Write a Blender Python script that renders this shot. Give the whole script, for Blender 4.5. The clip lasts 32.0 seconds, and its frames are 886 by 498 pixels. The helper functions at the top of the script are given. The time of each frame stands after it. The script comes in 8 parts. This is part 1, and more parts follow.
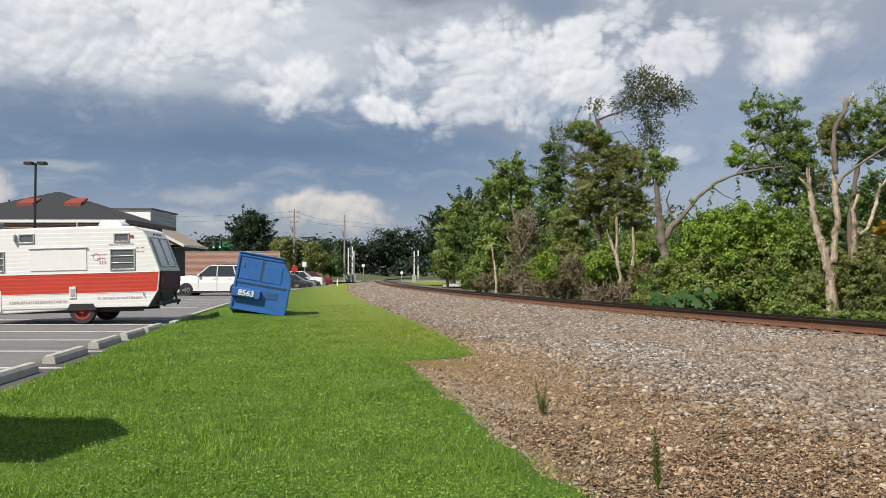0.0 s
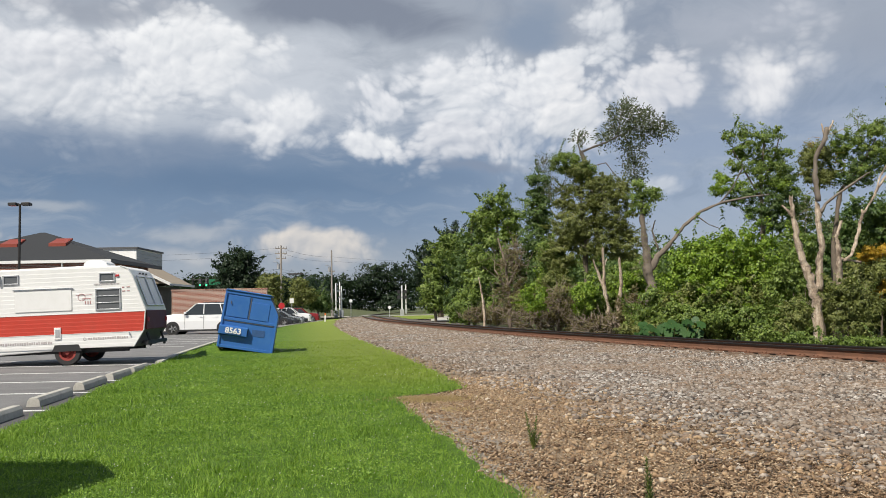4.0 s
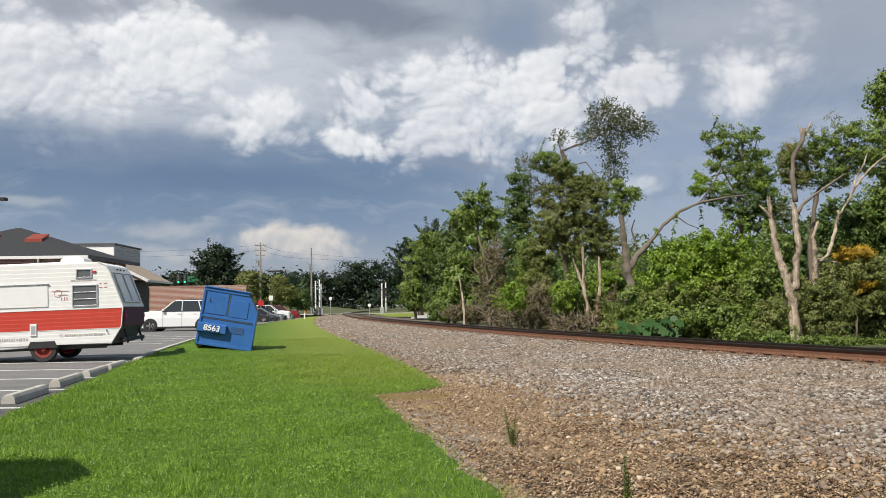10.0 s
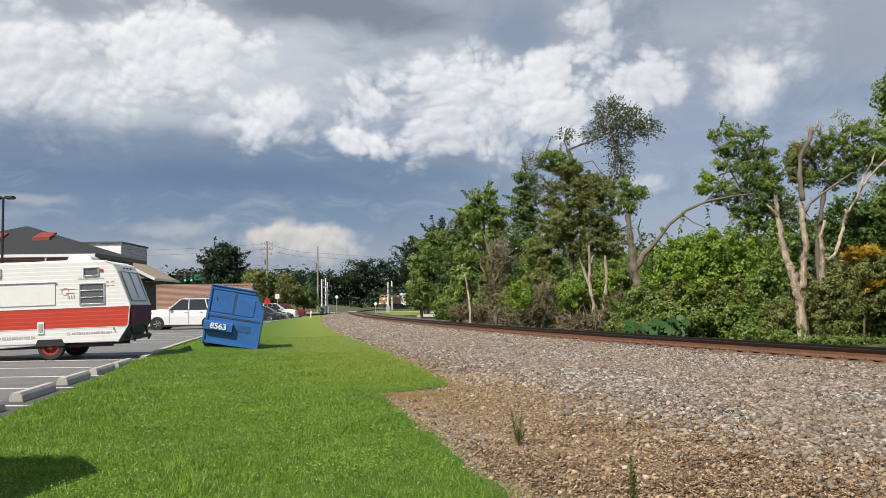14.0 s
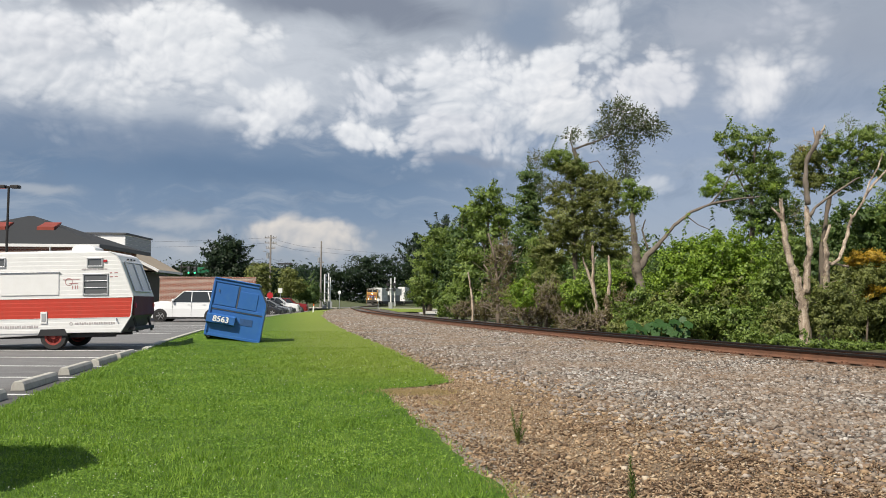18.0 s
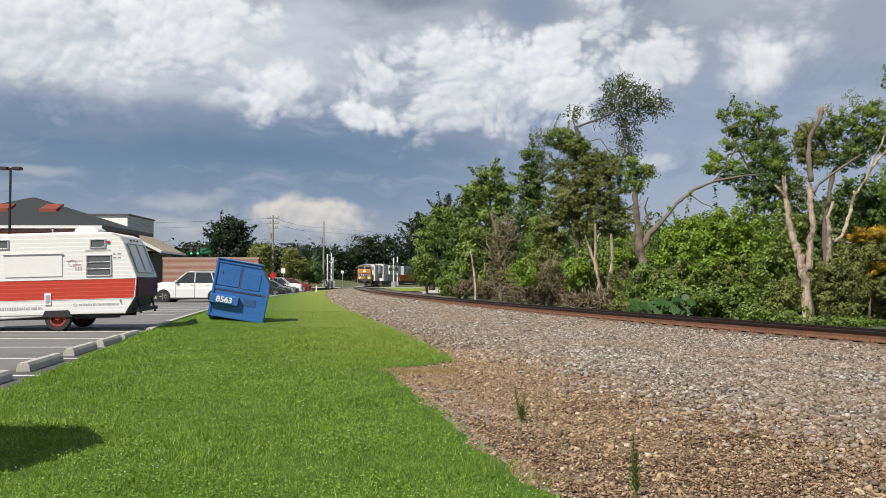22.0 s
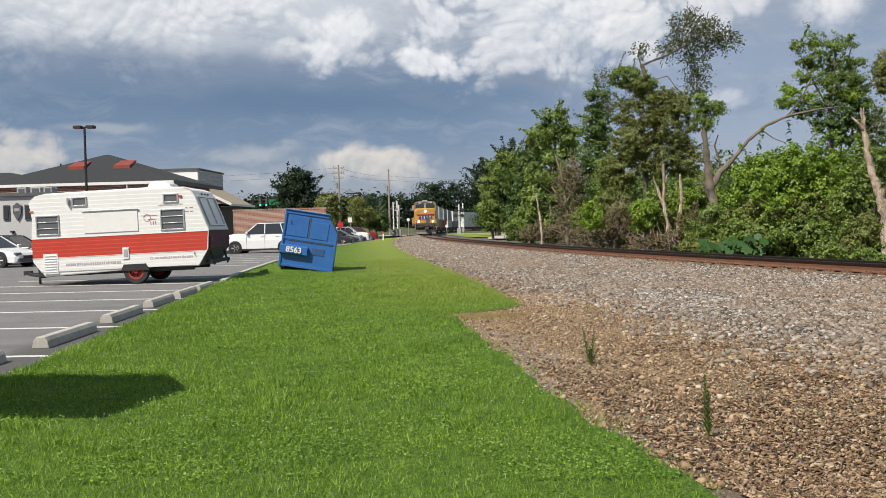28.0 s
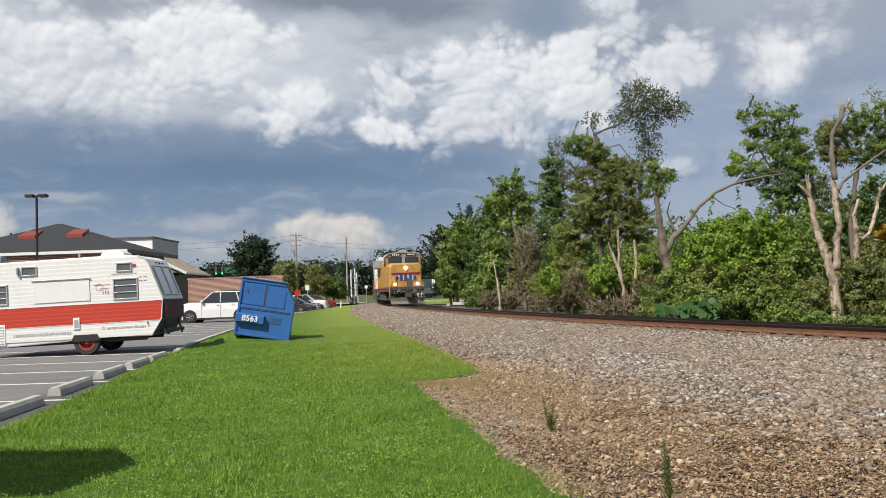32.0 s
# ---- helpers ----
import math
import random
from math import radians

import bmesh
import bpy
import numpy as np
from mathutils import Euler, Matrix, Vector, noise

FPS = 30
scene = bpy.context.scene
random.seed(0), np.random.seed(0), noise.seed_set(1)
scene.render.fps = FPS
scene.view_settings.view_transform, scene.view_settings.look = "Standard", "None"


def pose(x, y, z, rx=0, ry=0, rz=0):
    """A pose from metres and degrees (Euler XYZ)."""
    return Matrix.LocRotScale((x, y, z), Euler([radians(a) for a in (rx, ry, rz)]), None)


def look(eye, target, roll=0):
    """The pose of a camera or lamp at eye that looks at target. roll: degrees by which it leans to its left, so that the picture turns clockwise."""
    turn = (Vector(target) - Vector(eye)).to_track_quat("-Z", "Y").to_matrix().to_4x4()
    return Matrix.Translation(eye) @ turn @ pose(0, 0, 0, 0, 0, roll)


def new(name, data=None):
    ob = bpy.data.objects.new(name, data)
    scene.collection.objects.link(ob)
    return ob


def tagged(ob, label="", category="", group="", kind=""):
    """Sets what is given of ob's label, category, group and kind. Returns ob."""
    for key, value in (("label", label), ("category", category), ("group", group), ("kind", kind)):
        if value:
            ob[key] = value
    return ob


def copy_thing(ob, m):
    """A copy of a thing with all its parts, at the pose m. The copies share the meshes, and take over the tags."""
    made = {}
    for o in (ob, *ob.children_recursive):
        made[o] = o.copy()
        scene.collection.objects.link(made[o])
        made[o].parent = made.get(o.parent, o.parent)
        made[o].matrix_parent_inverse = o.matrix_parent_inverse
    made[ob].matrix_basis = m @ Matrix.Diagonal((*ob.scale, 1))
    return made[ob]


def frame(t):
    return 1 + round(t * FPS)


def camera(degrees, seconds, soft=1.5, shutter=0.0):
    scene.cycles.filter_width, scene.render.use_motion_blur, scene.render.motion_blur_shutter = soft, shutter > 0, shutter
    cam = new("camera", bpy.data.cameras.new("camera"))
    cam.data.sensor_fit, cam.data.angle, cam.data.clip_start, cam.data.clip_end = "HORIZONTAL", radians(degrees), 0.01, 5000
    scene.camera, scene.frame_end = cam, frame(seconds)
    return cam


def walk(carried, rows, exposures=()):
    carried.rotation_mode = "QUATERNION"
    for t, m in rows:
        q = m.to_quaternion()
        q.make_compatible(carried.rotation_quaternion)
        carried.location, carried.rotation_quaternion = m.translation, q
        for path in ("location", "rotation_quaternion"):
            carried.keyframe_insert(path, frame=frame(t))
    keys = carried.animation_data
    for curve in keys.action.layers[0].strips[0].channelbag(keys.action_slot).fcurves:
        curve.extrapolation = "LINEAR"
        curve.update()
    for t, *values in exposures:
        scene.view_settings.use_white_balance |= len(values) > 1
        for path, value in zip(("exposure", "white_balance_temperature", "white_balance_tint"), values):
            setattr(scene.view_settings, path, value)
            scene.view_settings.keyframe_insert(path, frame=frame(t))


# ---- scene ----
cam = camera(54.0, 32.0, 0.7)
walk(cam, [
    (0, pose(0, 0, 1.3, 91.64, -0.00, -0.00)), (0.5, pose(0, 0, 1.3, 91.58, -0.08, 0.03)),
    (1, pose(0, 0, 1.3, 91.60, -0.04, 0.05)), (1.5, pose(0, 0, 1.3, 91.76, 0.07, 0.01)),
    (2, pose(0, 0, 1.3, 91.89, -0.00, -0.10)), (2.5, pose(0, 0, 1.3, 92.12, -0.19, -0.30)),
    (3, pose(0, 0, 1.3, 92.40, -0.39, -0.48)), (3.5, pose(0, 0, 1.3, 92.62, -0.46, -0.73)),
    (4, pose(0, 0, 1.3, 93.85, 1.08, -0.79)), (4.5, pose(0, 0, 1.3, 94.48, 2.42, -2.38)),
    (6.5, pose(0, 0, 1.3, 93.88, 1.81, -2.96)), (7, pose(0, 0, 1.3, 93.67, 1.57, -2.87)),
    (7.5, pose(0, 0, 1.3, 93.46, 1.32, -2.76)), (8, pose(0, 0, 1.3, 93.36, 1.19, -2.57)),
    (8.5, pose(0, 0, 1.3, 93.49, 1.18, -2.39)), (9, pose(0, 0, 1.3, 93.64, 1.08, -2.32)),
    (9.5, pose(0, 0, 1.3, 93.67, 0.92, -2.20)), (10, pose(0, 0, 1.3, 93.70, 0.83, -2.11)),
    (10.5, pose(0, 0, 1.3, 93.71, 0.75, -2.00)), (11, pose(0, 0, 1.3, 93.60, 0.87, -1.91)),
    (11.5, pose(0, 0, 1.3, 93.52, 0.96, -1.81)), (12, pose(0, 0, 1.3, 93.55, 0.96, -1.74)),
    (12.5, pose(0, 0, 1.3, 93.59, 0.86, -1.72)), (13, pose(0, 0, 1.3, 93.62, 0.78, -1.73)),
    (13.5, pose(0, 0, 1.3, 93.61, 0.73, -1.71)), (14, pose(0, 0, 1.3, 93.62, 0.75, -1.71)),
    (14.5, pose(0, 0, 1.3, 93.62, 0.68, -1.70)), (16.5, pose(0, 0, 1.3, 93.52, 0.25, -1.60)),
    (17, pose(0, 0, 1.3, 93.49, -0.01, -1.60)), (17.5, pose(0, 0, 1.3, 93.48, -0.15, -1.56)),
    (18, pose(0, 0, 1.3, 93.44, -0.35, -1.54)), (18.5, pose(0, 0, 1.3, 93.40, -0.52, -1.51)),
    (19, pose(0, 0, 1.3, 93.27, -0.77, -1.47)), (19.5, pose(0, 0, 1.3, 93.03, -0.70, -1.46)),
    (20, pose(0, 0, 1.3, 92.70, -0.58, -1.43)), (20.5, pose(0, 0, 1.3, 92.29, -0.46, -1.44)),
    (21, pose(0, 0, 1.3, 92.13, -0.13, -1.46)), (21.5, pose(0, 0, 1.3, 92.09, 0.01, -1.43)),
    (22, pose(0, 0, 1.3, 92.07, -0.02, -1.36)), (22.5, pose(0, 0, 1.3, 92.06, -0.00, -1.35)),
    (23, pose(0, 0, 1.3, 92.06, -0.05, -1.35)), (23.5, pose(0, 0, 1.3, 92.05, -0.09, -1.35)),
    (24, pose(0, 0, 1.3, 92.08, -0.16, -1.37)), (24.5, pose(0, 0, 1.3, 92.03, -0.20, -1.40)),
    (26.5, pose(0, 0, 1.3, 90.81, 1.08, -0.34)), (27, pose(0, 0, 1.3, 89.78, 0.90, 0.36)),
    (27.5, pose(0, 0, 1.3, 88.61, 1.15, 2.25)), (28, pose(0, 0, 1.3, 88.56, 1.41, 2.97)),
    (28.5, pose(0, 0, 1.3, 88.66, 1.48, 3.49)), (29, pose(0, 0, 1.3, 89.23, 1.82, 3.40)),
    (29.5, pose(0, 0, 1.3, 89.96, 2.23, 3.00)), (30, pose(0, 0, 1.3, 90.49, 2.57, 2.39)),
    (30.5, pose(0, 0, 1.3, 91.23, 2.65, 1.59)), (31, pose(0, 0, 1.3, 91.84, 2.74, 1.12)),
    (31.5, pose(0, 0, 1.3, 92.32, 2.27, 0.64)), (32, pose(0, 0, 1.3, 92.88, 1.91, 0.21))])

# ---- light ----
SUN_EL, SUN_AZ = 50.0, 218.0            # degrees; azimuth clockwise from the view axis (+y)
sun_dir = Vector((math.sin(radians(SUN_AZ)) * math.cos(radians(SUN_EL)), math.cos(radians(SUN_AZ)) * math.cos(radians(SUN_EL)), math.sin(radians(SUN_EL))))
sun = new("sun", bpy.data.lights.new("sun", "SUN"))
sun.data.energy, sun.data.angle, sun.data.color = 6.15, radians(0.55), (1.0, 0.93, 0.82)
sun.matrix_world = look(sun_dir * 50, (0, 0, 0))
scene.view_settings.exposure = 0.0


class Nodes:
    """A small helper to write node trees in a line each."""

    def __init__(self, tree):
        self.tree = tree

    def add(self, kind):
        return self.tree.nodes.new(kind)

    def put(self, socket, v):
        if isinstance(v, bpy.types.NodeSocket):
            self.tree.links.new(v, socket)
        elif v is not None:
            socket.default_value = v

    def math(self, op, a, b=None, c=None, clamp=False):
        n = self.add("ShaderNodeMath")
        n.operation, n.use_clamp = op, clamp
        for s, v in zip(n.inputs, (a, b, c)):
            self.put(s, v)
        return n.outputs[0]

    def vmath(self, op, a, b=None):
        n = self.add("ShaderNodeVectorMath")
        n.operation = op
        for s, v in zip(n.inputs, (a, b)):
            self.put(s, v)
        return n.outputs[0]

    def mix(self, f, a, b, blend="MIX"):
        n = self.add("ShaderNodeMix")
        n.data_type, n.blend_type = "RGBA", blend
        self.put(n.inputs[0], f)
        for s, v in ((n.inputs[6], a), (n.inputs[7], b)):
            self.put(s, (*v, 1) if isinstance(v, tuple) and len(v) == 3 else v)
        return n.outputs[2]

    def noise(self, vec, scale, detail=4, rough=0.55, distortion=0.0):
        n = self.add("ShaderNodeTexNoise")
        self.put(n.inputs["Vector"], vec)
        for k, v in (("Scale", scale), ("Detail", detail), ("Roughness", rough), ("Distortion", distortion)):
            self.put(n.inputs[k], v)
        return n.outputs[0]

    def voronoi(self, vec, scale, feature="F1"):
        n = self.add("ShaderNodeTexVoronoi")
        n.feature = feature
        self.put(n.inputs["Vector"], vec)
        self.put(n.inputs["Scale"], scale)
        return n

    def ramp(self, f, stops):
        n = self.add("ShaderNodeValToRGB")
        e = n.color_ramp.elements
        while len(e) < len(stops):
            e.new(0.5)
        for el, (p, c) in zip(e, stops):
            el.position, el.color = p, (*c, 1) if len(c) == 3 else c
        self.put(n.inputs[0], f)
        return n.outputs[0]

    def span(self, v, a, b, c=0.0, d=1.0, smooth=False):
        n = self.add("ShaderNodeMapRange")
        n.interpolation_type = "SMOOTHSTEP" if smooth else "LINEAR"
        for s, x in zip(n.inputs, (v, a, b, c, d)):
            self.put(s, x)
        return n.outputs[0]

    def xyz(self, vec):
        n = self.add("ShaderNodeSeparateXYZ")
        self.put(n.inputs[0], vec)
        return n.outputs

    def vec(self, x, y, z):
        n = self.add("ShaderNodeCombineXYZ")
        for s, v in zip(n.inputs, (x, y, z)):
            self.put(s, v)
        return n.outputs[0]


def make_world():
    world = bpy.data.worlds.new("world")
    scene.world = world
    world.use_nodes = True
    t = world.node_tree
    t.nodes.clear()
    N = Nodes(t)
    d = N.add("ShaderNodeTexCoord").outputs["Generated"]
    x, y, z = N.xyz(d)
    az = N.math("MULTIPLY", N.math("ARCTAN2", x, y), 57.2958)
    el = N.math("MULTIPLY", N.math("ARCSINE", z), 57.2958)
    flat = N.vec(az, N.math("MULTIPLY", el, 1.25), 0.0)

    def lumps(vec):
        """Cauliflower relief: rounded heads on rounded heads at four sizes, 0 to 1."""
        h = None
        for scale, k in ((0.27, 0.46), (0.60, 0.29), (1.35, 0.17), (3.0, 0.06)):
            n = N.add("ShaderNodeTexVoronoi")
            n.voronoi_dimensions, n.feature = "2D", "SMOOTH_F1"
            N.put(n.inputs["Vector"], vec)
            n.inputs["Scale"].default_value, n.inputs["Smoothness"].default_value = scale, 0.25
            d = n.outputs["Distance"]
            head = N.math("MULTIPLY", N.math("SUBTRACT", 1.0, N.math("MULTIPLY", d, d), clamp=True), k)
            h = head if h is None else N.math("ADD", h, head)
        return h

    def drift(vec, scale, detail, amount):
        n = N.add("ShaderNodeTexNoise")
        n.noise_dimensions = "2D"
        N.put(n.inputs["Vector"], vec)
        n.inputs["Scale"].default_value, n.inputs["Detail"].default_value = scale, detail
        return N.vmath("ADD", vec, N.vmath("MULTIPLY", N.vmath("SUBTRACT", n.outputs["Color"], (0.5, 0.5, 0.5)), (amount, amount, 0.0)))

    bent = drift(drift(flat, 0.16, 0.0, 2.0), 0.9, 0.0, 0.3)
    heap = lumps(bent)
    lee = lumps(N.vmath("ADD", bent, (-0.22, 0.45, 0.0)))
    relief = N.math("ADD", 0.5, N.math("MULTIPLY", N.math("SUBTRACT", heap, lee), 2.8), clamp=True)
    soft_noise = N.noise(drift(flat, 0.2, 2.0, 6.0), 0.16, 6, 0.6)
    wisp = N.noise(N.vmath("MULTIPLY", drift(flat, 0.1, 3.0, 6.0), (0.55, 1.6, 1.0)), 0.30, 7, 0.62)
    edge = N.math("ADD", N.math("MULTIPLY", N.math("SUBTRACT", heap, 0.72), 2.9), N.math("MULTIPLY", N.math("SUBTRACT", soft_noise, 0.5), 1.6))
    # the cloud forms are bent at three sizes, so that none keeps a plain outline
    bowed = N.xyz(drift(drift(drift(flat, 0.13, 0.0, 2.4), 0.42, 0.0, 0.9), 1.3, 0.0, 0.25))
    az_b, el_b = bowed[0], N.math("DIVIDE", bowed[1], 1.25)
    haze = N.math("ADD", N.math("MULTIPLY", N.math("SUBTRACT", wisp, 0.5), 3.0), N.math("MULTIPLY", N.math("SUBTRACT", soft_noise, 0.5), 1.6))

    sky = N.add("ShaderNodeTexSky")
    sky.sky_type, sky.sun_disc = "NISHITA", False
    sky.sun_elevation, sky.sun_rotation = radians(SUN_EL), radians(SUN_AZ)
    # grey-blue rain veil: darkest in the middle heights to the left, paler to the right and low down
    veil = N.ramp(N.math("DIVIDE", el, 60.0), [
        (0.0, (0.40, 0.42, 0.46)), (0.05, (0.32, 0.375, 0.46)), (0.09, (0.20, 0.28, 0.41)), (0.14, (0.145, 0.225, 0.355)),
        (0.19, (0.235, 0.30, 0.41)), (0.26, (0.40, 0.44, 0.50)), (0.5, (0.32, 0.36, 0.43)), (1.0, (0.20, 0.28, 0.42))])
    veil = N.mix(N.span(az, -3.0, 12.0, smooth=True), veil, N.ramp(N.math("DIVIDE", el, 60.0), [
        (0.0, (0.42, 0.46, 0.53)), (0.1, (0.33, 0.40, 0.52)), (0.17, (0.30, 0.37, 0.50)), (0.27, (0.37, 0.41, 0.48)), (0.55, (0.27, 0.33, 0.43)), (1.0, (0.20, 0.28, 0.42))]))
    veil = N.mix(N.span(wisp, 0.46, 0.74, 0.0, 0.5, smooth=True), veil, (0.43, 0.48, 0.55))
    veil = N.mix(N.span(soft_noise, 0.30, 0.48, 0.35, 0.0, smooth=True), veil, (0.17, 0.23, 0.335))
    sky_now = [veil]

    def patch(cx, cy, sx, sy, soft, ragged, fray):
        """An ellipse of cloud with its edge broken up: 0 outside to 1 inside, and its height from base to top."""
        a = N.math("DIVIDE", N.math("SUBTRACT", az_b, cx), sx)
        e = N.math("DIVIDE", N.math("SUBTRACT", el_b, cy), sy)
        r = N.math("SQRT", N.math("ADD", N.math("MULTIPLY", a, a), N.math("MULTIPLY", e, e)))
        v = N.math("ADD", N.math("SUBTRACT", 1.0, r), N.math("MULTIPLY", fray, ragged))
        return N.span(v, 0.0, soft, smooth=True), N.span(e, -0.9, 0.6)

    def cumulus(cx, cy, sx, sy, lit, under, force=0.95, soft=0.75, ragged=0.75, relief_part=0.66):
        m, up = patch(cx, cy, sx, sy, soft, ragged, edge)
        shade = N.math("ADD", N.math("MULTIPLY", relief, relief_part), N.math("MULTIPLY", up, 1.06 - relief_part), clamp=True)
        sky_now[0] = N.mix(N.math("MULTIPLY", m, force), sky_now[0], N.mix(shade, under, lit))

    def stratus(cx, cy, sx, sy, color, force=0.8, soft=1.2, ragged=0.45):
        m, up = patch(cx, cy, sx, sy, soft, ragged, haze)
        sky_now[0] = N.mix(N.math("MULTIPLY", m, force), sky_now[0], color)

    WHITE, CREAM = (0.98, 0.98, 0.98), (0.80, 0.74, 0.68)
    ASH, RAIN = (0.52, 0.55, 0.61), (0.135, 0.21, 0.335)
    # pale sheet behind everything high up, then the big bank on the left
    stratus(-14, 14.6, 25, 5.6, (0.60, 0.635, 0.69), 0.92, 0.9)
    stratus(-27, 14.5, 14, 5.0, (0.64, 0.67, 0.72), 0.8, 0.8)
    cumulus(-23, 14.2, 11.0, 4.4, (0.92, 0.925, 0.94), (0.50, 0.54, 0.60), 0.9, 1.0)
    cumulus(-20.5, 16.0, 8.5, 2.8, (0.96, 0.96, 0.97), ASH, 0.92, 0.9)
    cumulus(-16.4, 15.2, 4.6, 3.2, WHITE, (0.62, 0.65, 0.70), 0.95, 0.7)
    cumulus(-14.4, 16.8, 4.4, 1.6, WHITE, (0.66, 0.69, 0.73), 0.9, 0.8)
    cumulus(-31, 15.5, 6.0, 3.0, (0.92, 0.92, 0.94), ASH, 0.9, 0.9)
    stratus(-10.5, 14.6, 5.0, 2.6, (0.62, 0.655, 0.71), 0.75, 1.0)
    cumulus(-12.8, 11.7, 2.4, 1.2, (0.76, 0.78, 0.82), (0.42, 0.46, 0.53), 0.85, 0.9)
    cumulus(-9.6, 12.2, 2.9, 2.1, WHITE, (0.58, 0.61, 0.67), 0.95, 0.55, 0.45)
    stratus(-18, 11.5, 6.0, 1.3, (0.55, 0.59, 0.65), 0.75)
    # the dark underside that runs across below the banks
    stratus(-20, 9.8, 16, 2.4, (0.19, 0.255, 0.37), 0.85, 0.9)
    stratus(-11, 8.0, 13, 1.6, RAIN, 0.88, 0.9)
    stratus(-1.5, 8.3, 9, 1.1, (0.17, 0.245, 0.37), 0.82, 0.9)
    # the heaped cloud in the middle, flat beneath
    cumulus(4.2, 13.0, 9.0, 4.2, (0.76, 0.78, 0.82), (0.44, 0.49, 0.57), 0.95, 0.8)
    cumulus(-3.0, 13.2, 2.9, 1.9, (0.92, 0.92, 0.94), (0.52, 0.56, 0.63), 0.95, 0.6)
    cumulus(-3.6, 10.9, 2.6, 1.7, WHITE, (0.60, 0.63, 0.69), 0.95, 0.5, 0.45)
    cumulus(1.6, 11.0, 4.0, 1.9, (0.88, 0.88, 0.90), (0.42, 0.46, 0.54), 0.95, 0.7)
    cumulus(1.9, 14.3, 2.8, 1.9, (0.95, 0.95, 0.96), (0.56, 0.60, 0.66), 0.95, 0.55)
    cumulus(7.2, 14.2, 3.8, 2.6, WHITE, (0.58, 0.61, 0.67), 0.95, 0.6)
    cumulus(10.2, 12.5, 3.6, 2.4, (0.95, 0.94, 0.94), (0.52, 0.56, 0.62), 0.95, 0.65)
    cumulus(14.8, 13.6, 3.4, 2.5, (0.92, 0.91, 0.92), (0.54, 0.57, 0.64), 0.9, 0.8)
    cumulus(12.4, 17.0, 3.2, 2.8, (0.88, 0.89, 0.91), (0.54, 0.58, 0.64), 0.88, 0.9)
    stratus(2.4, 9.2, 4.6, 0.6, (0.24, 0.29, 0.39), 0.85, 0.8, 0.3)
    stratus(8.5, 10.0, 3.8, 0.7, (0.34, 0.40, 0.50), 0.75, 0.9, 0.3)
    # the single puff and the veils on the right
    stratus(20, 17.0, 9, 1.8, (0.47, 0.50, 0.57), 0.7)
    cumulus(22.6, 16.9, 3.0, 1.1, (0.74, 0.75, 0.79), (0.50, 0.53, 0.60), 0.75, 1.0)
    cumulus(21.4, 13.6, 3.6, 2.6, (0.95, 0.94, 0.94), (0.64, 0.66, 0.71), 0.95, 0.9, 0.5)
    stratus(27.5, 15.5, 4.5, 2.6, (0.33, 0.37, 0.45), 0.75)
    stratus(27, 11.0, 6, 1.5, (0.50, 0.54, 0.61), 0.6)
    cumulus(15.3, 6.7, 1.7, 1.0, (0.72, 0.74, 0.78), (0.50, 0.55, 0.62), 0.7, 1.0)
    # the dark near cloud along the top
    stratus(-5, 18.9, 10.0, 1.7, (0.23, 0.26, 0.325), 0.95, 0.6, 0.3)
    stratus(-21, 18.4, 9.0, 1.1, (0.36, 0.39, 0.45), 0.8, 0.8, 0.3)
    stratus(6.3, 18.0, 4.0, 2.4, (0.25, 0.315, 0.42), 0.88, 0.8, 0.35)
    # low streaks and the sunlit heads along the horizon
    stratus(-24, 6.5, 3.6, 0.6, (0.42, 0.46, 0.52), 0.75, 0.9, 0.35)
    stratus(-15, 4.9, 6.0, 0.7, (0.46, 0.49, 0.54), 0.8, 0.9, 0.4)
    cumulus(-28, 5.0, 2.8, 1.7, CREAM, (0.52, 0.53, 0.56), 0.85, 0.8)
    cumulus(-6.8, 3.9, 5.0, 1.3, CREAM, (0.42, 0.44, 0.49), 0.92, 0.7, 0.4)
    cumulus(-15.5, 3.6, 4.8, 0.9, (0.60, 0.60, 0.62), (0.40, 0.43, 0.48), 0.7, 0.9, 0.4)
    col = sky_now[0]
    clouds = N.add("ShaderNodeBackground")
    N.put(clouds.inputs[0], col)
    clear = N.add("ShaderNodeBackground")
    N.put(clear.inputs[0], sky.outputs[0])
    clear.inputs[1].default_value = 0.1
    both = N.add("ShaderNodeMixShader")
    both.inputs[0].default_value = 0.93
    N.put(both.inputs[1], clear.outputs[0])
    N.put(both.inputs[2], clouds.outputs[0])
    out = N.add("ShaderNodeOutputWorld")
    N.put(out.inputs[0], both.outputs[0])
    world.cycles.sampling_method = "MANUAL"
    world.cycles.sample_map_resolution = 512


make_world()

# ---- materials ----
def material(name):
    m = bpy.data.materials.new(name)
    m.use_nodes = True
    t = m.node_tree
    b = t.nodes["Principled BSDF"]
    return m, Nodes(t), b


def paint(N, b, c, k=0.88):
    """Base colour, trimmed to the strength of the sun."""
    c = N.mix(1.0, c, (k, k, k), "MULTIPLY")
    N.put(b.inputs["Base Color"], c)
    return c


def bump(N, b, height, strength, distance=0.01):
    n = N.add("ShaderNodeBump")
    n.inputs["Strength"].default_value, n.inputs["Distance"].default_value = strength, distance
    N.put(n.inputs["Height"], height)
    N.put(b.inputs["Normal"], n.outputs[0])


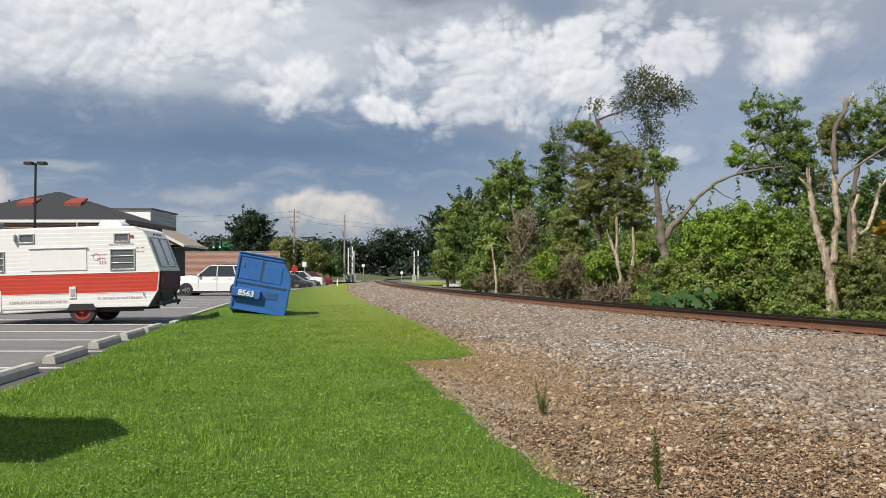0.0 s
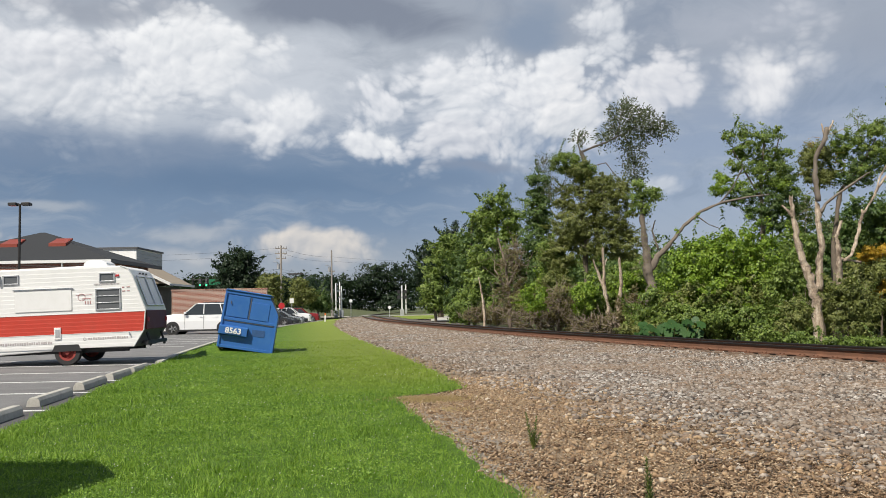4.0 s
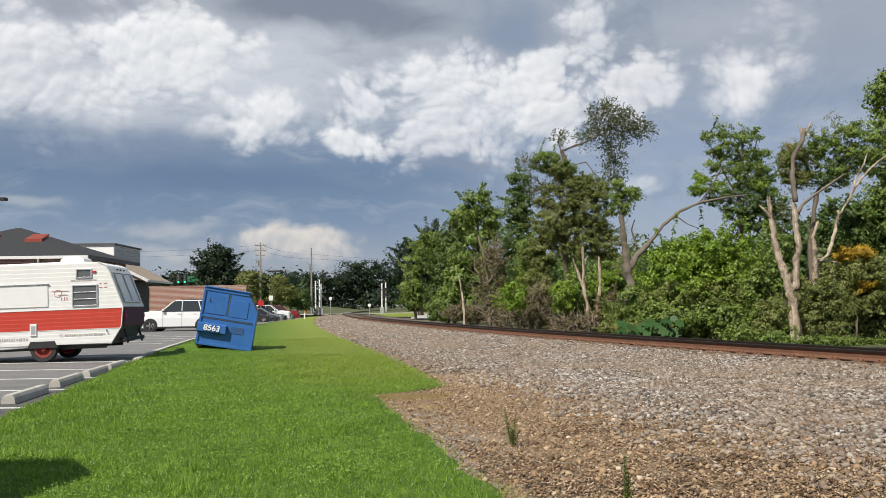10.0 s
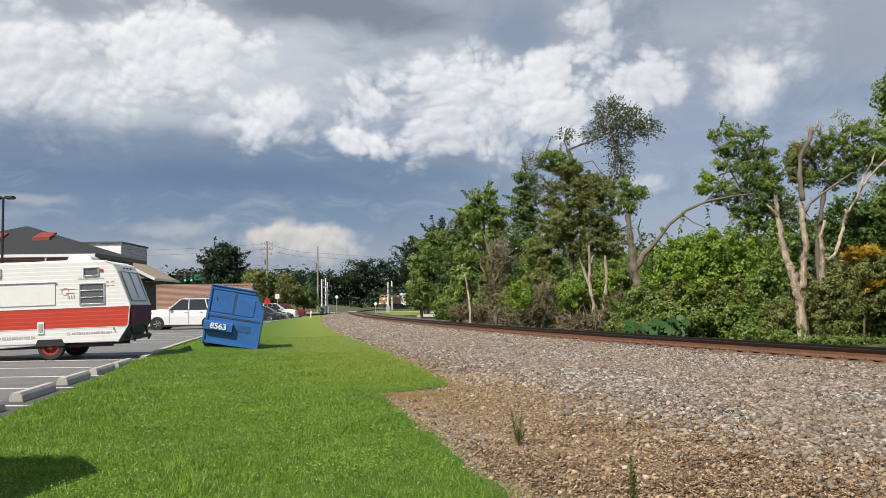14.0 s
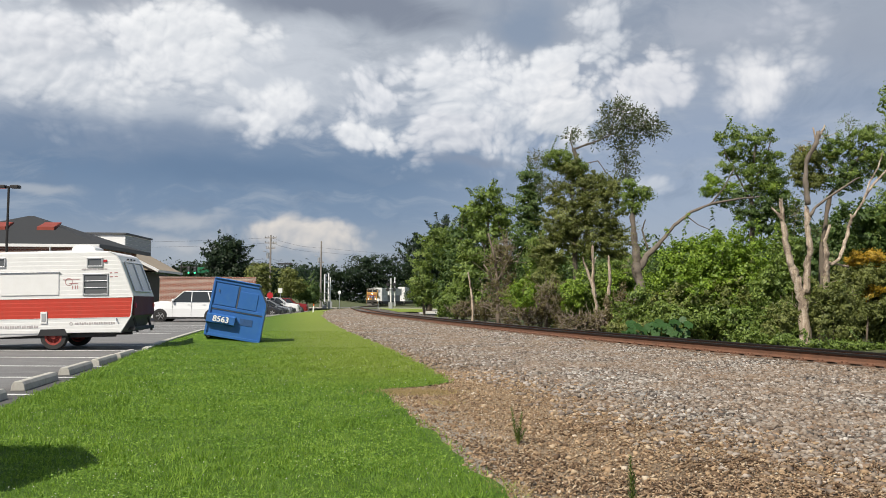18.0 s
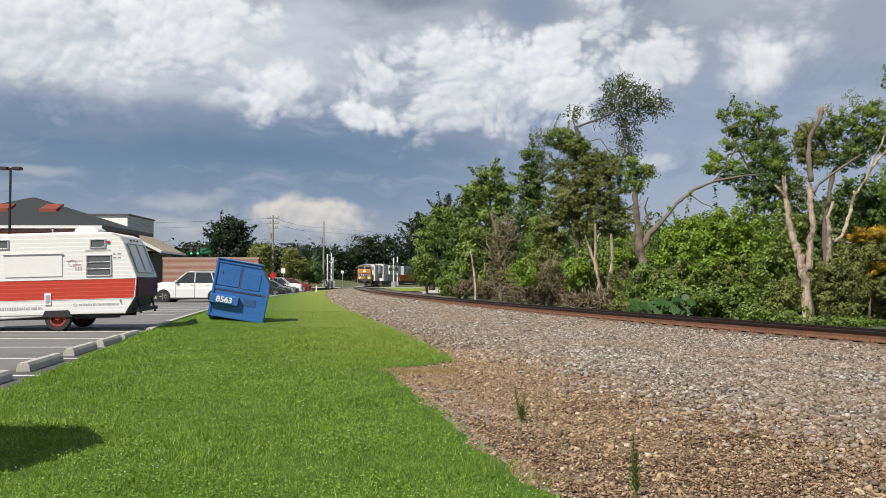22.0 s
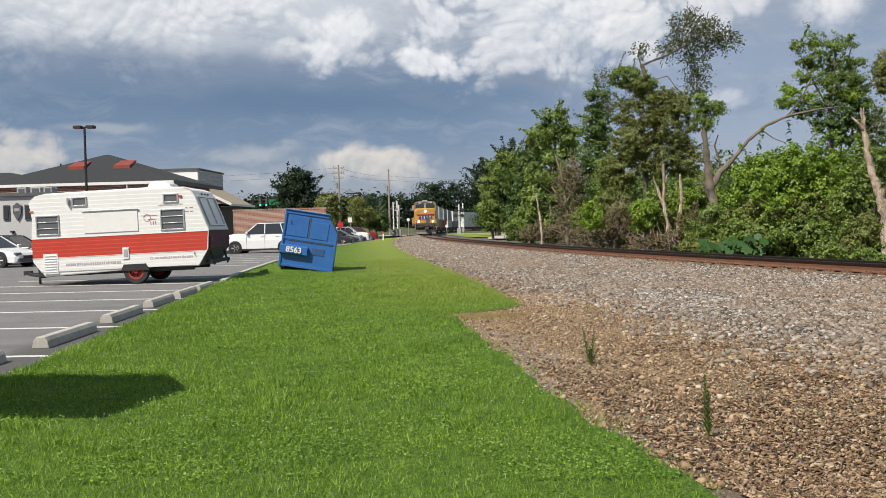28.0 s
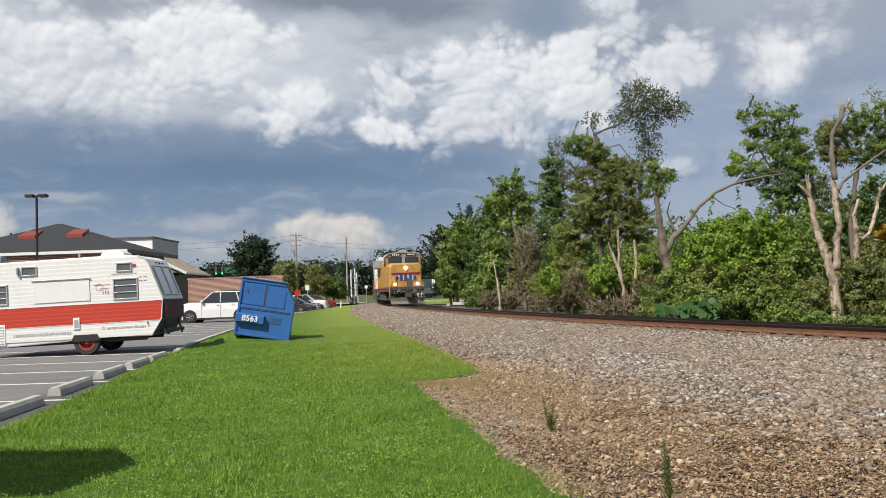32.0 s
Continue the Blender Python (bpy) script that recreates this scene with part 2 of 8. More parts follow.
def plain(name, color, rough=0.5, metal=0.0, vary=0.15, scale=3.0, grain=60.0, relief=0.15, dirt=None, dirt_amount=0.4, each=0.0):
    """Paint, metal, plastic, concrete: colour with stains and grain at two scales."""
    m, N, b = material(name)
    o = N.add("ShaderNodeTexCoord").outputs["Object"]
    big, small = N.noise(o, scale, 5, 0.6), N.noise(o, grain, 3, 0.6)
    f = N.math("ADD", N.math("MULTIPLY", N.math("SUBTRACT", big, 0.5), 2.2 * vary), N.math("MULTIPLY", N.math("SUBTRACT", small, 0.5), 1.6 * vary))
    if each:
        f = N.math("ADD", f, N.math("MULTIPLY", N.math("SUBTRACT", N.add("ShaderNodeObjectInfo").outputs["Random"], 0.5), each))
    c = N.mix(1.0, tuple(color), N.vec(N.math("ADD", f, 1.0), N.math("ADD", f, 1.0), N.math("ADD", f, 1.0)), "MULTIPLY")
    if dirt:
        c = N.mix(N.math("MULTIPLY", N.span(N.noise(o, scale * 1.7, 6, 0.7, 0.5), 0.48, 0.72), dirt_amount), c, tuple(dirt))
    c = paint(N, b, c)
    N.put(b.inputs["Roughness"], N.math("ADD", rough, N.math("MULTIPLY", N.math("SUBTRACT", big, 0.5), 0.25), clamp=True))
    b.inputs["Metallic"].default_value = metal
    if relief:
        bump(N, b, small, relief, 0.004)
    return m


def leafy(name, colors, rough=0.5, dry=False):
    """Leaves: each island its own green, some light through the blade."""
    m, N, b = material(name)
    r = N.add("ShaderNodeNewGeometry").outputs["Random Per Island"]
    o = N.add("ShaderNodeTexCoord").outputs["Object"]
    f = N.math("ADD", N.math("MULTIPLY", r, 0.55), N.math("MULTIPLY", N.noise(o, 0.9, 3, 0.6), 0.6))
    n = len(colors)
    c = N.ramp(N.span(f, 0.15, 0.95), [(i / (n - 1), k) for i, k in enumerate(colors)])
    if dry:
        # the turf yellows toward the ballast
        x, y, z = N.xyz(o)
        away = N.span(N.math("ADD", N.math("ADD", x, N.math("MULTIPLY", y, 0.15)), N.math("MULTIPLY", N.noise(o, 0.5, 4, 0.6), 2.0)), -0.8, 2.8, 0.0, 0.5, smooth=True)
        c = N.mix(N.math("MULTIPLY", away, N.span(y, 11.5, 17.0, smooth=True)), c, (0.28, 0.335, 0.055))
    c = paint(N, b, c)
    b.inputs["Roughness"].default_value = rough
    b.inputs["Specular IOR Level"].default_value = 0.35
    tr = N.add("ShaderNodeBsdfTranslucent")
    N.put(tr.inputs[0], N.mix(1.0, c, (1.25, 1.2, 0.55), "MULTIPLY"))
    mx = N.add("ShaderNodeMixShader")
    mx.inputs[0].default_value = 0.32
    N.put(mx.inputs[1], b.outputs[0])
    N.put(mx.inputs[2], tr.outputs[0])
    N.put(m.node_tree.nodes["Material Output"].inputs[0], mx.outputs[0])
    return m


def ground_mat(name, build):
    m, N, b = material(name)
    o = N.add("ShaderNodeNewGeometry").outputs["Position"]
    build(N, b, o)
    return m


def _lawn(N, b, o):
    big, mid, fine = N.noise(o, 0.35, 4, 0.6), N.noise(o, 2.6, 5, 0.65), N.noise(o, 55.0, 3, 0.7)
    c = N.ramp(N.span(mid, 0.28, 0.72), [(0, (0.085, 0.170, 0.018)), (0.5, (0.145, 0.270, 0.032)), (1, (0.225, 0.36, 0.050))])
    c = N.mix(N.span(big, 0.5, 0.72, 0, 0.5), c, (0.155, 0.25, 0.035))
    c = N.mix(N.span(fine, 0.36, 0.62, 0.75, 0.0), c, (0.03, 0.065, 0.008))
    tuft = N.noise(o, 9.0, 4, 0.7)
    c = N.mix(N.span(tuft, 0.52, 0.74, 0.0, 0.55), c, (0.22, 0.31, 0.05))
    c = N.mix(N.span(tuft, 0.28, 0.46, 0.35, 0.0), c, (0.05, 0.105, 0.010))
    # yellower toward the gravel, far off
    x, y, z = N.xyz(o)
    edge = N.span(N.math("ADD", N.math("ADD", x, N.math("MULTIPLY", y, 0.15)), N.math("MULTIPLY", big, 2.0)), -0.8, 2.8, 0, 0.55, smooth=True)
    edge = N.math("MULTIPLY", edge, N.span(y, 12.5, 17.0))
    c = N.mix(edge, c, (0.31, 0.35, 0.07))
    c = paint(N, b, c)
    b.inputs["Roughness"].default_value = 0.75
    b.inputs["Specular IOR Level"].default_value = 0.15
    bump(N, b, N.math("ADD", fine, N.math("MULTIPLY", mid, 0.6)), 0.9, 0.05)


def _dirt(N, b, o):
    big, mid, fine = N.noise(o, 0.55, 5, 0.65), N.noise(o, 2.4, 7, 0.72), N.noise(o, 60.0, 5, 0.75)
    cell = N.voronoi(o, 55.0)
    x, y, z = N.xyz(o)
    c = N.ramp(N.span(mid, 0.28, 0.72), [(0, (0.22, 0.145, 0.08)), (0.45, (0.36, 0.255, 0.15)), (1, (0.47, 0.36, 0.23))])
    # grey grit in a band along the turf
    off = N.math("ADD", N.math("SUBTRACT", x, 1.55), N.math("MULTIPLY", y, 0.17))
    band = N.math("MULTIPLY", N.span(N.math("ADD", off, N.math("MULTIPLY", N.math("SUBTRACT", mid, 0.5), 1.6)), 0.25, 0.85, 0.85, 0.0, smooth=True), N.span(y, 10.2, 11.8, 1.0, 0.0, smooth=True))
    c = N.mix(band, c, (0.40, 0.37, 0.32))
    # brown bark mould, thick close by and in patches
    mulch = N.noise(N.vmath("MULTIPLY", o, (0.5, 1.6, 1.0)), 0.9, 6, 0.7)
    near = N.span(N.math("ADD", y, N.math("MULTIPLY", N.math("SUBTRACT", mulch, 0.5), 11.0)), 4.6, 7.0, 0.7, 0.0, smooth=True)
    c = N.mix(near, c, (0.17, 0.10, 0.055))
    c = N.mix(N.span(mulch, 0.56, 0.68, 0, 0.65), c, (0.16, 0.09, 0.05))
    c = N.mix(N.span(N.xyz(cell.outputs["Color"])[0], 0.6, 1.0, 0, 0.5), c, (0.50, 0.40, 0.28))
    c = N.mix(N.span(fine, 0.32, 0.58, 0.7, 0.0), c, (0.10, 0.06, 0.035))
    c = paint(N, b, c)
    b.inputs["Roughness"].default_value = 0.95
    bump(N, b, N.math("ADD", N.math("MULTIPLY", cell.outputs["Distance"], -0.6), N.math("ADD", fine, mid)), 0.9, 0.03)


def _ballast(N, b, o):
    big, mid = N.noise(o, 0.5, 5, 0.65), N.noise(o, 3.0, 4, 0.6)
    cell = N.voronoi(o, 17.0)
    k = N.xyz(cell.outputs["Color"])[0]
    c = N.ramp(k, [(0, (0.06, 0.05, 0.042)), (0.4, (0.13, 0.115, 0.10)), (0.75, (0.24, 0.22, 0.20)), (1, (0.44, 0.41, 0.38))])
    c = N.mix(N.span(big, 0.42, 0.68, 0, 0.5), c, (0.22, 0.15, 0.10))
    # shade in the gaps between stones, put into the colour round each cell
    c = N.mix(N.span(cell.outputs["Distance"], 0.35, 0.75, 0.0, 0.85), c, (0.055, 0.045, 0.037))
    c = paint(N, b, c)
    b.inputs["Roughness"].default_value = 0.9
    bump(N, b, N.math("MULTIPLY", cell.outputs["Distance"], -1.0), 1.0, 0.05)


def _asphalt(N, b, o):
    big, mid, fine = N.noise(o, 0.18, 5, 0.6), N.noise(o, 1.6, 6, 0.65), N.noise(o, 90.0, 3, 0.7)
    c = N.ramp(N.span(mid, 0.25, 0.75), [(0, (0.13, 0.127, 0.125)), (1, (0.21, 0.206, 0.202))])
    c = N.mix(N.span(big, 0.45, 0.7, 0, 0.5), c, (0.15, 0.147, 0.145))
    c = N.mix(N.span(fine, 0.5, 0.8, 0, 0.5), c, (0.36, 0.35, 0.34))
    x, y, z = N.xyz(o)
    strip = N.math("ADD", N.math("ADD", N.math("ADD", x, 3.3), N.math("MULTIPLY", y, 0.157)), N.math("MULTIPLY", N.math("SUBTRACT", mid, 0.5), 0.7))
    strip = N.math("MULTIPLY", N.span(strip, -1.0, -0.45, 0.0, 0.75, smooth=True), N.span(y, 20.0, 24.0, 1.0, 0.0))
    c = N.mix(strip, c, (0.055, 0.052, 0.048))
    streak = N.noise(N.vmath("MULTIPLY", o, (0.25, 1.5, 1.0)), 0.8, 5, 0.65)
    c = N.mix(N.span(streak, 0.5, 0.68, 0, 0.5), c, (0.09, 0.088, 0.086))
    spots = N.noise(o, 0.9, 3, 0.5, 0.3)
    c = N.mix(N.span(spots, 0.66, 0.74, 0, 0.55), c, (0.08, 0.08, 0.08))
    c = paint(N, b, c)
    b.inputs["Roughness"].default_value = 0.85
    bump(N, b, fine, 0.5, 0.006)


def _wild(N, b, o):
    mid, fine = N.noise(o, 0.6, 6, 0.7), N.noise(o, 12.0, 4, 0.7)
    c = N.ramp(N.span(mid, 0.3, 0.7), [(0, (0.05, 0.075, 0.02)), (0.5, (0.09, 0.11, 0.035)), (1, (0.15, 0.13, 0.07))])
    c = N.mix(N.span(fine, 0.3, 0.6, 0.6, 0.0), c, (0.03, 0.035, 0.015))
    c = paint(N, b, c)
    b.inputs["Roughness"].default_value = 0.95
    bump(N, b, fine, 0.8, 0.08)


MAT = {
    "lawn": ground_mat("lawn", _lawn), "dirt": ground_mat("dirt", _dirt), "ballast": ground_mat("ballast", _ballast),
    "asphalt": ground_mat("asphalt", _asphalt), "wild": ground_mat("wild_ground", _wild),
}


def stone_mat():
    m, N, b = material("crushed_stone")
    r = N.add("ShaderNodeNewGeometry").outputs["Random Per Island"]
    o = N.add("ShaderNodeTexCoord").outputs["Object"]
    c = N.ramp(r, [(0, (0.045, 0.036, 0.03)), (0.22, (0.125, 0.102, 0.083)), (0.34, (0.24, 0.155, 0.10)), (0.42, (0.21, 0.182, 0.152)), (0.72, (0.32, 0.286, 0.245)), (0.92, (0.45, 0.415, 0.37)), (1, (0.64, 0.60, 0.55))])
    c = N.mix(N.span(N.noise(o, 0.5, 4, 0.6), 0.40, 0.66, 0, 0.6), c, (0.28, 0.185, 0.11))
    c = N.mix(N.span(N.noise(o, 40, 4, 0.6), 0.35, 0.65, 0.35, 0.0), c, (0.12, 0.10, 0.085))
    c = paint(N, b, c)
    b.inputs["Roughness"].default_value = 0.88
    return m


MAT["stone"] = stone_mat()


def chip_mat():
    m, N, b = material("soil_chips")
    r = N.add("ShaderNodeNewGeometry").outputs["Random Per Island"]
    c = N.ramp(r, [(0, (0.11, 0.066, 0.036)), (0.35, (0.28, 0.18, 0.10)), (0.8, (0.42, 0.30, 0.18)), (0.96, (0.48, 0.38, 0.26)), (1, (0.66, 0.58, 0.48))])
    c = paint(N, b, c)
    b.inputs["Roughness"].default_value = 0.9
    return m


MAT["chip"] = chip_mat()


def flake_mat():
    m, N, b = material("bark_flake")
    r = N.add("ShaderNodeNewGeometry").outputs["Random Per Island"]
    paint(N, b, N.ramp(r, [(0, (0.085, 0.05, 0.028)), (0.4, (0.20, 0.125, 0.07)), (0.8, (0.33, 0.23, 0.14)), (1, (0.48, 0.37, 0.25))]))
    b.inputs["Roughness"].default_value = 0.9
    return m


MAT["flake"] = flake_mat()
MAT["blade"] = leafy("grass_blade", [(0.045, 0.10, 0.012), (0.13, 0.25, 0.026), (0.226, 0.37, 0.046), (0.36, 0.51, 0.10)], 0.6, True)
MAT["bright_leaf"] = leafy("bright_leaf", [(0.055, 0.105, 0.012), (0.135, 0.23, 0.02), (0.22, 0.34, 0.035), (0.37, 0.48, 0.08)])
MAT["mid_leaf"] = leafy("mid_leaf", [(0.045, 0.078, 0.018), (0.115, 0.18, 0.036), (0.20, 0.285, 0.058), (0.33, 0.41, 0.11)])
MAT["dark_leaf"] = leafy("dark_leaf", [(0.026, 0.052, 0.016), (0.058, 0.108, 0.028), (0.11, 0.175, 0.044), (0.19, 0.26, 0.078)])
MAT["olive_leaf"] = leafy("olive_leaf", [(0.06, 0.08, 0.022), (0.14, 0.17, 0.045), (0.22, 0.25, 0.07), (0.32, 0.33, 0.12)])
MAT["grey_leaf"] = leafy("wilted_leaf", [(0.045, 0.065, 0.034), (0.085, 0.11, 0.055), (0.125, 0.155, 0.08), (0.20, 0.21, 0.13)])
MAT["yellow_leaf"] = leafy("yellow_leaf", [(0.16, 0.15, 0.02), (0.38, 0.26, 0.02), (0.50, 0.33, 0.03), (0.60, 0.36, 0.05)])
MAT["dry_leaf"] = leafy("dry_leaf", [(0.09, 0.07, 0.035), (0.16, 0.125, 0.06), (0.20, 0.175, 0.085), (0.15, 0.18, 0.05)])
# near-black greens: the shade of distant crowns is put into the leaf colour
MAT["shaded_far_leaf"] = leafy("shaded_far_leaf", [(0.010, 0.024, 0.012), (0.016, 0.035, 0.016), (0.026, 0.05, 0.02), (0.04, 0.07, 0.026)])
MAT["bark"] = plain("bark", (0.15, 0.12, 0.09), 0.9, vary=0.5, scale=4, grain=30, relief=0.8)


def bare_wood():
    """Stripped trunk: pale tan wood with long grey streaks and dark bark left in patches."""
    m, N, b = material("bare_wood")
    o = N.add("ShaderNodeTexCoord").outputs["Object"]
    streak = N.noise(N.vmath("MULTIPLY", o, (9.0, 9.0, 0.9)), 1.6, 5, 0.65, 0.4)
    patchy, fine = N.noise(o, 1.5, 5, 0.65, 0.5), N.noise(o, 30.0, 4, 0.7)
    c = N.ramp(N.span(streak, 0.3, 0.7), [(0, (0.27, 0.20, 0.15)), (0.45, (0.54, 0.43, 0.32)), (1, (0.74, 0.64, 0.52))])
    c = N.mix(N.span(patchy, 0.49, 0.60, 0.0, 0.85), c, (0.13, 0.09, 0.065))
    c = paint(N, b, N.mix(N.span(fine, 0.3, 0.6, 0.5, 0.0), c, (0.09, 0.07, 0.05)))
    b.inputs["Roughness"].default_value = 0.9
    bump(N, b, N.math("ADD", streak, N.math("MULTIPLY", fine, 0.4)), 0.9, 0.05)
    return m


MAT["pale_wood"] = bare_wood()
MAT["dead_wood"] = plain("grey_dead_wood", (0.175, 0.145, 0.115), 0.9, vary=0.45, scale=2.5, grain=22, relief=0.7, dirt=(0.13, 0.10, 0.08), dirt_amount=0.7)
MAT["dead_twig"] = plain("dead_twig", (0.24, 0.19, 0.145), 0.9, vary=0.4, scale=3, grain=25, relief=0.3)
MAT["rail_rust"] = plain("rail_rust", (0.155, 0.070, 0.038), 0.85, vary=0.35, scale=2.5, grain=40, relief=0.4, dirt=(0.10, 0.055, 0.035), dirt_amount=0.7)
MAT["rail_top"] = plain("rail_top", (0.035, 0.028, 0.024), 0.45, 0.6, vary=0.3, relief=0.0)
MAT["tie"] = plain("tie_wood", (0.13, 0.085, 0.055), 0.95, vary=0.5, scale=3, grain=30, relief=0.7, dirt=(0.28, 0.20, 0.14), dirt_amount=0.6, each=0.3)
MAT["concrete"] = plain("concrete", (0.47, 0.45, 0.40), 0.9, vary=0.25, scale=3, grain=70, relief=0.3, dirt=(0.24, 0.22, 0.19), dirt_amount=0.6)
MAT["line"] = plain("line_paint", (0.68, 0.68, 0.66), 0.8, vary=0.2, scale=2, grain=50, relief=0.2, dirt=(0.35, 0.35, 0.34), dirt_amount=0.7)
MAT["white"] = plain("white_paint", (0.80, 0.80, 0.785), 0.45, vary=0.06, relief=0.03, dirt=(0.55, 0.53, 0.48), dirt_amount=0.15)
MAT["car_white"] = plain("car_white", (0.78, 0.79, 0.80), 0.22, vary=0.03, relief=0.0)
MAT["red"] = plain("red_paint", (0.52, 0.05, 0.028), 0.45, vary=0.12, relief=0.03, dirt=(0.42, 0.08, 0.05), dirt_amount=0.4)
MAT["blue"] = plain("blue_paint", (0.032, 0.14, 0.43), 0.45, vary=0.16, scale=2, relief=0.1, dirt=(0.055, 0.17, 0.40), dirt_amount=0.6)
MAT["blue_dark"] = plain("worn_blue", (0.03, 0.09, 0.24), 0.6, vary=0.4, scale=6, grain=40)
MAT["black"] = plain("black_plastic", (0.022, 0.022, 0.024), 0.6, vary=0.2)
MAT["tyre"] = plain("tyre_rubber", (0.028, 0.027, 0.027), 0.85, vary=0.3, relief=0.3)
MAT["steel"] = plain("galvanised_steel", (0.52, 0.53, 0.54), 0.45, 0.7, vary=0.2)
MAT["grey_paint"] = plain("grey_paint", (0.36, 0.37, 0.38), 0.5, vary=0.15)
MAT["dark_grey"] = plain("dark_grey", (0.09, 0.092, 0.098), 0.6, vary=0.25)
MAT["chrome"] = plain("chrome", (0.7, 0.7, 0.7), 0.2, 1.0, vary=0.05, relief=0.0)
MAT["yellow"] = plain("yellow_paint", (0.50, 0.275, 0.07), 0.5, vary=0.2, scale=1.2, relief=0.05, dirt=(0.20, 0.12, 0.06), dirt_amount=0.75)
MAT["loco_grey"] = plain("loco_grey", (0.33, 0.35, 0.37), 0.55, vary=0.2, scale=1.5, dirt=(0.16, 0.14, 0.12), dirt_amount=0.6)
MAT["container_grey"] = plain("container_grey", (0.46, 0.47, 0.47), 0.6, vary=0.12, scale=1.0, dirt=(0.3, 0.26, 0.22), dirt_amount=0.4)
MAT["loco_blue"] = plain("loco_blue", (0.05, 0.06, 0.22), 0.5, vary=0.2)
MAT["silver"] = plain("silver_paint", (0.58, 0.59, 0.60), 0.5, vary=0.15, scale=1.5, dirt=(0.3, 0.27, 0.23), dirt_amount=0.5)
MAT["grime"] = plain("grimy_steel", (0.065, 0.058, 0.052), 0.8, vary=0.4, scale=2, dirt=(0.17, 0.12, 0.085), dirt_amount=0.6)
MAT["roof_shingle"] = plain("roof_shingle", (0.026, 0.028, 0.031), 0.9, vary=0.3, scale=1.0, grain=12, relief=0.5)
MAT["tan_roof"] = plain("tan_roof", (0.33, 0.27, 0.20), 0.85, vary=0.2, scale=0.8, grain=10)
MAT["copper_red"] = plain("red_metal", (0.25, 0.045, 0.025), 0.5, vary=0.2, scale=1.5)
MAT["stucco"] = plain("grey_stucco", (0.50, 0.50, 0.50), 0.9, vary=0.08, scale=0.7, grain=30, relief=0.3)
MAT["rim_red"] = plain("worn_red_rim", (0.28, 0.04, 0.03), 0.7, vary=0.35, scale=8)
MAT["plow"] = plain("grimy_plow", (0.14, 0.13, 0.12), 0.75, vary=0.45, scale=3, dirt=(0.22, 0.15, 0.10), dirt_amount=0.7)
MAT["silver_worn"] = plain("worn_silver", (0.30, 0.30, 0.29), 0.6, vary=0.3, scale=2.5, dirt=(0.2, 0.17, 0.13), dirt_amount=0.7)
MAT["white_trim"] = plain("white_trim", (0.66, 0.66, 0.65), 0.5, vary=0.1)
MAT["siding"] = plain("white_siding", (0.86, 0.86, 0.85), 0.7, vary=0.06, scale=0.6)
MAT["grey_siding"] = plain("grey_siding", (0.42, 0.44, 0.45), 0.7, vary=0.1, scale=0.6)
MAT["bronze"] = plain("dark_bronze", (0.035, 0.032, 0.03), 0.5, 0.3, vary=0.2)
MAT["wood_pole"] = plain("weathered_pole", (0.30, 0.27, 0.24), 0.9, vary=0.3, scale=1.5, grain=20, relief=0.4)
MAT["maroon"] = plain("maroon_panel", (0.10, 0.012, 0.014), 0.6, vary=0.2)
MAT["car_red"] = plain("car_red", (0.22, 0.018, 0.02), 0.25, vary=0.05, relief=0.0)
MAT["car_dark"] = plain("car_dark", (0.03, 0.032, 0.036), 0.22, vary=0.05, relief=0.0)
MAT["car_silver"] = plain("car_silver", (0.36, 0.38, 0.40), 0.28, 0.5, vary=0.05, relief=0.0)
MAT["orange"] = plain("orange_plastic", (0.75, 0.17, 0.03), 0.6, vary=0.1)
MAT["sign_red"] = plain("sign_red", (0.48, 0.02, 0.025), 0.5, vary=0.1)
MAT["green_sign"] = plain("green_sign", (0.01, 0.16, 0.07), 0.5, vary=0.1)
MAT["text_grey"] = plain("text_grey", (0.46, 0.42, 0.42), 0.6, vary=0.2)
MAT["text_red"] = plain("text_red", (0.42, 0.20, 0.20), 0.6, vary=0.2)
MAT["canvas"] = plain("canvas", (0.35, 0.30, 0.22), 0.9, vary=0.1)
MAT["flower"] = plain("clover_white", (0.55, 0.58, 0.46), 0.8, vary=0.1)
MAT["plant_leaf"] = leafy("plant_leaf", [(0.02, 0.055, 0.014), (0.035, 0.09, 0.022), (0.05, 0.12, 0.03), (0.075, 0.15, 0.04)])
MAT["clover"] = leafy("clover_leaf", [(0.055, 0.12, 0.014), (0.13, 0.255, 0.030), (0.225, 0.37, 0.052), (0.35, 0.49, 0.11)], 0.6, True)
MAT["straw"] = leafy("straw", [(0.22, 0.16, 0.08), (0.36, 0.27, 0.14), (0.46, 0.36, 0.20), (0.30, 0.26, 0.12)], 0.8)


def glass(name, tint, rough=0.06):
    m, N, b = material(name)
    b.inputs["Base Color"].default_value = (*tint, 1)
    b.inputs["Roughness"].default_value = rough
    b.inputs["Specular IOR Level"].default_value = 0.8
    o = N.add("ShaderNodeTexCoord").outputs["Object"]
    bump(N, b, N.noise(o, 2.0, 2, 0.5), 0.05, 0.01)
    return m


MAT["glass"] = glass("tinted_glass", (0.025, 0.03, 0.034))
MAT["louvre_glass"] = glass("louvre_glass", (0.10, 0.105, 0.11), 0.12)
MAT["pane"] = glass("window_pane", (0.10, 0.11, 0.12))
MAT["curtain_pane"] = glass("curtained_pane", (0.36, 0.38, 0.40), 0.15)


def glow(name, color, strength):
    m, N, b = material(name)
    b.inputs["Base Color"].default_value = (*color, 1)
    b.inputs["Emission Color"].default_value = (*color, 1)
    b.inputs["Emission Strength"].default_value = strength
    return m


MAT["headlight"] = glow("headlight", (1.0, 0.74, 0.42), 9.0)
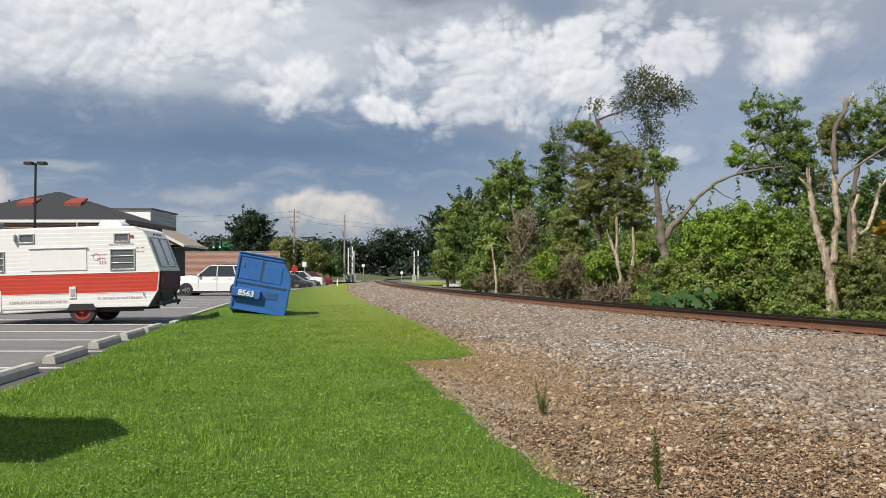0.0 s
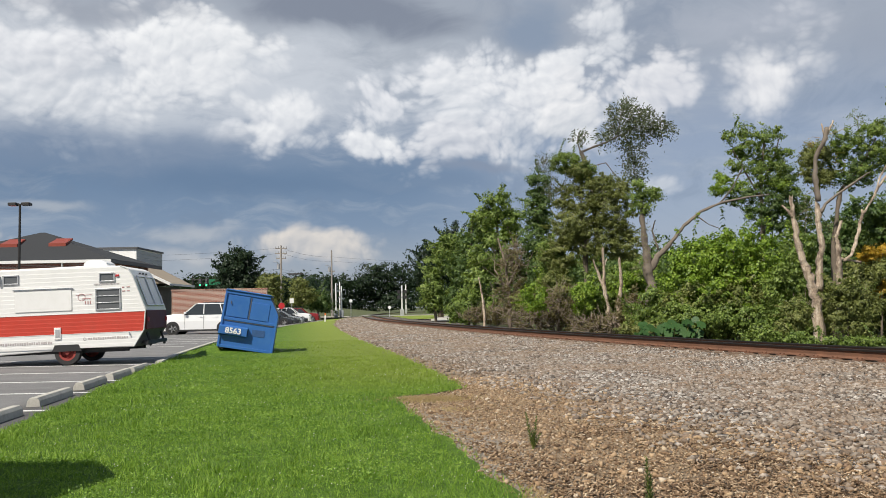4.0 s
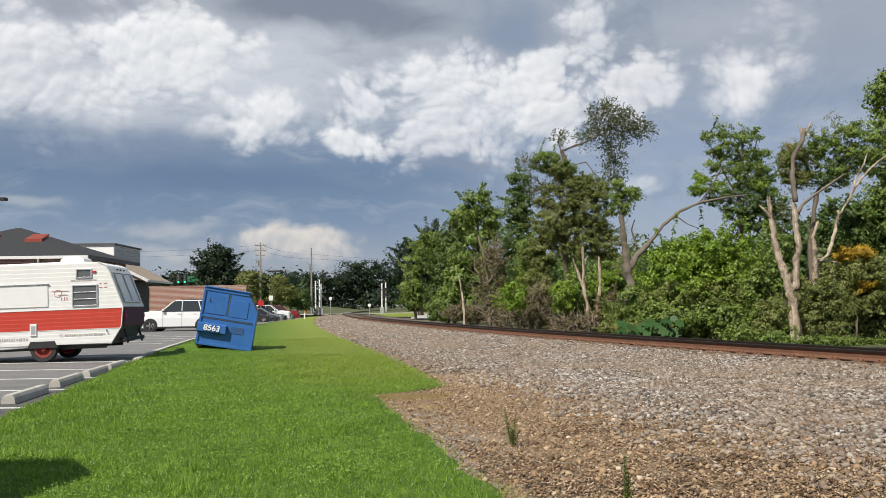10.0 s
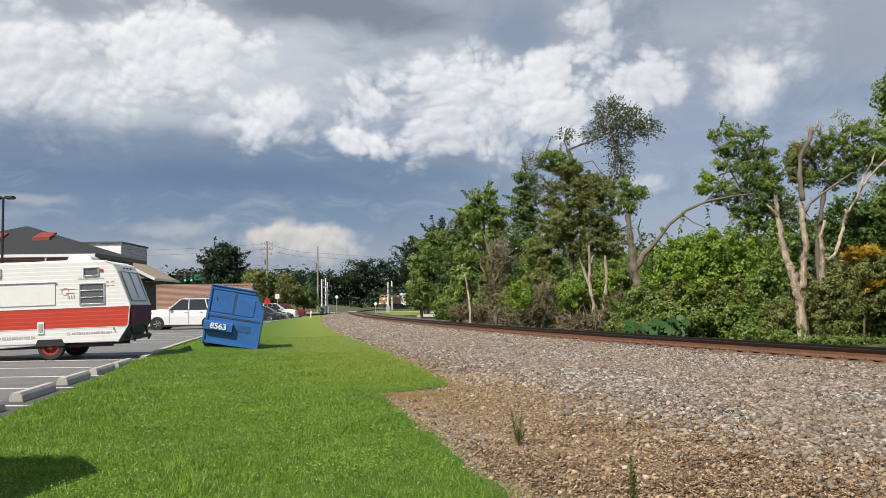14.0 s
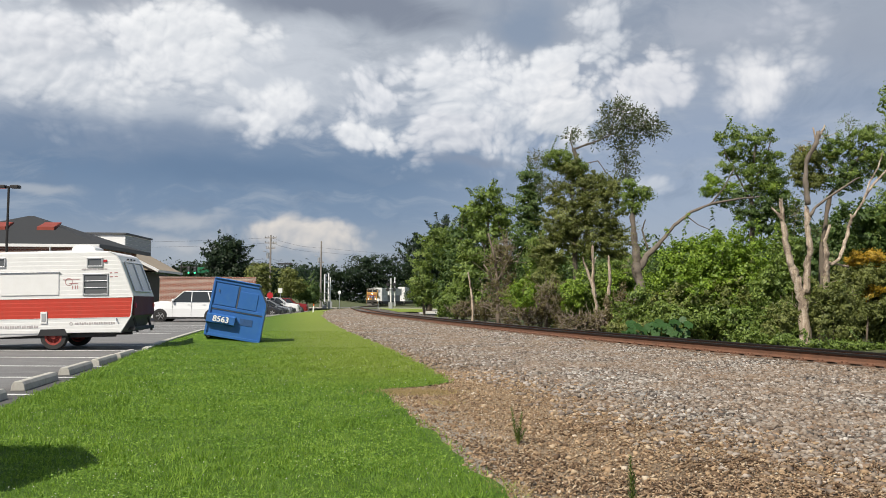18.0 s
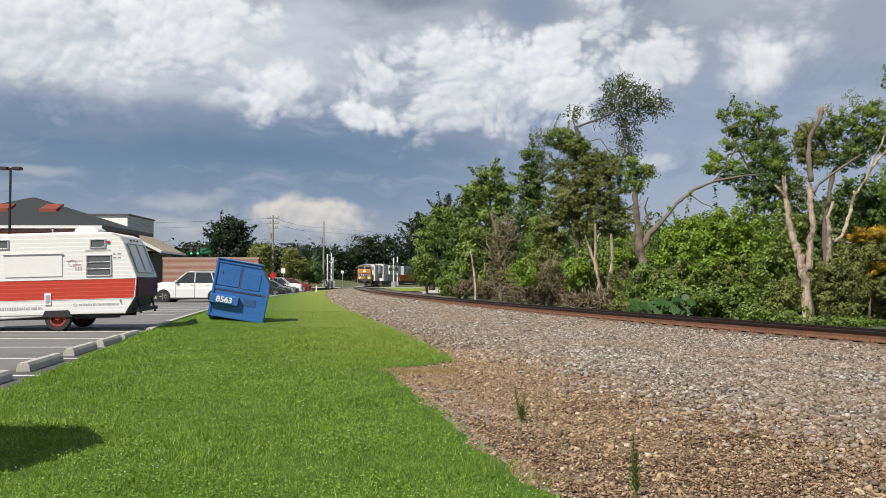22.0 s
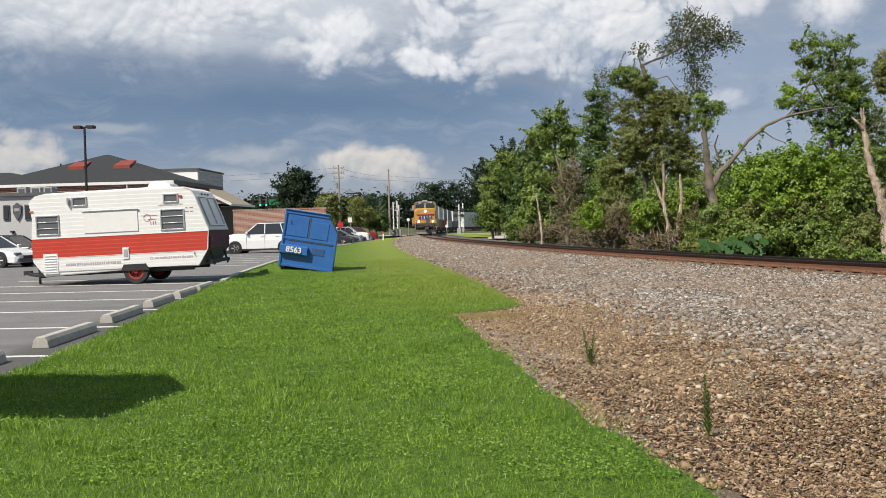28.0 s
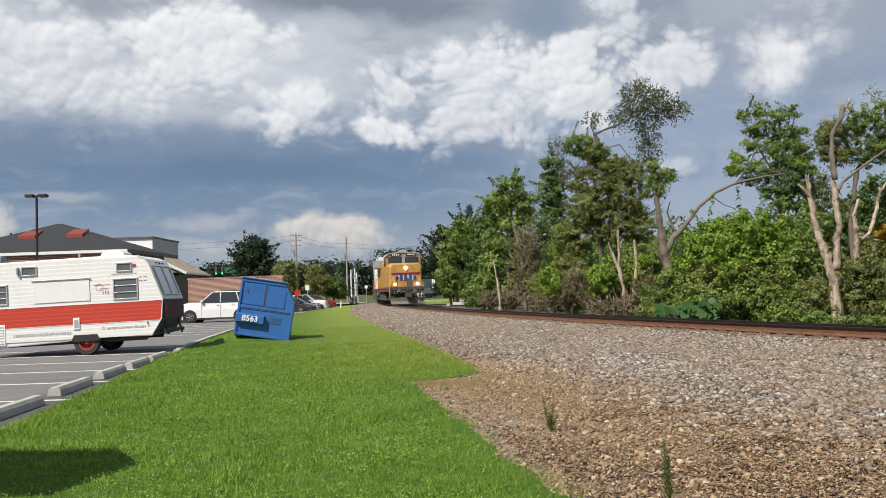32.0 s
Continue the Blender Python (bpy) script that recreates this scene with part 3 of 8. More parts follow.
MAT["sig_green"] = glow("signal_green", (0.05, 0.9, 0.35), 0.8)


def brick_mat(name, scale=1.0):
    m, N, b = material(name)
    o = N.add("ShaderNodeTexCoord").outputs["Object"]
    x, y, z = N.xyz(o)
    n = N.add("ShaderNodeTexBrick")
    N.put(n.inputs["Vector"], N.vec(N.math("ADD", x, y), z, 0.0))
    for k, v in (("Color1", (0.30, 0.095, 0.055, 1)), ("Color2", (0.20, 0.06, 0.04, 1)), ("Mortar", (0.48, 0.42, 0.36, 1)), ("Scale", 1.0), ("Mortar Size", 0.014), ("Brick Width", 0.24), ("Row Height", 0.088), ("Bias", 0.0)):
        n.inputs[k].default_value = v
    N.put(b.inputs["Base Color"], n.outputs[0])
    b.inputs["Roughness"].default_value = 0.9
    bump(N, b, n.outputs[1], 0.5, -0.01)
    return m


MAT["brick"] = brick_mat("brick")

# ---- mesh tools ----
class Shape:
    """Gathers vertices and faces of one part."""

    def __init__(self):
        self.v, self.f = [], []

    def add(self, verts, faces):
        n = len(self.v)
        self.v += [tuple(p) for p in verts]
        self.f += [tuple(i + n for i in f) for f in faces]
        return self

    def box(self, c, s, turn=None):
        pts = [Vector((sx * s[0] / 2, sy * s[1] / 2, sz * s[2] / 2)) for sx in (-1, 1) for sy in (-1, 1) for sz in (-1, 1)]
        if turn:
            e = Euler([radians(a) for a in turn]).to_matrix()
            pts = [e @ p for p in pts]
        return self.add([p + Vector(c) for p in pts], [(0, 1, 3, 2), (4, 6, 7, 5), (0, 4, 5, 1), (2, 3, 7, 6), (0, 2, 6, 4), (1, 5, 7, 3)])

    def chamfer_box(self, c, s, k):
        """A box whose upright and top edges are cut by k."""
        x, y, z = s[0] / 2, s[1] / 2, s[2] / 2
        ring = lambda i, h: [(-x + i, -y, h), (x - i, -y, h), (x, -y + i, h), (x, y - i, h), (x - i, y, h), (-x + i, y, h), (-x, y - i, h), (-x, -y + i, h)]
        top = [(-x + k, -y + k, z), (x - k, -y + k, z), (x - k, -y + k, z), (x - k, y - k, z), (x - k, y - k, z), (-x + k, y - k, z), (-x + k, y - k, z), (-x + k, -y + k, z)]
        return self.loft([[Vector(p) + Vector(c) for p in r] for r in (ring(k, -z), ring(k, z - k), [(p[0], p[1], z) for p in top])])

    def loft(self, rings, caps=True):
        n = len(rings[0])
        verts = [p for r in rings for p in r]
        faces = [(i * n + j, i * n + (j + 1) % n, (i + 1) * n + (j + 1) % n, (i + 1) * n + j) for i in range(len(rings) - 1) for j in range(n)]
        if caps:
            faces += [tuple(range(n))[::-1], tuple(range((len(rings) - 1) * n, len(rings) * n))]
        return self.add(verts, faces)

    def tube(self, path, radii, n=8, caps=True):
        path = [Vector(p) for p in path]
        if not isinstance(radii, (list, tuple)):
            radii = [radii] * len(path)
        rings = []
        side = None
        for i, p in enumerate(path):
            d = (path[min(i + 1, len(path) - 1)] - path[max(i - 1, 0)]).normalized()
            if side is None:
                side = d.orthogonal().normalized()
            side = (side - d * side.dot(d)).normalized()
            up = d.cross(side)
            rings.append([p + (side * math.cos(2 * math.pi * k / n) + up * math.sin(2 * math.pi * k / n)) * radii[i] for k in range(n)])
        return self.loft(rings, caps)

    def extrude(self, profile, axis, a, b):
        """A closed outline pushed along an axis. The outline's two numbers are the other axes in order."""
        def at(p, t):
            q = list(p)
            q.insert("xyz".index(axis), t)
            return Vector(q)
        return self.loft([[at(p, a) for p in profile], [at(p, b) for p in profile]])

    def disc(self, c, axis, r, depth, n=20):
        d = Vector(axis).normalized() * depth / 2
        return self.tube([Vector(c) - d, Vector(c) + d], r, n)

    def ring(self, c, axis, r_in, r_out, depth, n=20):
        d, s = Vector(axis).normalized(), Vector(axis).orthogonal().normalized()
        u = d.cross(s)
        dirs = [s * math.cos(2 * math.pi * k / n) + u * math.sin(2 * math.pi * k / n) for k in range(n)]
        loops = [[Vector(c) + d * h + q * r for q in dirs] for r, h in ((r_in, -depth / 2), (r_out * 0.96, -depth / 2), (r_out, -depth / 3), (r_out, depth / 3), (r_out * 0.96, depth / 2), (r_in, depth / 2), (r_in, -depth / 2))]
        return self.loft(loops, caps=False)


def mesh_of(name, shape):
    m = bpy.data.meshes.new(name)
    m.from_pydata([tuple(p) for p in shape.v], [], shape.f)
    m.update()
    bm = bmesh.new()
    bm.from_mesh(m)
    bmesh.ops.remove_doubles(bm, verts=bm.verts, dist=1e-5)
    bmesh.ops.recalc_face_normals(bm, faces=bm.faces)
    bm.to_mesh(m)
    bm.free()
    return m


def part(name, shape, mat, parent=None, label="", smooth=False, bevel=0.0):
    """ONE mesh object from a shape, under a thing or a part."""
    m = shape if isinstance(shape, bpy.types.Mesh) else mesh_of(name, shape)
    if mat:
        m.materials.append(MAT[mat])
    ob = new(name, m)
    if smooth:
        m.polygons.foreach_set("use_smooth", [True] * len(m.polygons))
    if bevel:
        b = ob.modifiers.new("bevel", "BEVEL")
        b.width, b.segments, b.limit_method = bevel, 2, "ANGLE"
    if parent:
        ob.parent = parent
    if label:
        tagged(ob, label)
    return ob


def thing(name, place=None, label="", category="", group="", kind=""):
    ob = tagged(new(name), label, category, group, kind)
    if place is not None:
        ob.matrix_basis = place
    return ob


def raw_mesh(name, verts, faces_flat, corners):
    """A mesh straight from arrays, all faces with the same number of corners."""
    m = bpy.data.meshes.new(name)
    nf = len(faces_flat) // corners
    m.vertices.add(len(verts))
    m.vertices.foreach_set("co", np.asarray(verts, dtype=np.float32).ravel())
    m.loops.add(len(faces_flat))
    m.loops.foreach_set("vertex_index", np.asarray(faces_flat, dtype=np.int32))
    m.polygons.add(nf)
    m.polygons.foreach_set("loop_start", np.arange(nf, dtype=np.int32) * corners)
    m.update(calc_edges=True)
    return m


rng = np.random.default_rng(11)


def smoothstep(a, b, v):
    s = np.clip((v - a) / (b - a), 0, 1)
    return s * s * (3 - 2 * s)


def height(x, y):
    """The natural ground: level near by, rising a little to the road; the lot falls away a little."""
    side = smoothstep(-15.5, -9.5, x)
    return 0.16 * smoothstep(40, 110, y) * side - 0.16 * smoothstep(40, 90, y) * (1 - side) * (1 - smoothstep(112, 126, y)) - 0.30 * smoothstep(139, 200, y)


# ---- the line of the track ----
SLOPE_Y = [-70, 0, 16, 27, 41, 57, 73, 92, 110, 129, 158, 185, 207, 245, 262, 280, 300]
SLOPE_X = [-0.50, -0.36, -0.315, -0.26, -0.205, -0.18, -0.155, -0.11, -0.10, -0.085, -0.05, -0.02, -0.003, 0.01, 0.05, 0.20, 0.35]


def lay_track():
    ys = np.arange(-70, 300.01, 0.5)
    sl = np.interp(ys, SLOPE_Y, SLOPE_X)
    xs = np.concatenate([[0], np.cumsum((sl[1:] + sl[:-1]) / 2 * 0.5)])
    xs += 8.85 - np.interp(16.26, ys, xs)
    pts = list(zip(xs, ys))
    head = math.atan(0.35)
    while len(pts) < 2300:
        head = min(head + 0.5 / 130, radians(90))
        x, y = pts[-1]
        pts.append((x + 0.5 * math.sin(head), y + 0.5 * math.cos(head)))
    return np.array(pts)


LINE = lay_track()
RUN = np.concatenate([[0], np.cumsum(np.hypot(*np.diff(LINE, axis=0).T))])


def rail_z(y):
    """The rail top: nearly level, then falling gently beyond the road."""
    return float(np.interp(y, [45, 130, 150, 195, 240], [0.37, 0.35, 0.28, 0.03, 0.0]))


def cant(y):
    """The far rail lies lower in the bend."""
    return 0.036 * (1 - float(smoothstep(60, 100, y)))


def on_track(s):
    """Place and heading (radians, clockwise from +y) at s metres along the line."""
    x, y = np.interp(s, RUN, LINE[:, 0]), np.interp(s, RUN, LINE[:, 1])
    x2, y2 = np.interp(s + 1, RUN, LINE[:, 0]), np.interp(s + 1, RUN, LINE[:, 1])
    return float(x), float(y), math.atan2(x2 - x, y2 - y)


def run_at_y(y):
    return float(np.interp(y, LINE[:600, 1], RUN[:600]))


def track_x(y):
    return np.interp(y, LINE[:600, 1], LINE[:600, 0])


# ---- ground ----
def sheet(name, xs, ys, z_of, mat, label, category, kind="structure", lo=None, hi=None):
    """A sheet between two edge lines lo(y) and hi(y), or over xs."""
    verts, faces = [], []
    nu = len(xs)
    for y in ys:
        for u in xs:
            x = u if lo is None else lo(y) + (hi(y) - lo(y)) * u
            verts.append((x, y, z_of(x, y)))
    for j in range(len(ys) - 1):
        for i in range(nu - 1):
            a = j * nu + i
            faces.append((a, a + 1, a + nu + 1, a + nu))
    m = bpy.data.meshes.new(name)
    m.from_pydata(verts, [], faces)
    m.materials.append(MAT[mat])
    m.polygons.foreach_set("use_smooth", [True] * len(m.polygons))
    return tagged(new(name, m), label, category, kind=kind)


WIDE = [-3000, -800, -300, -150, -80, -60, -45, -35, -25, -18, -15, -12, -9, 0, 10, 20, 30, 40, 60, 80, 150, 300, 800, 3000]
sheet("ground", WIDE, [-3000, -600, -100, -20, 0, 20, 40, 50, 60, 70, 80, 90, 100, 110, 130, 200, 300, 600, 1200, 4000],
      lambda x, y: float(height(x, y)) - 0.08 + 2.4 * float(smoothstep(140, 330, y)) * float(smoothstep(20, 40, abs(x + 5))), "wild", "rough weedy ground reaching to the horizon", "ground")

LOT_Y = [-30, 0, 5.0, 9.4, 12.1, 15.2, 17.4, 22.0, 25.6, 29.4, 35.7, 50, 80, 105, 118]
LOT_X = [-1.6, -3.3, -4.1, -4.72, -5.14, -5.72, -6.05, -6.9, -7.56, -8.1, -8.95, -10.2, -12.6, -13.3, -14.5]
TURF_Y = [-30, 0, 3.0, 5.1, 5.6, 6.35, 7.4, 8.7, 9.8, 11.4, 12.7, 12.9, 13.3, 13.8, 14.6, 16.7, 21.5, 28.2, 31.8, 44.5, 66, 85, 97, 118]
TURF_X = [4.5, 2.0, 1.25, 0.78, 0.64, 0.48, 0.32, 0.09, -0.09, -0.36, -0.52, -0.3, 0.2, 0.46, 0.42, 0.17, -0.48, -1.54, -2.15, -4.2, -7.3, -9.3, -10.2, -11.5]


def lot_edge(y):
    return float(np.interp(y, LOT_Y, LOT_X)) + 0.05 * noise.noise((y * 1.3, 3.0, 0)) + (0.03 * noise.noise((y * 7, 1, 0)) if y < 25 else 0)


def turf_edge(y):
    return float(np.interp(y, TURF_Y, TURF_X)) + 0.10 * noise.noise((y * 1.7, 9.0, 0)) + 0.05 * noise.noise((y * 6.0, 2.0, 0))


def lawn_z(x, y):
    # the bank that the dumpster leans on: it rises to the kerb side
    lift = max(0.0, -4.95 - x) * 0.17
    fall = float(smoothstep(-7.25, -6.55, x)) * float(smoothstep(26.0, 26.75, y)) * (1 - float(smoothstep(28.6, 30.0, y)))
    return float(height(x, y)) + 0.025 + 0.02 * noise.noise((x * 0.9, y * 0.9, 0)) + lift * fall


lawn_rows = list(np.arange(-8, 36, 0.25)) + list(np.arange(36, 118.1, 2))
sheet("lawn", [i / 24 for i in range(25)], lawn_rows, lawn_z, "lawn", "mown green lawn strip beside the parking lot", "lawn", lo=lot_edge, hi=turf_edge)
sheet("parking_lot", [i / 8 for i in range(9)], list(np.arange(-30, 118.1, 4)), lambda x, y: float(height(x, y)) - 0.02, "asphalt",
      "worn grey asphalt parking lot with white stall lines", "parking lot", lo=lambda y: -95.0, hi=lambda y: lot_edge(y) + 0.35)


def ballast_left(y):
    edge = float(track_x(y)) - float(np.interp(y, [-30, 0, 5, 10, 15, 19, 28, 40, 60, 118], [9.5, 9.2, 8.8, 8.4, 7.8, 7.2, 6.8, 6.0, 5.4, 3.6])) + 0.5 * noise.noise((y * 0.35, 5, 0)) + 0.2 * noise.noise((y * 1.6, 5, 0))
    return edge if y < 20 else max(edge, float(np.interp(y, TURF_Y, TURF_X)) + 0.35)


def bed_z(x, y):
    """Ballast bed: a low bank under the track."""
    off = x - float(track_x(y))
    g = float(height(x, y))
    left = float(smoothstep(-6.5, -1.5, off)) if off < 0 else 1 - float(smoothstep(1.6, 4.2, off))
    top = max(rail_z(y) - 0.285, g - 0.01) + 0.05 * float(smoothstep(0.9, 0.4, abs(off))) + 0.045 * float(smoothstep(-1.9, -1.35, off)) * (1 - float(smoothstep(-1.1, -0.85, off))) - cant(y) * min(2.0, max(0.0, off + 0.755))
    return g * (1 - left) + top * left + 0.018 * noise.noise((x * 2.3, y * 2.3, 0)) + 0.01 + (-0.06 if off > 4 else 0)


bed_rows = list(np.arange(-30, 40, 0.4)) + list(np.arange(40, 118.1, 1.5))
sheet("gravel_strip", [i / 30 for i in range(31)], bed_rows, lambda x, y: min(bed_z(x, y), 0.02 + float(height(x, y))) - 0.004, "dirt",
      "bare brown soil with scattered gravel beside the track", "dirt", lo=lambda y: turf_edge(y) - 0.4, hi=lambda y: ballast_left(y) + 0.9)
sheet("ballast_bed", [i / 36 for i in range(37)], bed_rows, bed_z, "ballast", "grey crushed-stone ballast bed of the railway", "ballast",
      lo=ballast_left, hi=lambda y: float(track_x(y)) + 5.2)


# ---- railway track ----
def rail_profile():
    h = 0.186
    half = [(0.076, 0.0), (0.076, 0.012), (0.02, 0.03), (0.009, 0.05), (0.009, 0.13), (0.036, 0.145), (0.037, 0.178), (0.028, h)]
    return half + [(-x, z) for x, z in half[::-1]]


def build_track():
    track = tagged(new("railway_track"), "rusty railway track on wooden ties in grey ballast", "railway track", kind="structure")
    prof = rail_profile()
    n = len(prof)
    for side in (-0.755, 0.755):
        verts, faces, top = [], [], []
        ss = list(np.arange(run_at_y(-40), run_at_y(125), 1.0)) + list(np.arange(run_at_y(125), RUN[-1] - 5, 4.0))
        for s in ss:
            x, y, a = on_track(s)
            for px, pz in prof:
                verts.append((x + (side + px) * math.cos(a), y - (side + px) * math.sin(a), rail_z(y) - 0.186 + pz - cant(y) * (side + 0.755)))
        for i in range(len(ss) - 1):
            for j in range(n):
                k = (j + 1) % n
                faces.append((i * n + j, i * n + k, (i + 1) * n + k, (i + 1) * n + j))
                top.append(1 if 5 <= j <= 9 else 0)
        m = bpy.data.meshes.new("rail")
        m.from_pydata(verts, [], faces)
        m.materials.append(MAT["rail_rust"])
        m.materials.append(MAT["rail_top"])
        m.polygons.foreach_set("material_index", top)
        part("rail", m, None, track, "rusty steel rail with a near-black head")
    # wooden ties, plates and spikes
    tie = mesh_of("tie", Shape().chamfer_box((0, 0, -0.09), (2.6, 0.23, 0.18), 0.012))
    tie.materials.append(MAT["tie"])
    plate = Shape()
    plate.chamfer_box((0, 0, 0.008), (0.36, 0.19, 0.02), 0.004)
    for sx in (-0.1, 0.1):
        for sy in (-0.06, 0.06):
            plate.chamfer_box((sx, sy, 0.03), (0.032, 0.022, 0.045), 0.004)
    plate = mesh_of("tie_plate", plate)
    plate.materials.append(MAT["rail_rust"])
    s, count = run_at_y(-4), 0
    while s < run_at_y(112):
        x, y, a = on_track(s + random.uniform(-0.03, 0.03))
        ob = new("tie", tie)
        ob.parent = track
        ob.matrix_basis = pose(x + random.uniform(-0.05, 0.05), y, rail_z(y) - 0.205 - cant(y) * 0.755, 0, math.degrees(math.atan(cant(y))), -math.degrees(a) + random.uniform(-1, 1))
        if y < 45:
            for side in (-0.755, 0.755):
                p = new("tie_plate", plate)
                p.parent = ob
                p.matrix_basis = pose(side, 0, 0.001)
        s += 0.54
    return track


build_track()


# ---- stones, grass ----
def scatter_mesh(name, places, sizes, template_v, template_f, mat, label, category, flat=0.7, kind="stuff", upright=False):
    n, k = len(places), len(template_v)
    ang = rng.uniform(0, 2 * math.pi, (n, 3))
    if upright:
        ang[:, :2] = rng.normal(0, 0.45, (n, 2))
    ca, sa = np.cos(ang), np.sin(ang)
    R = np.zeros((n, 3, 3))
    Rz = np.zeros((n, 3, 3)); Rz[:, 0, 0] = ca[:, 2]; Rz[:, 0, 1] = -sa[:, 2]; Rz[:, 1, 0] = sa[:, 2]; Rz[:, 1, 1] = ca[:, 2]; Rz[:, 2, 2] = 1
    Rx = np.zeros((n, 3, 3)); Rx[:, 0, 0] = 1; Rx[:, 1, 1] = ca[:, 0]; Rx[:, 1, 2] = -sa[:, 0]; Rx[:, 2, 1] = sa[:, 0]; Rx[:, 2, 2] = ca[:, 0]
    Ry = np.zeros((n, 3, 3)); Ry[:, 1, 1] = 1; Ry[:, 0, 0] = ca[:, 1]; Ry[:, 0, 2] = sa[:, 1]; Ry[:, 2, 0] = -sa[:, 1]; Ry[:, 2, 2] = ca[:, 1]
    R = Ry @ Rx @ Rz
    base = np.asarray(template_v)[None] * np.asarray(sizes)[:, None, :]
    if not upright:
        base = base * rng.uniform(0.72, 1.28, (n, k, 1))
    v = np.einsum("nij,nkj->nki", R, base)
    v[:, :, 2] *= flat
    v += np.asarray(places)[:, None, :]
    f = (np.asarray(template_f)[None] + (np.arange(n) * k)[:, None, None]).reshape(-1)
    m = raw_mesh(name, v.reshape(-1, 3), f, len(template_f[0]))
    m.materials.append(MAT[mat])
    return tagged(new(name, m), label, category, kind=kind)


OCTA_V = [(1, 0, 0), (-1, 0, 0), (0, 1, 0), (0, -1, 0), (0, 0, 1), (0, 0, -1)]
OCTA_F = [(0, 2, 4), (2, 1, 4), (1, 3, 4), (3, 0, 4), (2, 0, 5), (1, 2, 5), (3, 1, 5), (0, 3, 5)]


BLOCK_V = [(-1, -0.8, -0.7), (0.9, -1, -0.8), (1, 0.8, -0.7), (-0.8, 1, -0.8), (-0.75, -0.6, 0.8), (0.5, -0.9, 0.65), (0.85, 0.7, 0.75), (-0.5, 0.75, 0.9)]
BLOCK_F = [(0, 3, 2, 1), (4, 5, 6, 7), (0, 1, 5, 4), (1, 2, 6, 5), (2, 3, 7, 6), (3, 0, 4, 7)]


def build_stones():
    # ballast: thick near by, thinner with distance, where the bed's own relief takes over
    pts, sizes = [], []
    for y0, y1, per in ((4.0, 9.0, 380), (9.0, 14.0, 400), (14.0, 20.0, 340), (20.0, 30.0, 240), (30.0, 45.0, 130), (45.0, 70.0, 60), (70.0, 118.0, 26)):
        n = int((y1 - y0) * 8.0 * per)
        y = rng.uniform(y0, y1, n)
        lo = np.array([ballast_left(v) for v in y])
        hi = track_x(y) - 0.92
        x = lo - 0.9 + (hi - lo + 0.9) * rng.random(n)
        keep = (x < 0.62 * y + 1.2) & (rng.random(n) < 0.12 + 0.88 * smoothstep(-0.9, 1.6, x - lo)) & ((y < 20) | (x > np.interp(y, TURF_Y, TURF_X) + 0.12 * rng.normal(size=n)))
        x, y = x[keep], y[keep]
        z = np.array([max(bed_z(a, b), 0.012) for a, b in zip(x, y)])
        pts.append(np.c_[x, y, z + 0.006])
        r = rng.uniform(0.018, 0.046, len(x)) * (1 + (y0 > 28) * 0.3 + (y0 > 40) * 0.5 + (y0 > 65) * 0.7)
        sizes.append(np.c_[r * rng.uniform(0.9, 1.5, len(x)), r, r * rng.uniform(0.7, 1.1, len(x))])
    scatter_mesh("ballast_stones", np.concatenate(pts), np.concatenate(sizes) * 0.74, BLOCK_V, BLOCK_F, "stone", "loose angular grey ballast stones", "gravel")
    # small chips on the soil
    n = 42000
    y = 4.2 + 12 * rng.random(n) ** 1.4
    lo = np.array([turf_edge(v) for v in y]); hi = np.array([ballast_left(v) for v in y]) + 0.8
    x = lo + (hi - lo) * rng.random(n)
    keep = (hi > lo) & (x < 0.62 * y + 1.0)
    x, y = x[keep], y[keep]
    r = 0.0035 + 0.0085 * rng.random(len(x)) ** 2.0 + 0.018 * (rng.random(len(x)) > 0.985)
    z = np.full(len(x), 0.017)
    scatter_mesh("soil_gravel", np.c_[x, y, z], np.c_[r * 1.4, r, r * 0.8], BLOCK_V, BLOCK_F, "chip", "small stones and chips scattered on brown soil", "gravel")
    # brown bark flakes, thickest close by
    n = 26000
    y = 4.0 + 6.5 * rng.random(n) ** 1.7
    lo = np.array([turf_edge(v) for v in y])
    x = lo + 0.15 + (0.62 * y + 1.0 - lo) * rng.random(n)
    keep = np.array([noise.noise((a * 0.9, b * 1.5, 3)) + 0.4 * noise.noise((a * 3.1, b * 3.1, 6)) for a, b in zip(x, y)]) > np.interp(y, [4, 6, 8, 10.5], [-0.4, -0.1, 0.15, 0.4])
    x, y = x[keep], y[keep]
    r = rng.uniform(0.006, 0.017, len(x))
    scatter_mesh("bark_flakes", np.c_[x, y, np.full(len(x), 0.03)], np.c_[r * 1.7, r * 0.7, r * 0.22], BLOCK_V, BLOCK_F, "flake", "loose brown bark flakes strewn on soil", "mulch", flat=0.6)


build_stones()
BLADE_V = [(-0.5, 0, 0), (0.5, 0, 0), (0.0, 0.35, 1.0)]


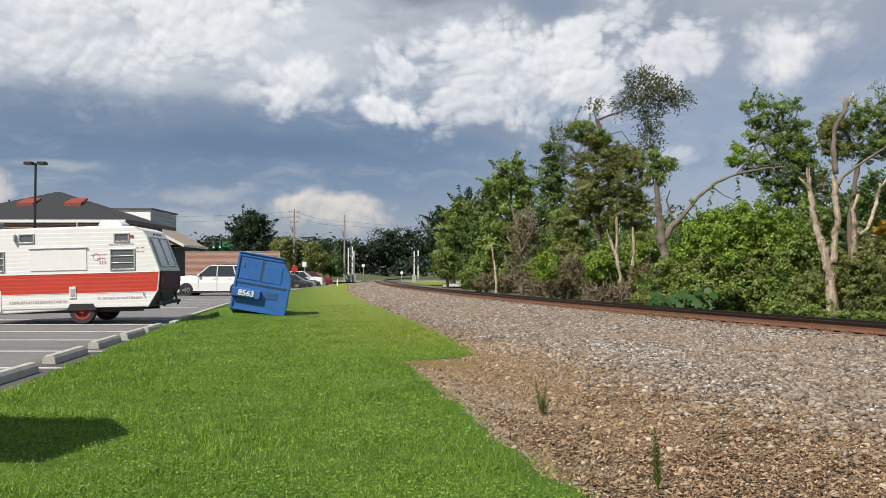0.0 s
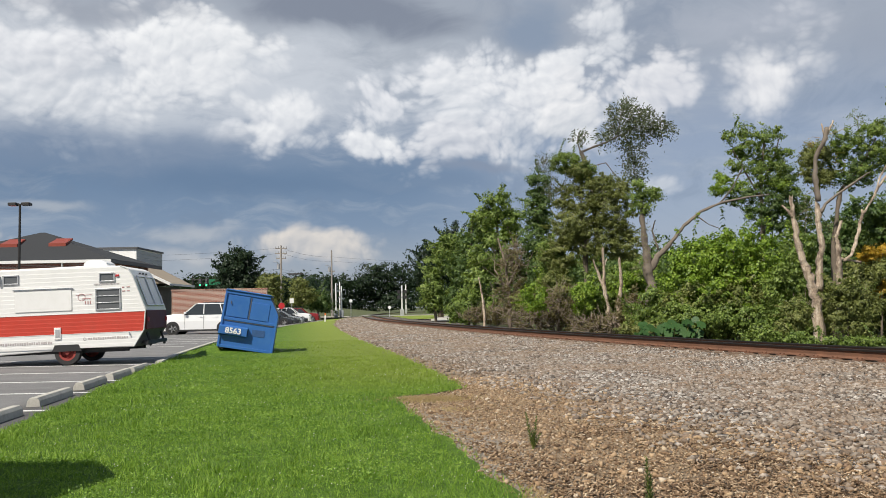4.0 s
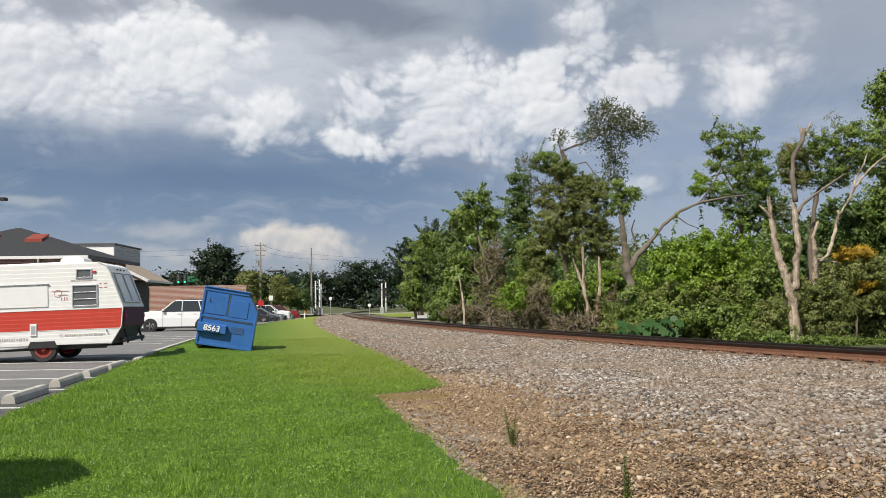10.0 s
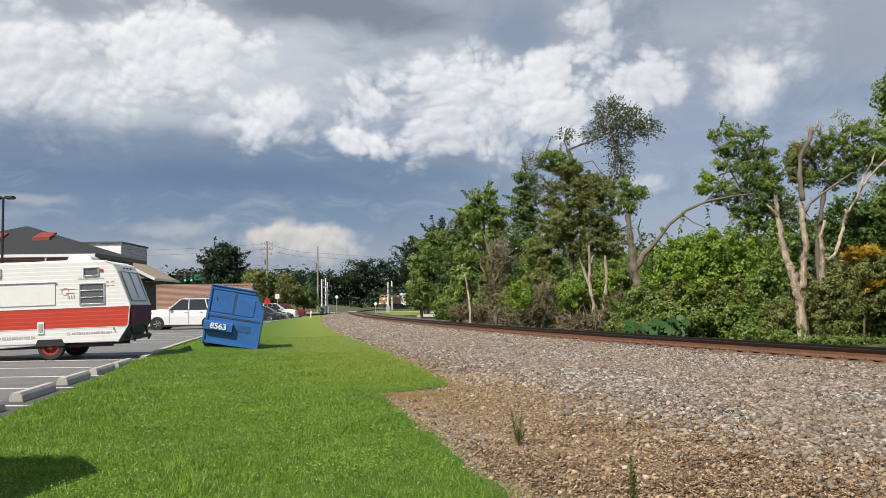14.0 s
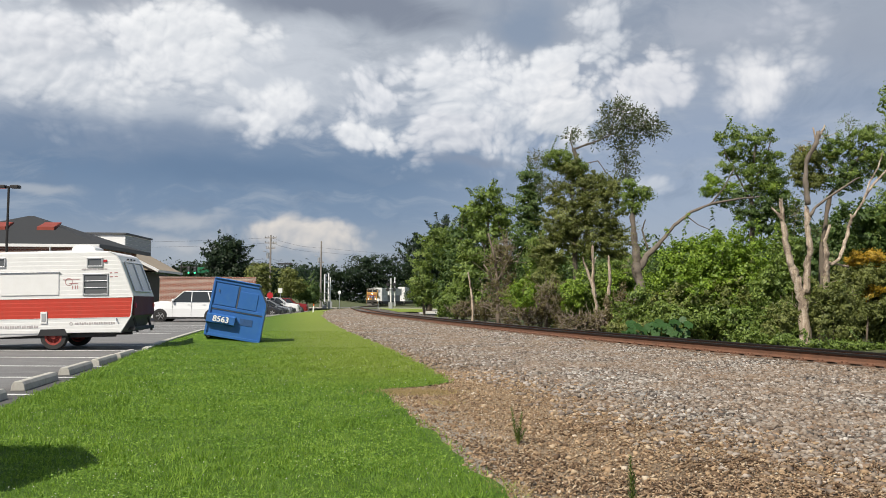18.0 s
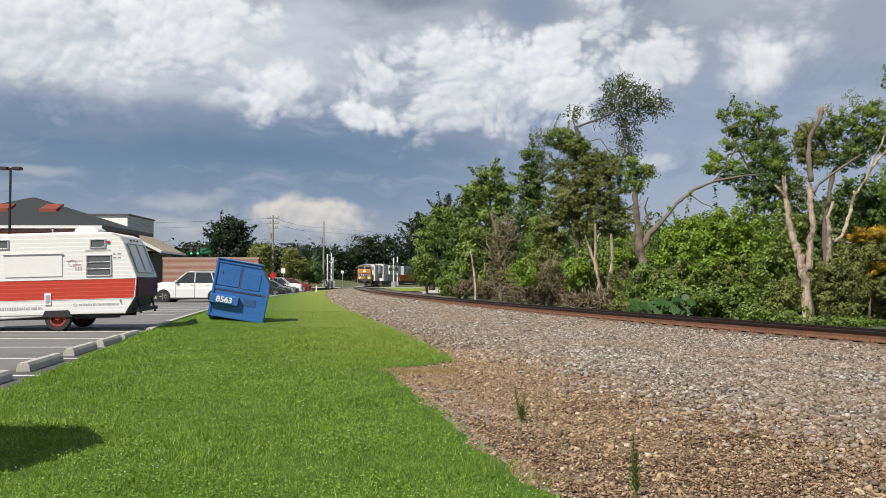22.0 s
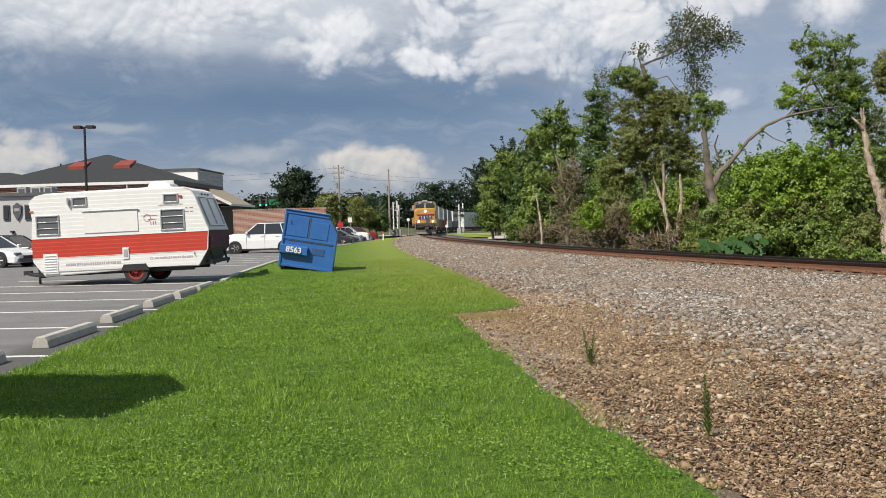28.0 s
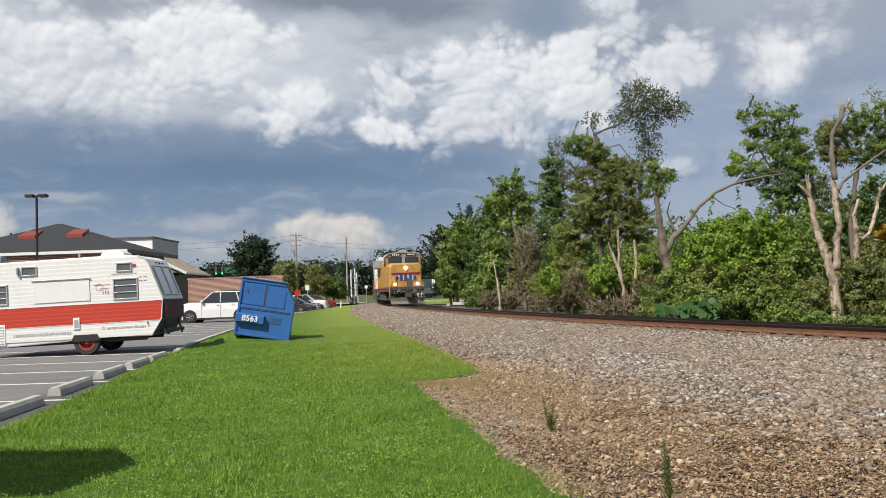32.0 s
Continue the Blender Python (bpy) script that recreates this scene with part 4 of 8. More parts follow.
def build_grass():
    pts, sizes = [], []
    for y0, y1, per, w in ((3.5, 5.5, 3600, 0.006), (5.5, 7.0, 3200, 0.007), (7.0, 10.0, 2400, 0.009), (10.0, 15.0, 1400, 0.011), (15.0, 24.0, 600, 0.016), (24.0, 36.0, 130, 0.022)):
        wide = 0.62 * y1 + 1.2
        n = int((y1 - y0) * wide * per)
        y = rng.uniform(y0, y1, n)
        x = rng.uniform(-wide, 1.2, n)
        lo = np.interp(y, LOT_Y, LOT_X); hi = np.interp(y, TURF_Y, TURF_X)
        keep = (x > lo - 0.05 + 0.1 * rng.random(n)) & (x < hi + 0.14 - 0.34 * rng.random(n)) & (x > -0.62 * y - 0.6)
        x, y = x[keep], y[keep]
        clump = np.array([noise.noise((a * 1.6, b * 1.6, 4)) for a, b in zip(x[::4], y[::4])]).repeat(4)[:len(x)]
        edge = np.exp(-np.abs(x - np.interp(y, LOT_Y, LOT_X)) / 0.35)
        h = rng.uniform(0.018, 0.042, len(x)) * (1 + 1.0 * np.clip(clump, -0.6, 1) + 1.1 * edge)
        z = np.array([lawn_z(a, b) for a, b in zip(x, y)]) - 0.004
        pts.append(np.c_[x, y, z])
        sizes.append(np.c_[np.full(len(x), w), h, h])
    # coarser clumps that stand out of the mown turf
    n = 1500
    cy = 4.2 + 17 * rng.random(n) ** 1.35
    lo, hi = np.interp(cy, LOT_Y, LOT_X), np.interp(cy, TURF_Y, TURF_X)
    cx = lo + (hi - lo - 0.1) * rng.random(n) ** 1.15
    near = np.array([noise.noise((a * 0.8, b * 0.8, 15)) > -0.02 for a, b in zip(cx, cy)]) & (cx > -0.62 * cy - 0.6)
    cx, cy = cx[near], cy[near]
    k = 26
    spread = rng.uniform(0.03, 0.09, len(cx)).repeat(k)
    x = cx.repeat(k) + rng.normal(0, 1, len(cx) * k) * spread
    y = cy.repeat(k) + rng.normal(0, 1, len(cx) * k) * spread
    h = rng.uniform(0.035, 0.085, len(cx)).repeat(k) * rng.uniform(0.6, 1.2, len(x))
    pts.append(np.c_[x, y, [lawn_z(a, b) - 0.004 for a, b in zip(x, y)]])
    sizes.append(np.c_[0.006 + 0.0006 * y, h, h])
    scatter_mesh("grass", np.concatenate(pts), np.concatenate(sizes), BLADE_V, [(0, 1, 2)], "blade", "short mown green grass blades", "grass", flat=1.0, upright=True)
    # broad clover leaves in patches, and looser tufts
    n = 70000
    y = 4.3 + 17 * rng.random(n) ** 1.5
    lo, hi = np.interp(y, LOT_Y, LOT_X), np.interp(y, TURF_Y, TURF_X)
    x = lo + (hi - lo) * rng.random(n)
    keep = np.array([noise.noise((a * 0.9, b * 0.9, 8)) + 0.5 * noise.noise((a * 4, b * 4, 2)) > 0.02 for a, b in zip(x, y)]) & (x > -0.62 * y - 0.6)
    x, y = x[keep], y[keep]
    z = np.array([lawn_z(a, b) for a, b in zip(x, y)]) + rng.uniform(0.012, 0.042, len(x))
    r = rng.uniform(0.0045, 0.008, len(x)) * (1 + 0.06 * y)
    scatter_mesh("clover", np.c_[x, y, z], np.c_[r, r, r], [(1, 0, 0), (0, 1, 0.1), (-1, 0, 0), (0, -1, 0.1)], [(0, 1, 2, 3)], "clover", "patches of green clover leaves in the lawn", "clover", flat=0.55)
    # white clover heads
    n = 1400
    y = 5 + 16 * rng.random(n)
    x = np.interp(y, LOT_Y, LOT_X) + (np.interp(y, TURF_Y, TURF_X) - np.interp(y, LOT_Y, LOT_X)) * rng.random(n)
    keep = np.array([noise.noise((a * 0.7, b * 0.7, 8)) > 0.05 for a, b in zip(x, y)])
    x, y = x[keep], y[keep]
    z = np.array([lawn_z(a, b) for a, b in zip(x, y)]) + 0.03
    r = rng.uniform(0.003, 0.0055, len(x)) * (1 + 0.03 * y)
    scatter_mesh("clover_flowers", np.c_[x, y, z], np.c_[r, r, r], OCTA_V, OCTA_F, "flower", "small white clover heads in the lawn", "clover", flat=1.0)


build_grass()


# ---- lot markings, kerb, wheel stops ----
def stall_line(x0, x1, y, w=0.1):
    s = Shape().box(((x0 + x1) / 2, 0, 0), (x1 - x0, w, 0.006))
    ob = part("stall_line", s, "line")
    ob.matrix_basis = pose(0, y, -0.014 + float(height((x0 + x1) / 2, y)))
    return tagged(ob, "worn white painted stall line on asphalt", "road marking", "stall lines", "structure")


for y, x1 in ((6.5, -4.5), (9.33, -4.62), (12.2, -5.1), (14.85, -5.6), (17.35, -5.95), (19.9, -6.7), (22.6, -7.1), (25.2, -7.8)):
    stall_line(-12.5 if y < 22 else -14, x1 - 0.15, y)
for i in range(7):
    stall_line(-27.5, -18.5, 9.5 + 2.7 * i)
for i in range(9):
    stall_line(-15.5 - i * 0.2, -9.6 - i * 0.22, 34 + 2.75 * i)


def wheel_stop():
    s = Shape()
    s.loft([[(x, y, z) for x, z in ((-0.10, 0), (0.10, 0), (0.085, 0.09), (0.05, 0.135), (-0.05, 0.135), (-0.085, 0.09))] for y in (-0.85, -0.83, 0.83, 0.85)])
    ob = part("wheel_stop", s, "concrete", bevel=0.008)
    return tagged(ob, "grey weathered concrete wheel stop on asphalt", "wheel stop", "wheel stops")


stop = wheel_stop()
STOPS = [(-5.14, 8.1, 6.5), (-5.42, 10.85, 6.2), (-5.85, 13.55, 7.2), (-6.25, 16.15, 7.6), (-6.52, 18.3, 7.5), (-6.74, 20.2, 7.5), (-5.1, 5.2, 6)]
stop.matrix_basis = pose(STOPS[0][0], STOPS[0][1], -0.02, 0, 0, STOPS[0][2])
for x, y, a in STOPS[1:]:
    copy_thing(stop, pose(x, y, -0.02, 0, 0, a))

kerb = Shape()
kerb.loft([[(float(np.interp(y, LOT_Y, LOT_X)) + dx, y, float(height(float(np.interp(y, LOT_Y, LOT_X)), y)) + z) for dx, z in ((-0.09, -0.05), (0.09, -0.05), (0.09, 0.07), (-0.07, 0.07))] for y in np.arange(22.4, 112, 1.2)])
tagged(part("kerb", kerb, "concrete"), "pale concrete kerb between lot and lawn", "kerb", kind="structure")

# ---- travel trailer ----
def bars(parent, name, x0, x1, z, h, y, mat, words, label):
    """Unreadable writing: a row of small bars."""
    r = random.Random(int((x0 + z) * 1000))
    s, x, w = Shape(), x0, (x1 - x0) / words
    for i in range(words):
        wide = w * r.uniform(0.5, 0.86)
        s.box((x + wide / 2, y, z + r.uniform(-0.1, 0.1) * h), (wide, 0.004, h * r.uniform(0.7, 1.0)))
        x += w
    return tagged(part(name, s, mat, parent, label), kind="stuff")


def build_trailer():
    t = thing("travel_trailer", pose(-9.82, 22.72, -0.02, 0, -1.5, 2.6), "vintage white travel trailer with a red band, parked on asphalt", "travel trailer")
    # outline of the side, x along the body, z up; the nose with the hitch at -x
    L, R = -2.33, 2.42
    W = 2.1
    outline = [(L + 0.30, 0.30), (-0.10, 0.37), (0.90, 0.42), (2.10, 0.40), (2.37, 0.84), (R, 1.36), (R - 0.04, 1.46), (2.10, 2.25), (1.98, 2.44), (1.80, 2.52), (1.2, 2.56), (-1.9, 2.52), (-2.2, 2.46), (-2.36, 2.30), (L + 0.04, 1.9), (L, 1.3), (L, 0.72)]

    def edge_x(z):
        """Left and right end of the side at height z."""
        xs = []
        n = len(outline)
        for i in range(n):
            (x0, z0), (x1, z1) = outline[i], outline[(i + 1) % n]
            if (z0 - z) * (z1 - z) <= 0 and z0 != z1:
                xs.append(x0 + (x1 - x0) * (z - z0) / (z1 - z0))
        return min(xs), max(xs)

    body = Shape().extrude([(x, z) for x, z in outline], "y", 0.012, W)
    part("body", body, "white", t, bevel=0.03)
    # ribbed skin in long strips: white below, red band, white above
    def skin(name, z0, z1, mat, rows):
        s = Shape()
        step = (z1 - z0) / rows
        for i in range(rows):
            a, b = z0 + i * step, z0 + (i + 1) * step
            for j, (p, q, d0, d1) in enumerate(((a, a + step * 0.82, -0.009, -0.0115), (a + step * 0.82, b, -0.0115, -0.009))):
                l0, r0 = edge_x(max(p, 0.31)); l1, r1 = edge_x(min(q, 2.545))
                s.add([(l0 + 0.01, d0, p), (r0 - 0.01, d0, p), (r1 - 0.01, d1, q), (l1 + 0.01, d1, q), (l0 + 0.01, 0.03, p), (r0 - 0.01, 0.03, p), (r1 - 0.01, 0.03, q), (l1 + 0.01, 0.03, q)],
                      [(0, 1, 2, 3), (0, 4, 5, 1), (1, 5, 6, 2), (2, 6, 7, 3), (3, 7, 4, 0)])
        return part(name, s, mat, t)
    skin("lower_skin", 0.43, 0.80, "white", 4)
    skin("red_band", 0.80, 1.32, "red", 5)
    skin("upper_skin", 1.32, 2.50, "white", 11)
    trim = Shape()
    for z in (0.80, 1.32):
        l, r = edge_x(z)
        trim.box(((l + r) / 2, -0.014, z), (r - l, 0.01, 0.014))
    part("trim_strip", trim, "white_trim", t)
    # end trim along the rear edge
    edge = Shape().tube([(2.10, -0.01, 0.41), (2.37, -0.01, 0.84), (R, -0.01, 1.36), (R - 0.04, -0.01, 1.46), (2.10, -0.01, 2.25), (1.98, -0.01, 2.44), (1.80, -0.01, 2.52)], 0.018, 6)
    part("corner_trim", edge, "white_trim", t)
    # rear end
    a, b = Vector((R - 0.035, 0, 1.47)), Vector((2.11, 0, 2.24))
    n = Vector((0.93, 0, 0.37))
    rw = Shape().add([a + n * 0.012 + Vector((0, y, 0)) if k in (0, 1) else b + n * 0.012 + Vector((0, y, 0)) for k, y in ((0, 0.3), (1, 1.8), (2, 1.8), (3, 0.3))], [(0, 1, 2, 3)])
    rw.add([(R - 0.08, 0.3, 1.47), (R - 0.08, 1.8, 1.47), (2.05, 1.8, 2.24), (2.05, 0.3, 2.24)], [(0, 1, 2, 3)])
    win = part("rear_window", rw, "curtain_pane", t, "wide rear window")
    fr = Shape()
    for y in (0.28, 1.05, 1.82):
        fr.tube([a + n * 0.02 + Vector((0, y, 0)), b + n * 0.02 + Vector((0, y, 0))], 0.022, 6)
    for p in (a, b):
        fr.tube([p + n * 0.02 + Vector((0, 0.28, 0)), p + n * 0.02 + Vector((0, 1.82, 0))], 0.022, 6)
    part("frame", fr, "chrome", win)
    rp = Shape().extrude([(R + 0.015, 0.84), (R + 0.02, 1.34), (R - 0.1, 1.34), (R - 0.15, 0.84)], "y", 0.06, W - 0.06)
    part("rear_panel", rp, "maroon", t, "dark maroon rear panel", bevel=0.01)
    for y in (0.16, 1.94):
        part("tail_light", Shape().disc((R + 0.02, y, 1.1), (1, 0, 0), 0.07, 0.03, 14), "sign_red", t, "red tail light")
    lows = Shape().extrude([(2.12, 0.40), (2.39, 0.85), (2.37, 0.87), (2.08, 0.42)], "y", 0.0, W)
    part("skirt", lows, "dark_grey", t)
    for i in range(3):
        part("marker_lamp", Shape().chamfer_box((2.08, 0.75 + 0.3 * i, 2.34), (0.03, 0.1, 0.04), 0.008), "black", t)
    part("marker_lamp", Shape().chamfer_box((1.72, -0.022, 2.27), (0.09, 0.03, 0.055), 0.01), "sign_red", t, "small red marker lamp")
    part("marker_lamp", Shape().chamfer_box((-2.28, -0.02, 2.06), (0.1, 0.03, 0.04), 0.01), "orange", t, "small amber marker lamp")
    bump_s = Shape().box((2.40, W / 2, 0.50), (0.09, W * 0.9, 0.10)).box((2.2, 0.5, 0.50), (0.36, 0.07, 0.08)).box((2.2, 1.6, 0.50), (0.36, 0.07, 0.08))
    part("bumper", bump_s, "black", t, bevel=0.008)
    for y in (0.35, 1.75):
        part("stabiliser_leg", Shape().tube([(2.34, y, 0.78), (2.44, y, 0.40)], 0.035, 6), "black", t)

    # louvred windows
    def window(x0, x1, z0, z1, slats):
        f = Shape()
        m = 0.035
        for c, s_ in ((((x0 + x1) / 2, z0), (x1 - x0 + m, m)), (((x0 + x1) / 2, z1), (x1 - x0 + m, m)), ((x0, (z0 + z1) / 2), (m, z1 - z0)), ((x1, (z0 + z1) / 2), (m, z1 - z0))):
            f.box((c[0], -0.022, c[1]), (s_[0], 0.03, s_[1]))
        for i in range(1, slats):
            f.box(((x0 + x1) / 2, -0.02, z0 + (z1 - z0) * i / slats), (x1 - x0, 0.03, 0.02))
        w = part("window_frame", f, "steel", t, "bare aluminium louvred window frame", bevel=0.004)
        for i in range(slats):
            a_, b_ = z0 + (z1 - z0) * i / slats, z0 + (z1 - z0) * (i + 1) / slats
            part("pane", Shape().box(((x0 + x1) / 2, -0.008, (a_ + b_) / 2), (x1 - x0, 0.012, b_ - a_ - 0.02), None), "louvre_glass", w)
    window(-2.16, -1.57, 1.42, 1.92, 3)
    window(1.17, 1.78, 1.40, 1.93, 3)
    window(-1.17, -0.80, 2.15, 2.37, 1)
    window(1.27, 1.64, 2.13, 2.34, 1)
    # serving hatch
    hatch = Shape().box((-0.17, -0.02, 1.69), (1.44, 0.022, 0.56))
    h = part("serving_hatch", hatch, "white", t, "closed white serving hatch", bevel=0.006)
    part("awning_rail", Shape().box((-0.17, -0.035, 1.985), (1.52, 0.03, 0.022)), "chrome", h)
    # vents
    v = Shape()
    for i in range(7):
        v.box((-1.84, -0.026, 0.43 + 0.07 * i), (0.30, 0.03, 0.022), (25, 0, 0))
    v.box((-1.84, -0.014, 0.64), (0.38, 0.02, 0.54))
    part("fridge_vent", v, "white", t)
    part("outlet_hatch", Shape().chamfer_box((0.18, -0.022, 0.83), (0.17, 0.03, 0.30), 0.008), "white", t)
    part("outlet_grille", Shape().box((0.18, -0.039, 0.83), (0.10, 0.012, 0.2)), "grey_paint", t)
    part("porch_light", Shape().chamfer_box((-1.27, -0.05, 2.28), (0.05, 0.1, 0.2), 0.01), "steel", t)
    part("door_catch", Shape().tube([(2.0, -0.03, 0.78), (2.02, -0.05, 0.7)], 0.014, 6), "chrome", t)
    # roof cooler
    ac = Shape()
    ac.loft([[(x0, y, z) for x0, y in ((a_, 0.7), (b_, 0.7), (b_, 1.4), (a_, 1.4))] for a_, b_, z in ((0.60, 1.26, 2.54), (0.62, 1.24, 2.66), (0.74, 1.08, 2.74))])
    part("roof_cooler", ac, "white", t, "white roof air conditioner", bevel=0.03)
    # lettering, not readable at this size, and trade marks, as bars
    bars(t, "lettering", -1.44, 0.05, 0.60, 0.075, -0.016, "text_grey", 25, "grey painted lettering")
    bars(t, "lettering", 0.95, 1.98, 0.66, 0.06, -0.016, "text_grey", 17, "grey painted lettering")
    bars(t, "lettering", 1.12, 1.78, 2.06, 0.045, -0.016, "text_grey", 16, "grey painted lettering")
    bars(t, "lettering", 1.83, 2.06, 1.96, 0.028, -0.016, "text_red", 2, "red painted lettering")
    bars(t, "lettering", 1.83, 2.08, 1.86, 0.028, -0.016, "text_red", 2, "red painted lettering")
    lg = Shape()
    lg.ring((0.80, -0.016, 1.74), (0, 1, 0), 0.085, 0.098, 0.004, 16).box((0.86, -0.016, 1.80), (0.42, 0.004, 0.010)).box((0.92, -0.016, 1.70), (0.22, 0.004, 0.018)).box((0.89, -0.016, 1.60), (0.022, 0.004, 0.09)).box((0.96, -0.016, 1.60), (0.022, 0.004, 0.09)).box((1.02, -0.016, 1.60), (0.02, 0.004, 0.09))
    part("emblem", lg, "text_red", t, "dark red painted emblem")
    part("round_mark", Shape().ring((0.86, -0.016, 0.66), (0, 1, 0), 0.028, 0.042, 0.004, 12), "text_grey", t)
    # wheel arch, wheels, chassis, hitch
    part("wheel_arch", Shape().extrude([(0.02, 0.36), (0.78, 0.36), (0.70, 0.53), (0.10, 0.53)], "y", -0.018, 0.35), "black", t)
    for y in (0.12, W - 0.12):
        w = part("wheel", Shape().ring((0.40, y, 0.335), (0, 1, 0), 0.22, 0.335, 0.2, 28), "tyre", t, smooth=False)
        rim = Shape()
        rim.ring((0.40, y - 0.02, 0.335), (0, 1, 0), 0.17, 0.235, 0.14, 24).disc((0.40, y, 0.335), (0, 1, 0), 0.2, 0.05, 20).disc((0.40, y - 0.06, 0.335), (0, 1, 0), 0.06, 0.09, 14)
        for k in range(8):
            rim.box((0.40 + 0.12 * math.cos(k * math.pi / 4), y - 0.035, 0.335 + 0.12 * math.sin(k * math.pi / 4)), (0.035, 0.03, 0.035))
        part("rim", rim, "rim_red", w, "worn red steel rim")
    ch = Shape().box((-0.2, 0.3, 0.345), (4.2, 0.08, 0.1)).box((-0.2, 1.8, 0.345), (4.2, 0.08, 0.1)).box((0.4, 1.05, 0.335), (0.08, 1.8, 0.08)).box((-2.26, 1.05, 0.31), (0.08, 1.5, 0.08))
    part("chassis", ch, "black", t)
    hitch = Shape().tube([(-2.2, 0.35, 0.3), (-2.95, 1.05, 0.36)], 0.045, 6).tube([(-2.2, 1.75, 0.3), (-2.95, 1.05, 0.36)], 0.045, 6).box((-2.98, 1.05, 0.40), (0.22, 0.1, 0.12))
    part("hitch", hitch, "black", t)
    part("tongue_jack", Shape().tube([(-2.66, 1.05, 0.80), (-2.66, 1.05, -0.04)], 0.035, 8).disc((-2.66, 1.05, -0.05), (0, 0, 1), 0.14, 0.03, 12), "black", t)
    return t


build_trailer()


# ---- dumpster ----
def writing(text, size, name, mat, parent, m, label=""):
    c = bpy.data.curves.new(name, "FONT")
    c.body, c.size, c.extrude, c.align_x, c.align_y, c.offset = text, size, 0.003, "CENTER", "CENTER", 0.006
    tmp = bpy.data.objects.new(name, c)
    scene.collection.objects.link(tmp)
    me = bpy.data.meshes.new_from_object(tmp.evaluated_get(bpy.context.evaluated_depsgraph_get()))
    bpy.data.objects.remove(tmp)
    ob = part(name, me, mat, parent, label)
    ob.matrix_basis = m
    return ob


def build_dumpster():
    d = thing("dumpster", pose(-4.84, 26.5, -0.05, 0, 9.8, 8.5) @ Matrix.Scale(0.895, 4), "blue steel front-load dumpster tilted on the lawn edge", "dumpster")
    W, D, H = 1.84, 1.7, 1.98
    side = [(-W, 0.05), (0.0, 0.05), (0.0, 1.36), (-0.36, H - 0.06), (-W, H - 0.06)]
    part("body", Shape().extrude(side, "y", 0.0, D), "blue", d, bevel=0.012)
    # frame ribs, pressed panels
    ribs = Shape()
    for x0, x1, z, h in ((-W, 0.0, 0.09, 0.09), (-W - 0.01, 0.012, 1.02, 0.09), (-W, -0.34, H - 0.09, 0.07)):
        ribs.box(((x0 + x1) / 2, -0.012, z), (x1 - x0, 0.03, h))
    for x in (-W + 0.03, -0.03):
        ribs.box((x, -0.02, 0.62 if x > -0.5 else 0.95), (0.07, 0.045, 1.2 if x > -0.5 else 1.8))
    ribs.box((-0.02, D / 2, 1.02), (0.06, D, 0.08))
    part("rib", ribs, "blue", d, bevel=0.008)
    pan = Shape().box((-1.36, -0.008, 1.46), (0.72, 0.02, 0.72)).box((-0.62, -0.008, 1.38), (0.62, 0.02, 0.58))
    part("panel", pan, "blue", d, "pressed blue steel panel", bevel=0.01)
    gaps = Shape().box((-0.96, -0.006, 1.44), (0.035, 0.012, 0.74)).box((-0.9, -0.012, 0.955), (W, 0.01, 0.022))
    part("seam", gaps, "dark_grey", d)
    # fork pocket with the painted number
    pocket = Shape().extrude([(-0.16, 0.50), (0.0, 0.46), (0.0, 0.80), (-0.16, 0.76)], "x", -W - 0.02, -0.92)
    part("fork_pocket", pocket, "blue", d, bevel=0.006)
    part("pocket_mouth", Shape().box((-0.915, -0.08, 0.63), (0.012, 0.10, 0.2)), "black", d)
    writing("8563", 0.27, "number", "white", d, pose(-1.38, -0.178, 0.63, 90 - 7, 0, 0), "white stencilled number")
    part("label_plate", Shape().box((-0.56, -0.004, 0.66), (0.42, 0.014, 0.22)), "blue_dark", d, "worn dark sticker remains")
    part("hatch_latch", Shape().tube([(-1.62, -0.03, 1.62), (-1.60, -0.05, 1.52)], 0.016, 6), "dark_grey", d)
    lid = Shape().box((-W / 2 - 0.16, D / 2, H - 0.03), (W - 0.30, D + 0.06, 0.05)).tube([(-W + 0.02, -0.04, H), (-0.34, -0.04, H)], 0.028, 8)
    part("lid", lid, "blue", d, "blue hinged lid", bevel=0.01)
    slope = Shape().add([(-0.36, 0.02, H - 0.05), (0.015, 0.02, 1.365), (0.015, D - 0.02, 1.365), (-0.36, D - 0.02, H - 0.05), (-0.38, 0.02, H - 0.08), (-0.005, 0.02, 1.335), (-0.005, D - 0.02, 1.335), (-0.38, D - 0.02, H - 0.08)],
                        [(0, 1, 2, 3), (4, 7, 6, 5), (0, 4, 5, 1), (1, 5, 6, 2), (2, 6, 7, 3), (3, 7, 4, 0)])
    part("sloped_lid", slope, "dark_grey", d)
    for x in (-W + 0.12, -0.12):
        part("skid", Shape().box((x, D / 2, 0.03), (0.16, D, 0.06)), "dark_grey", d)
    return d


build_dumpster()


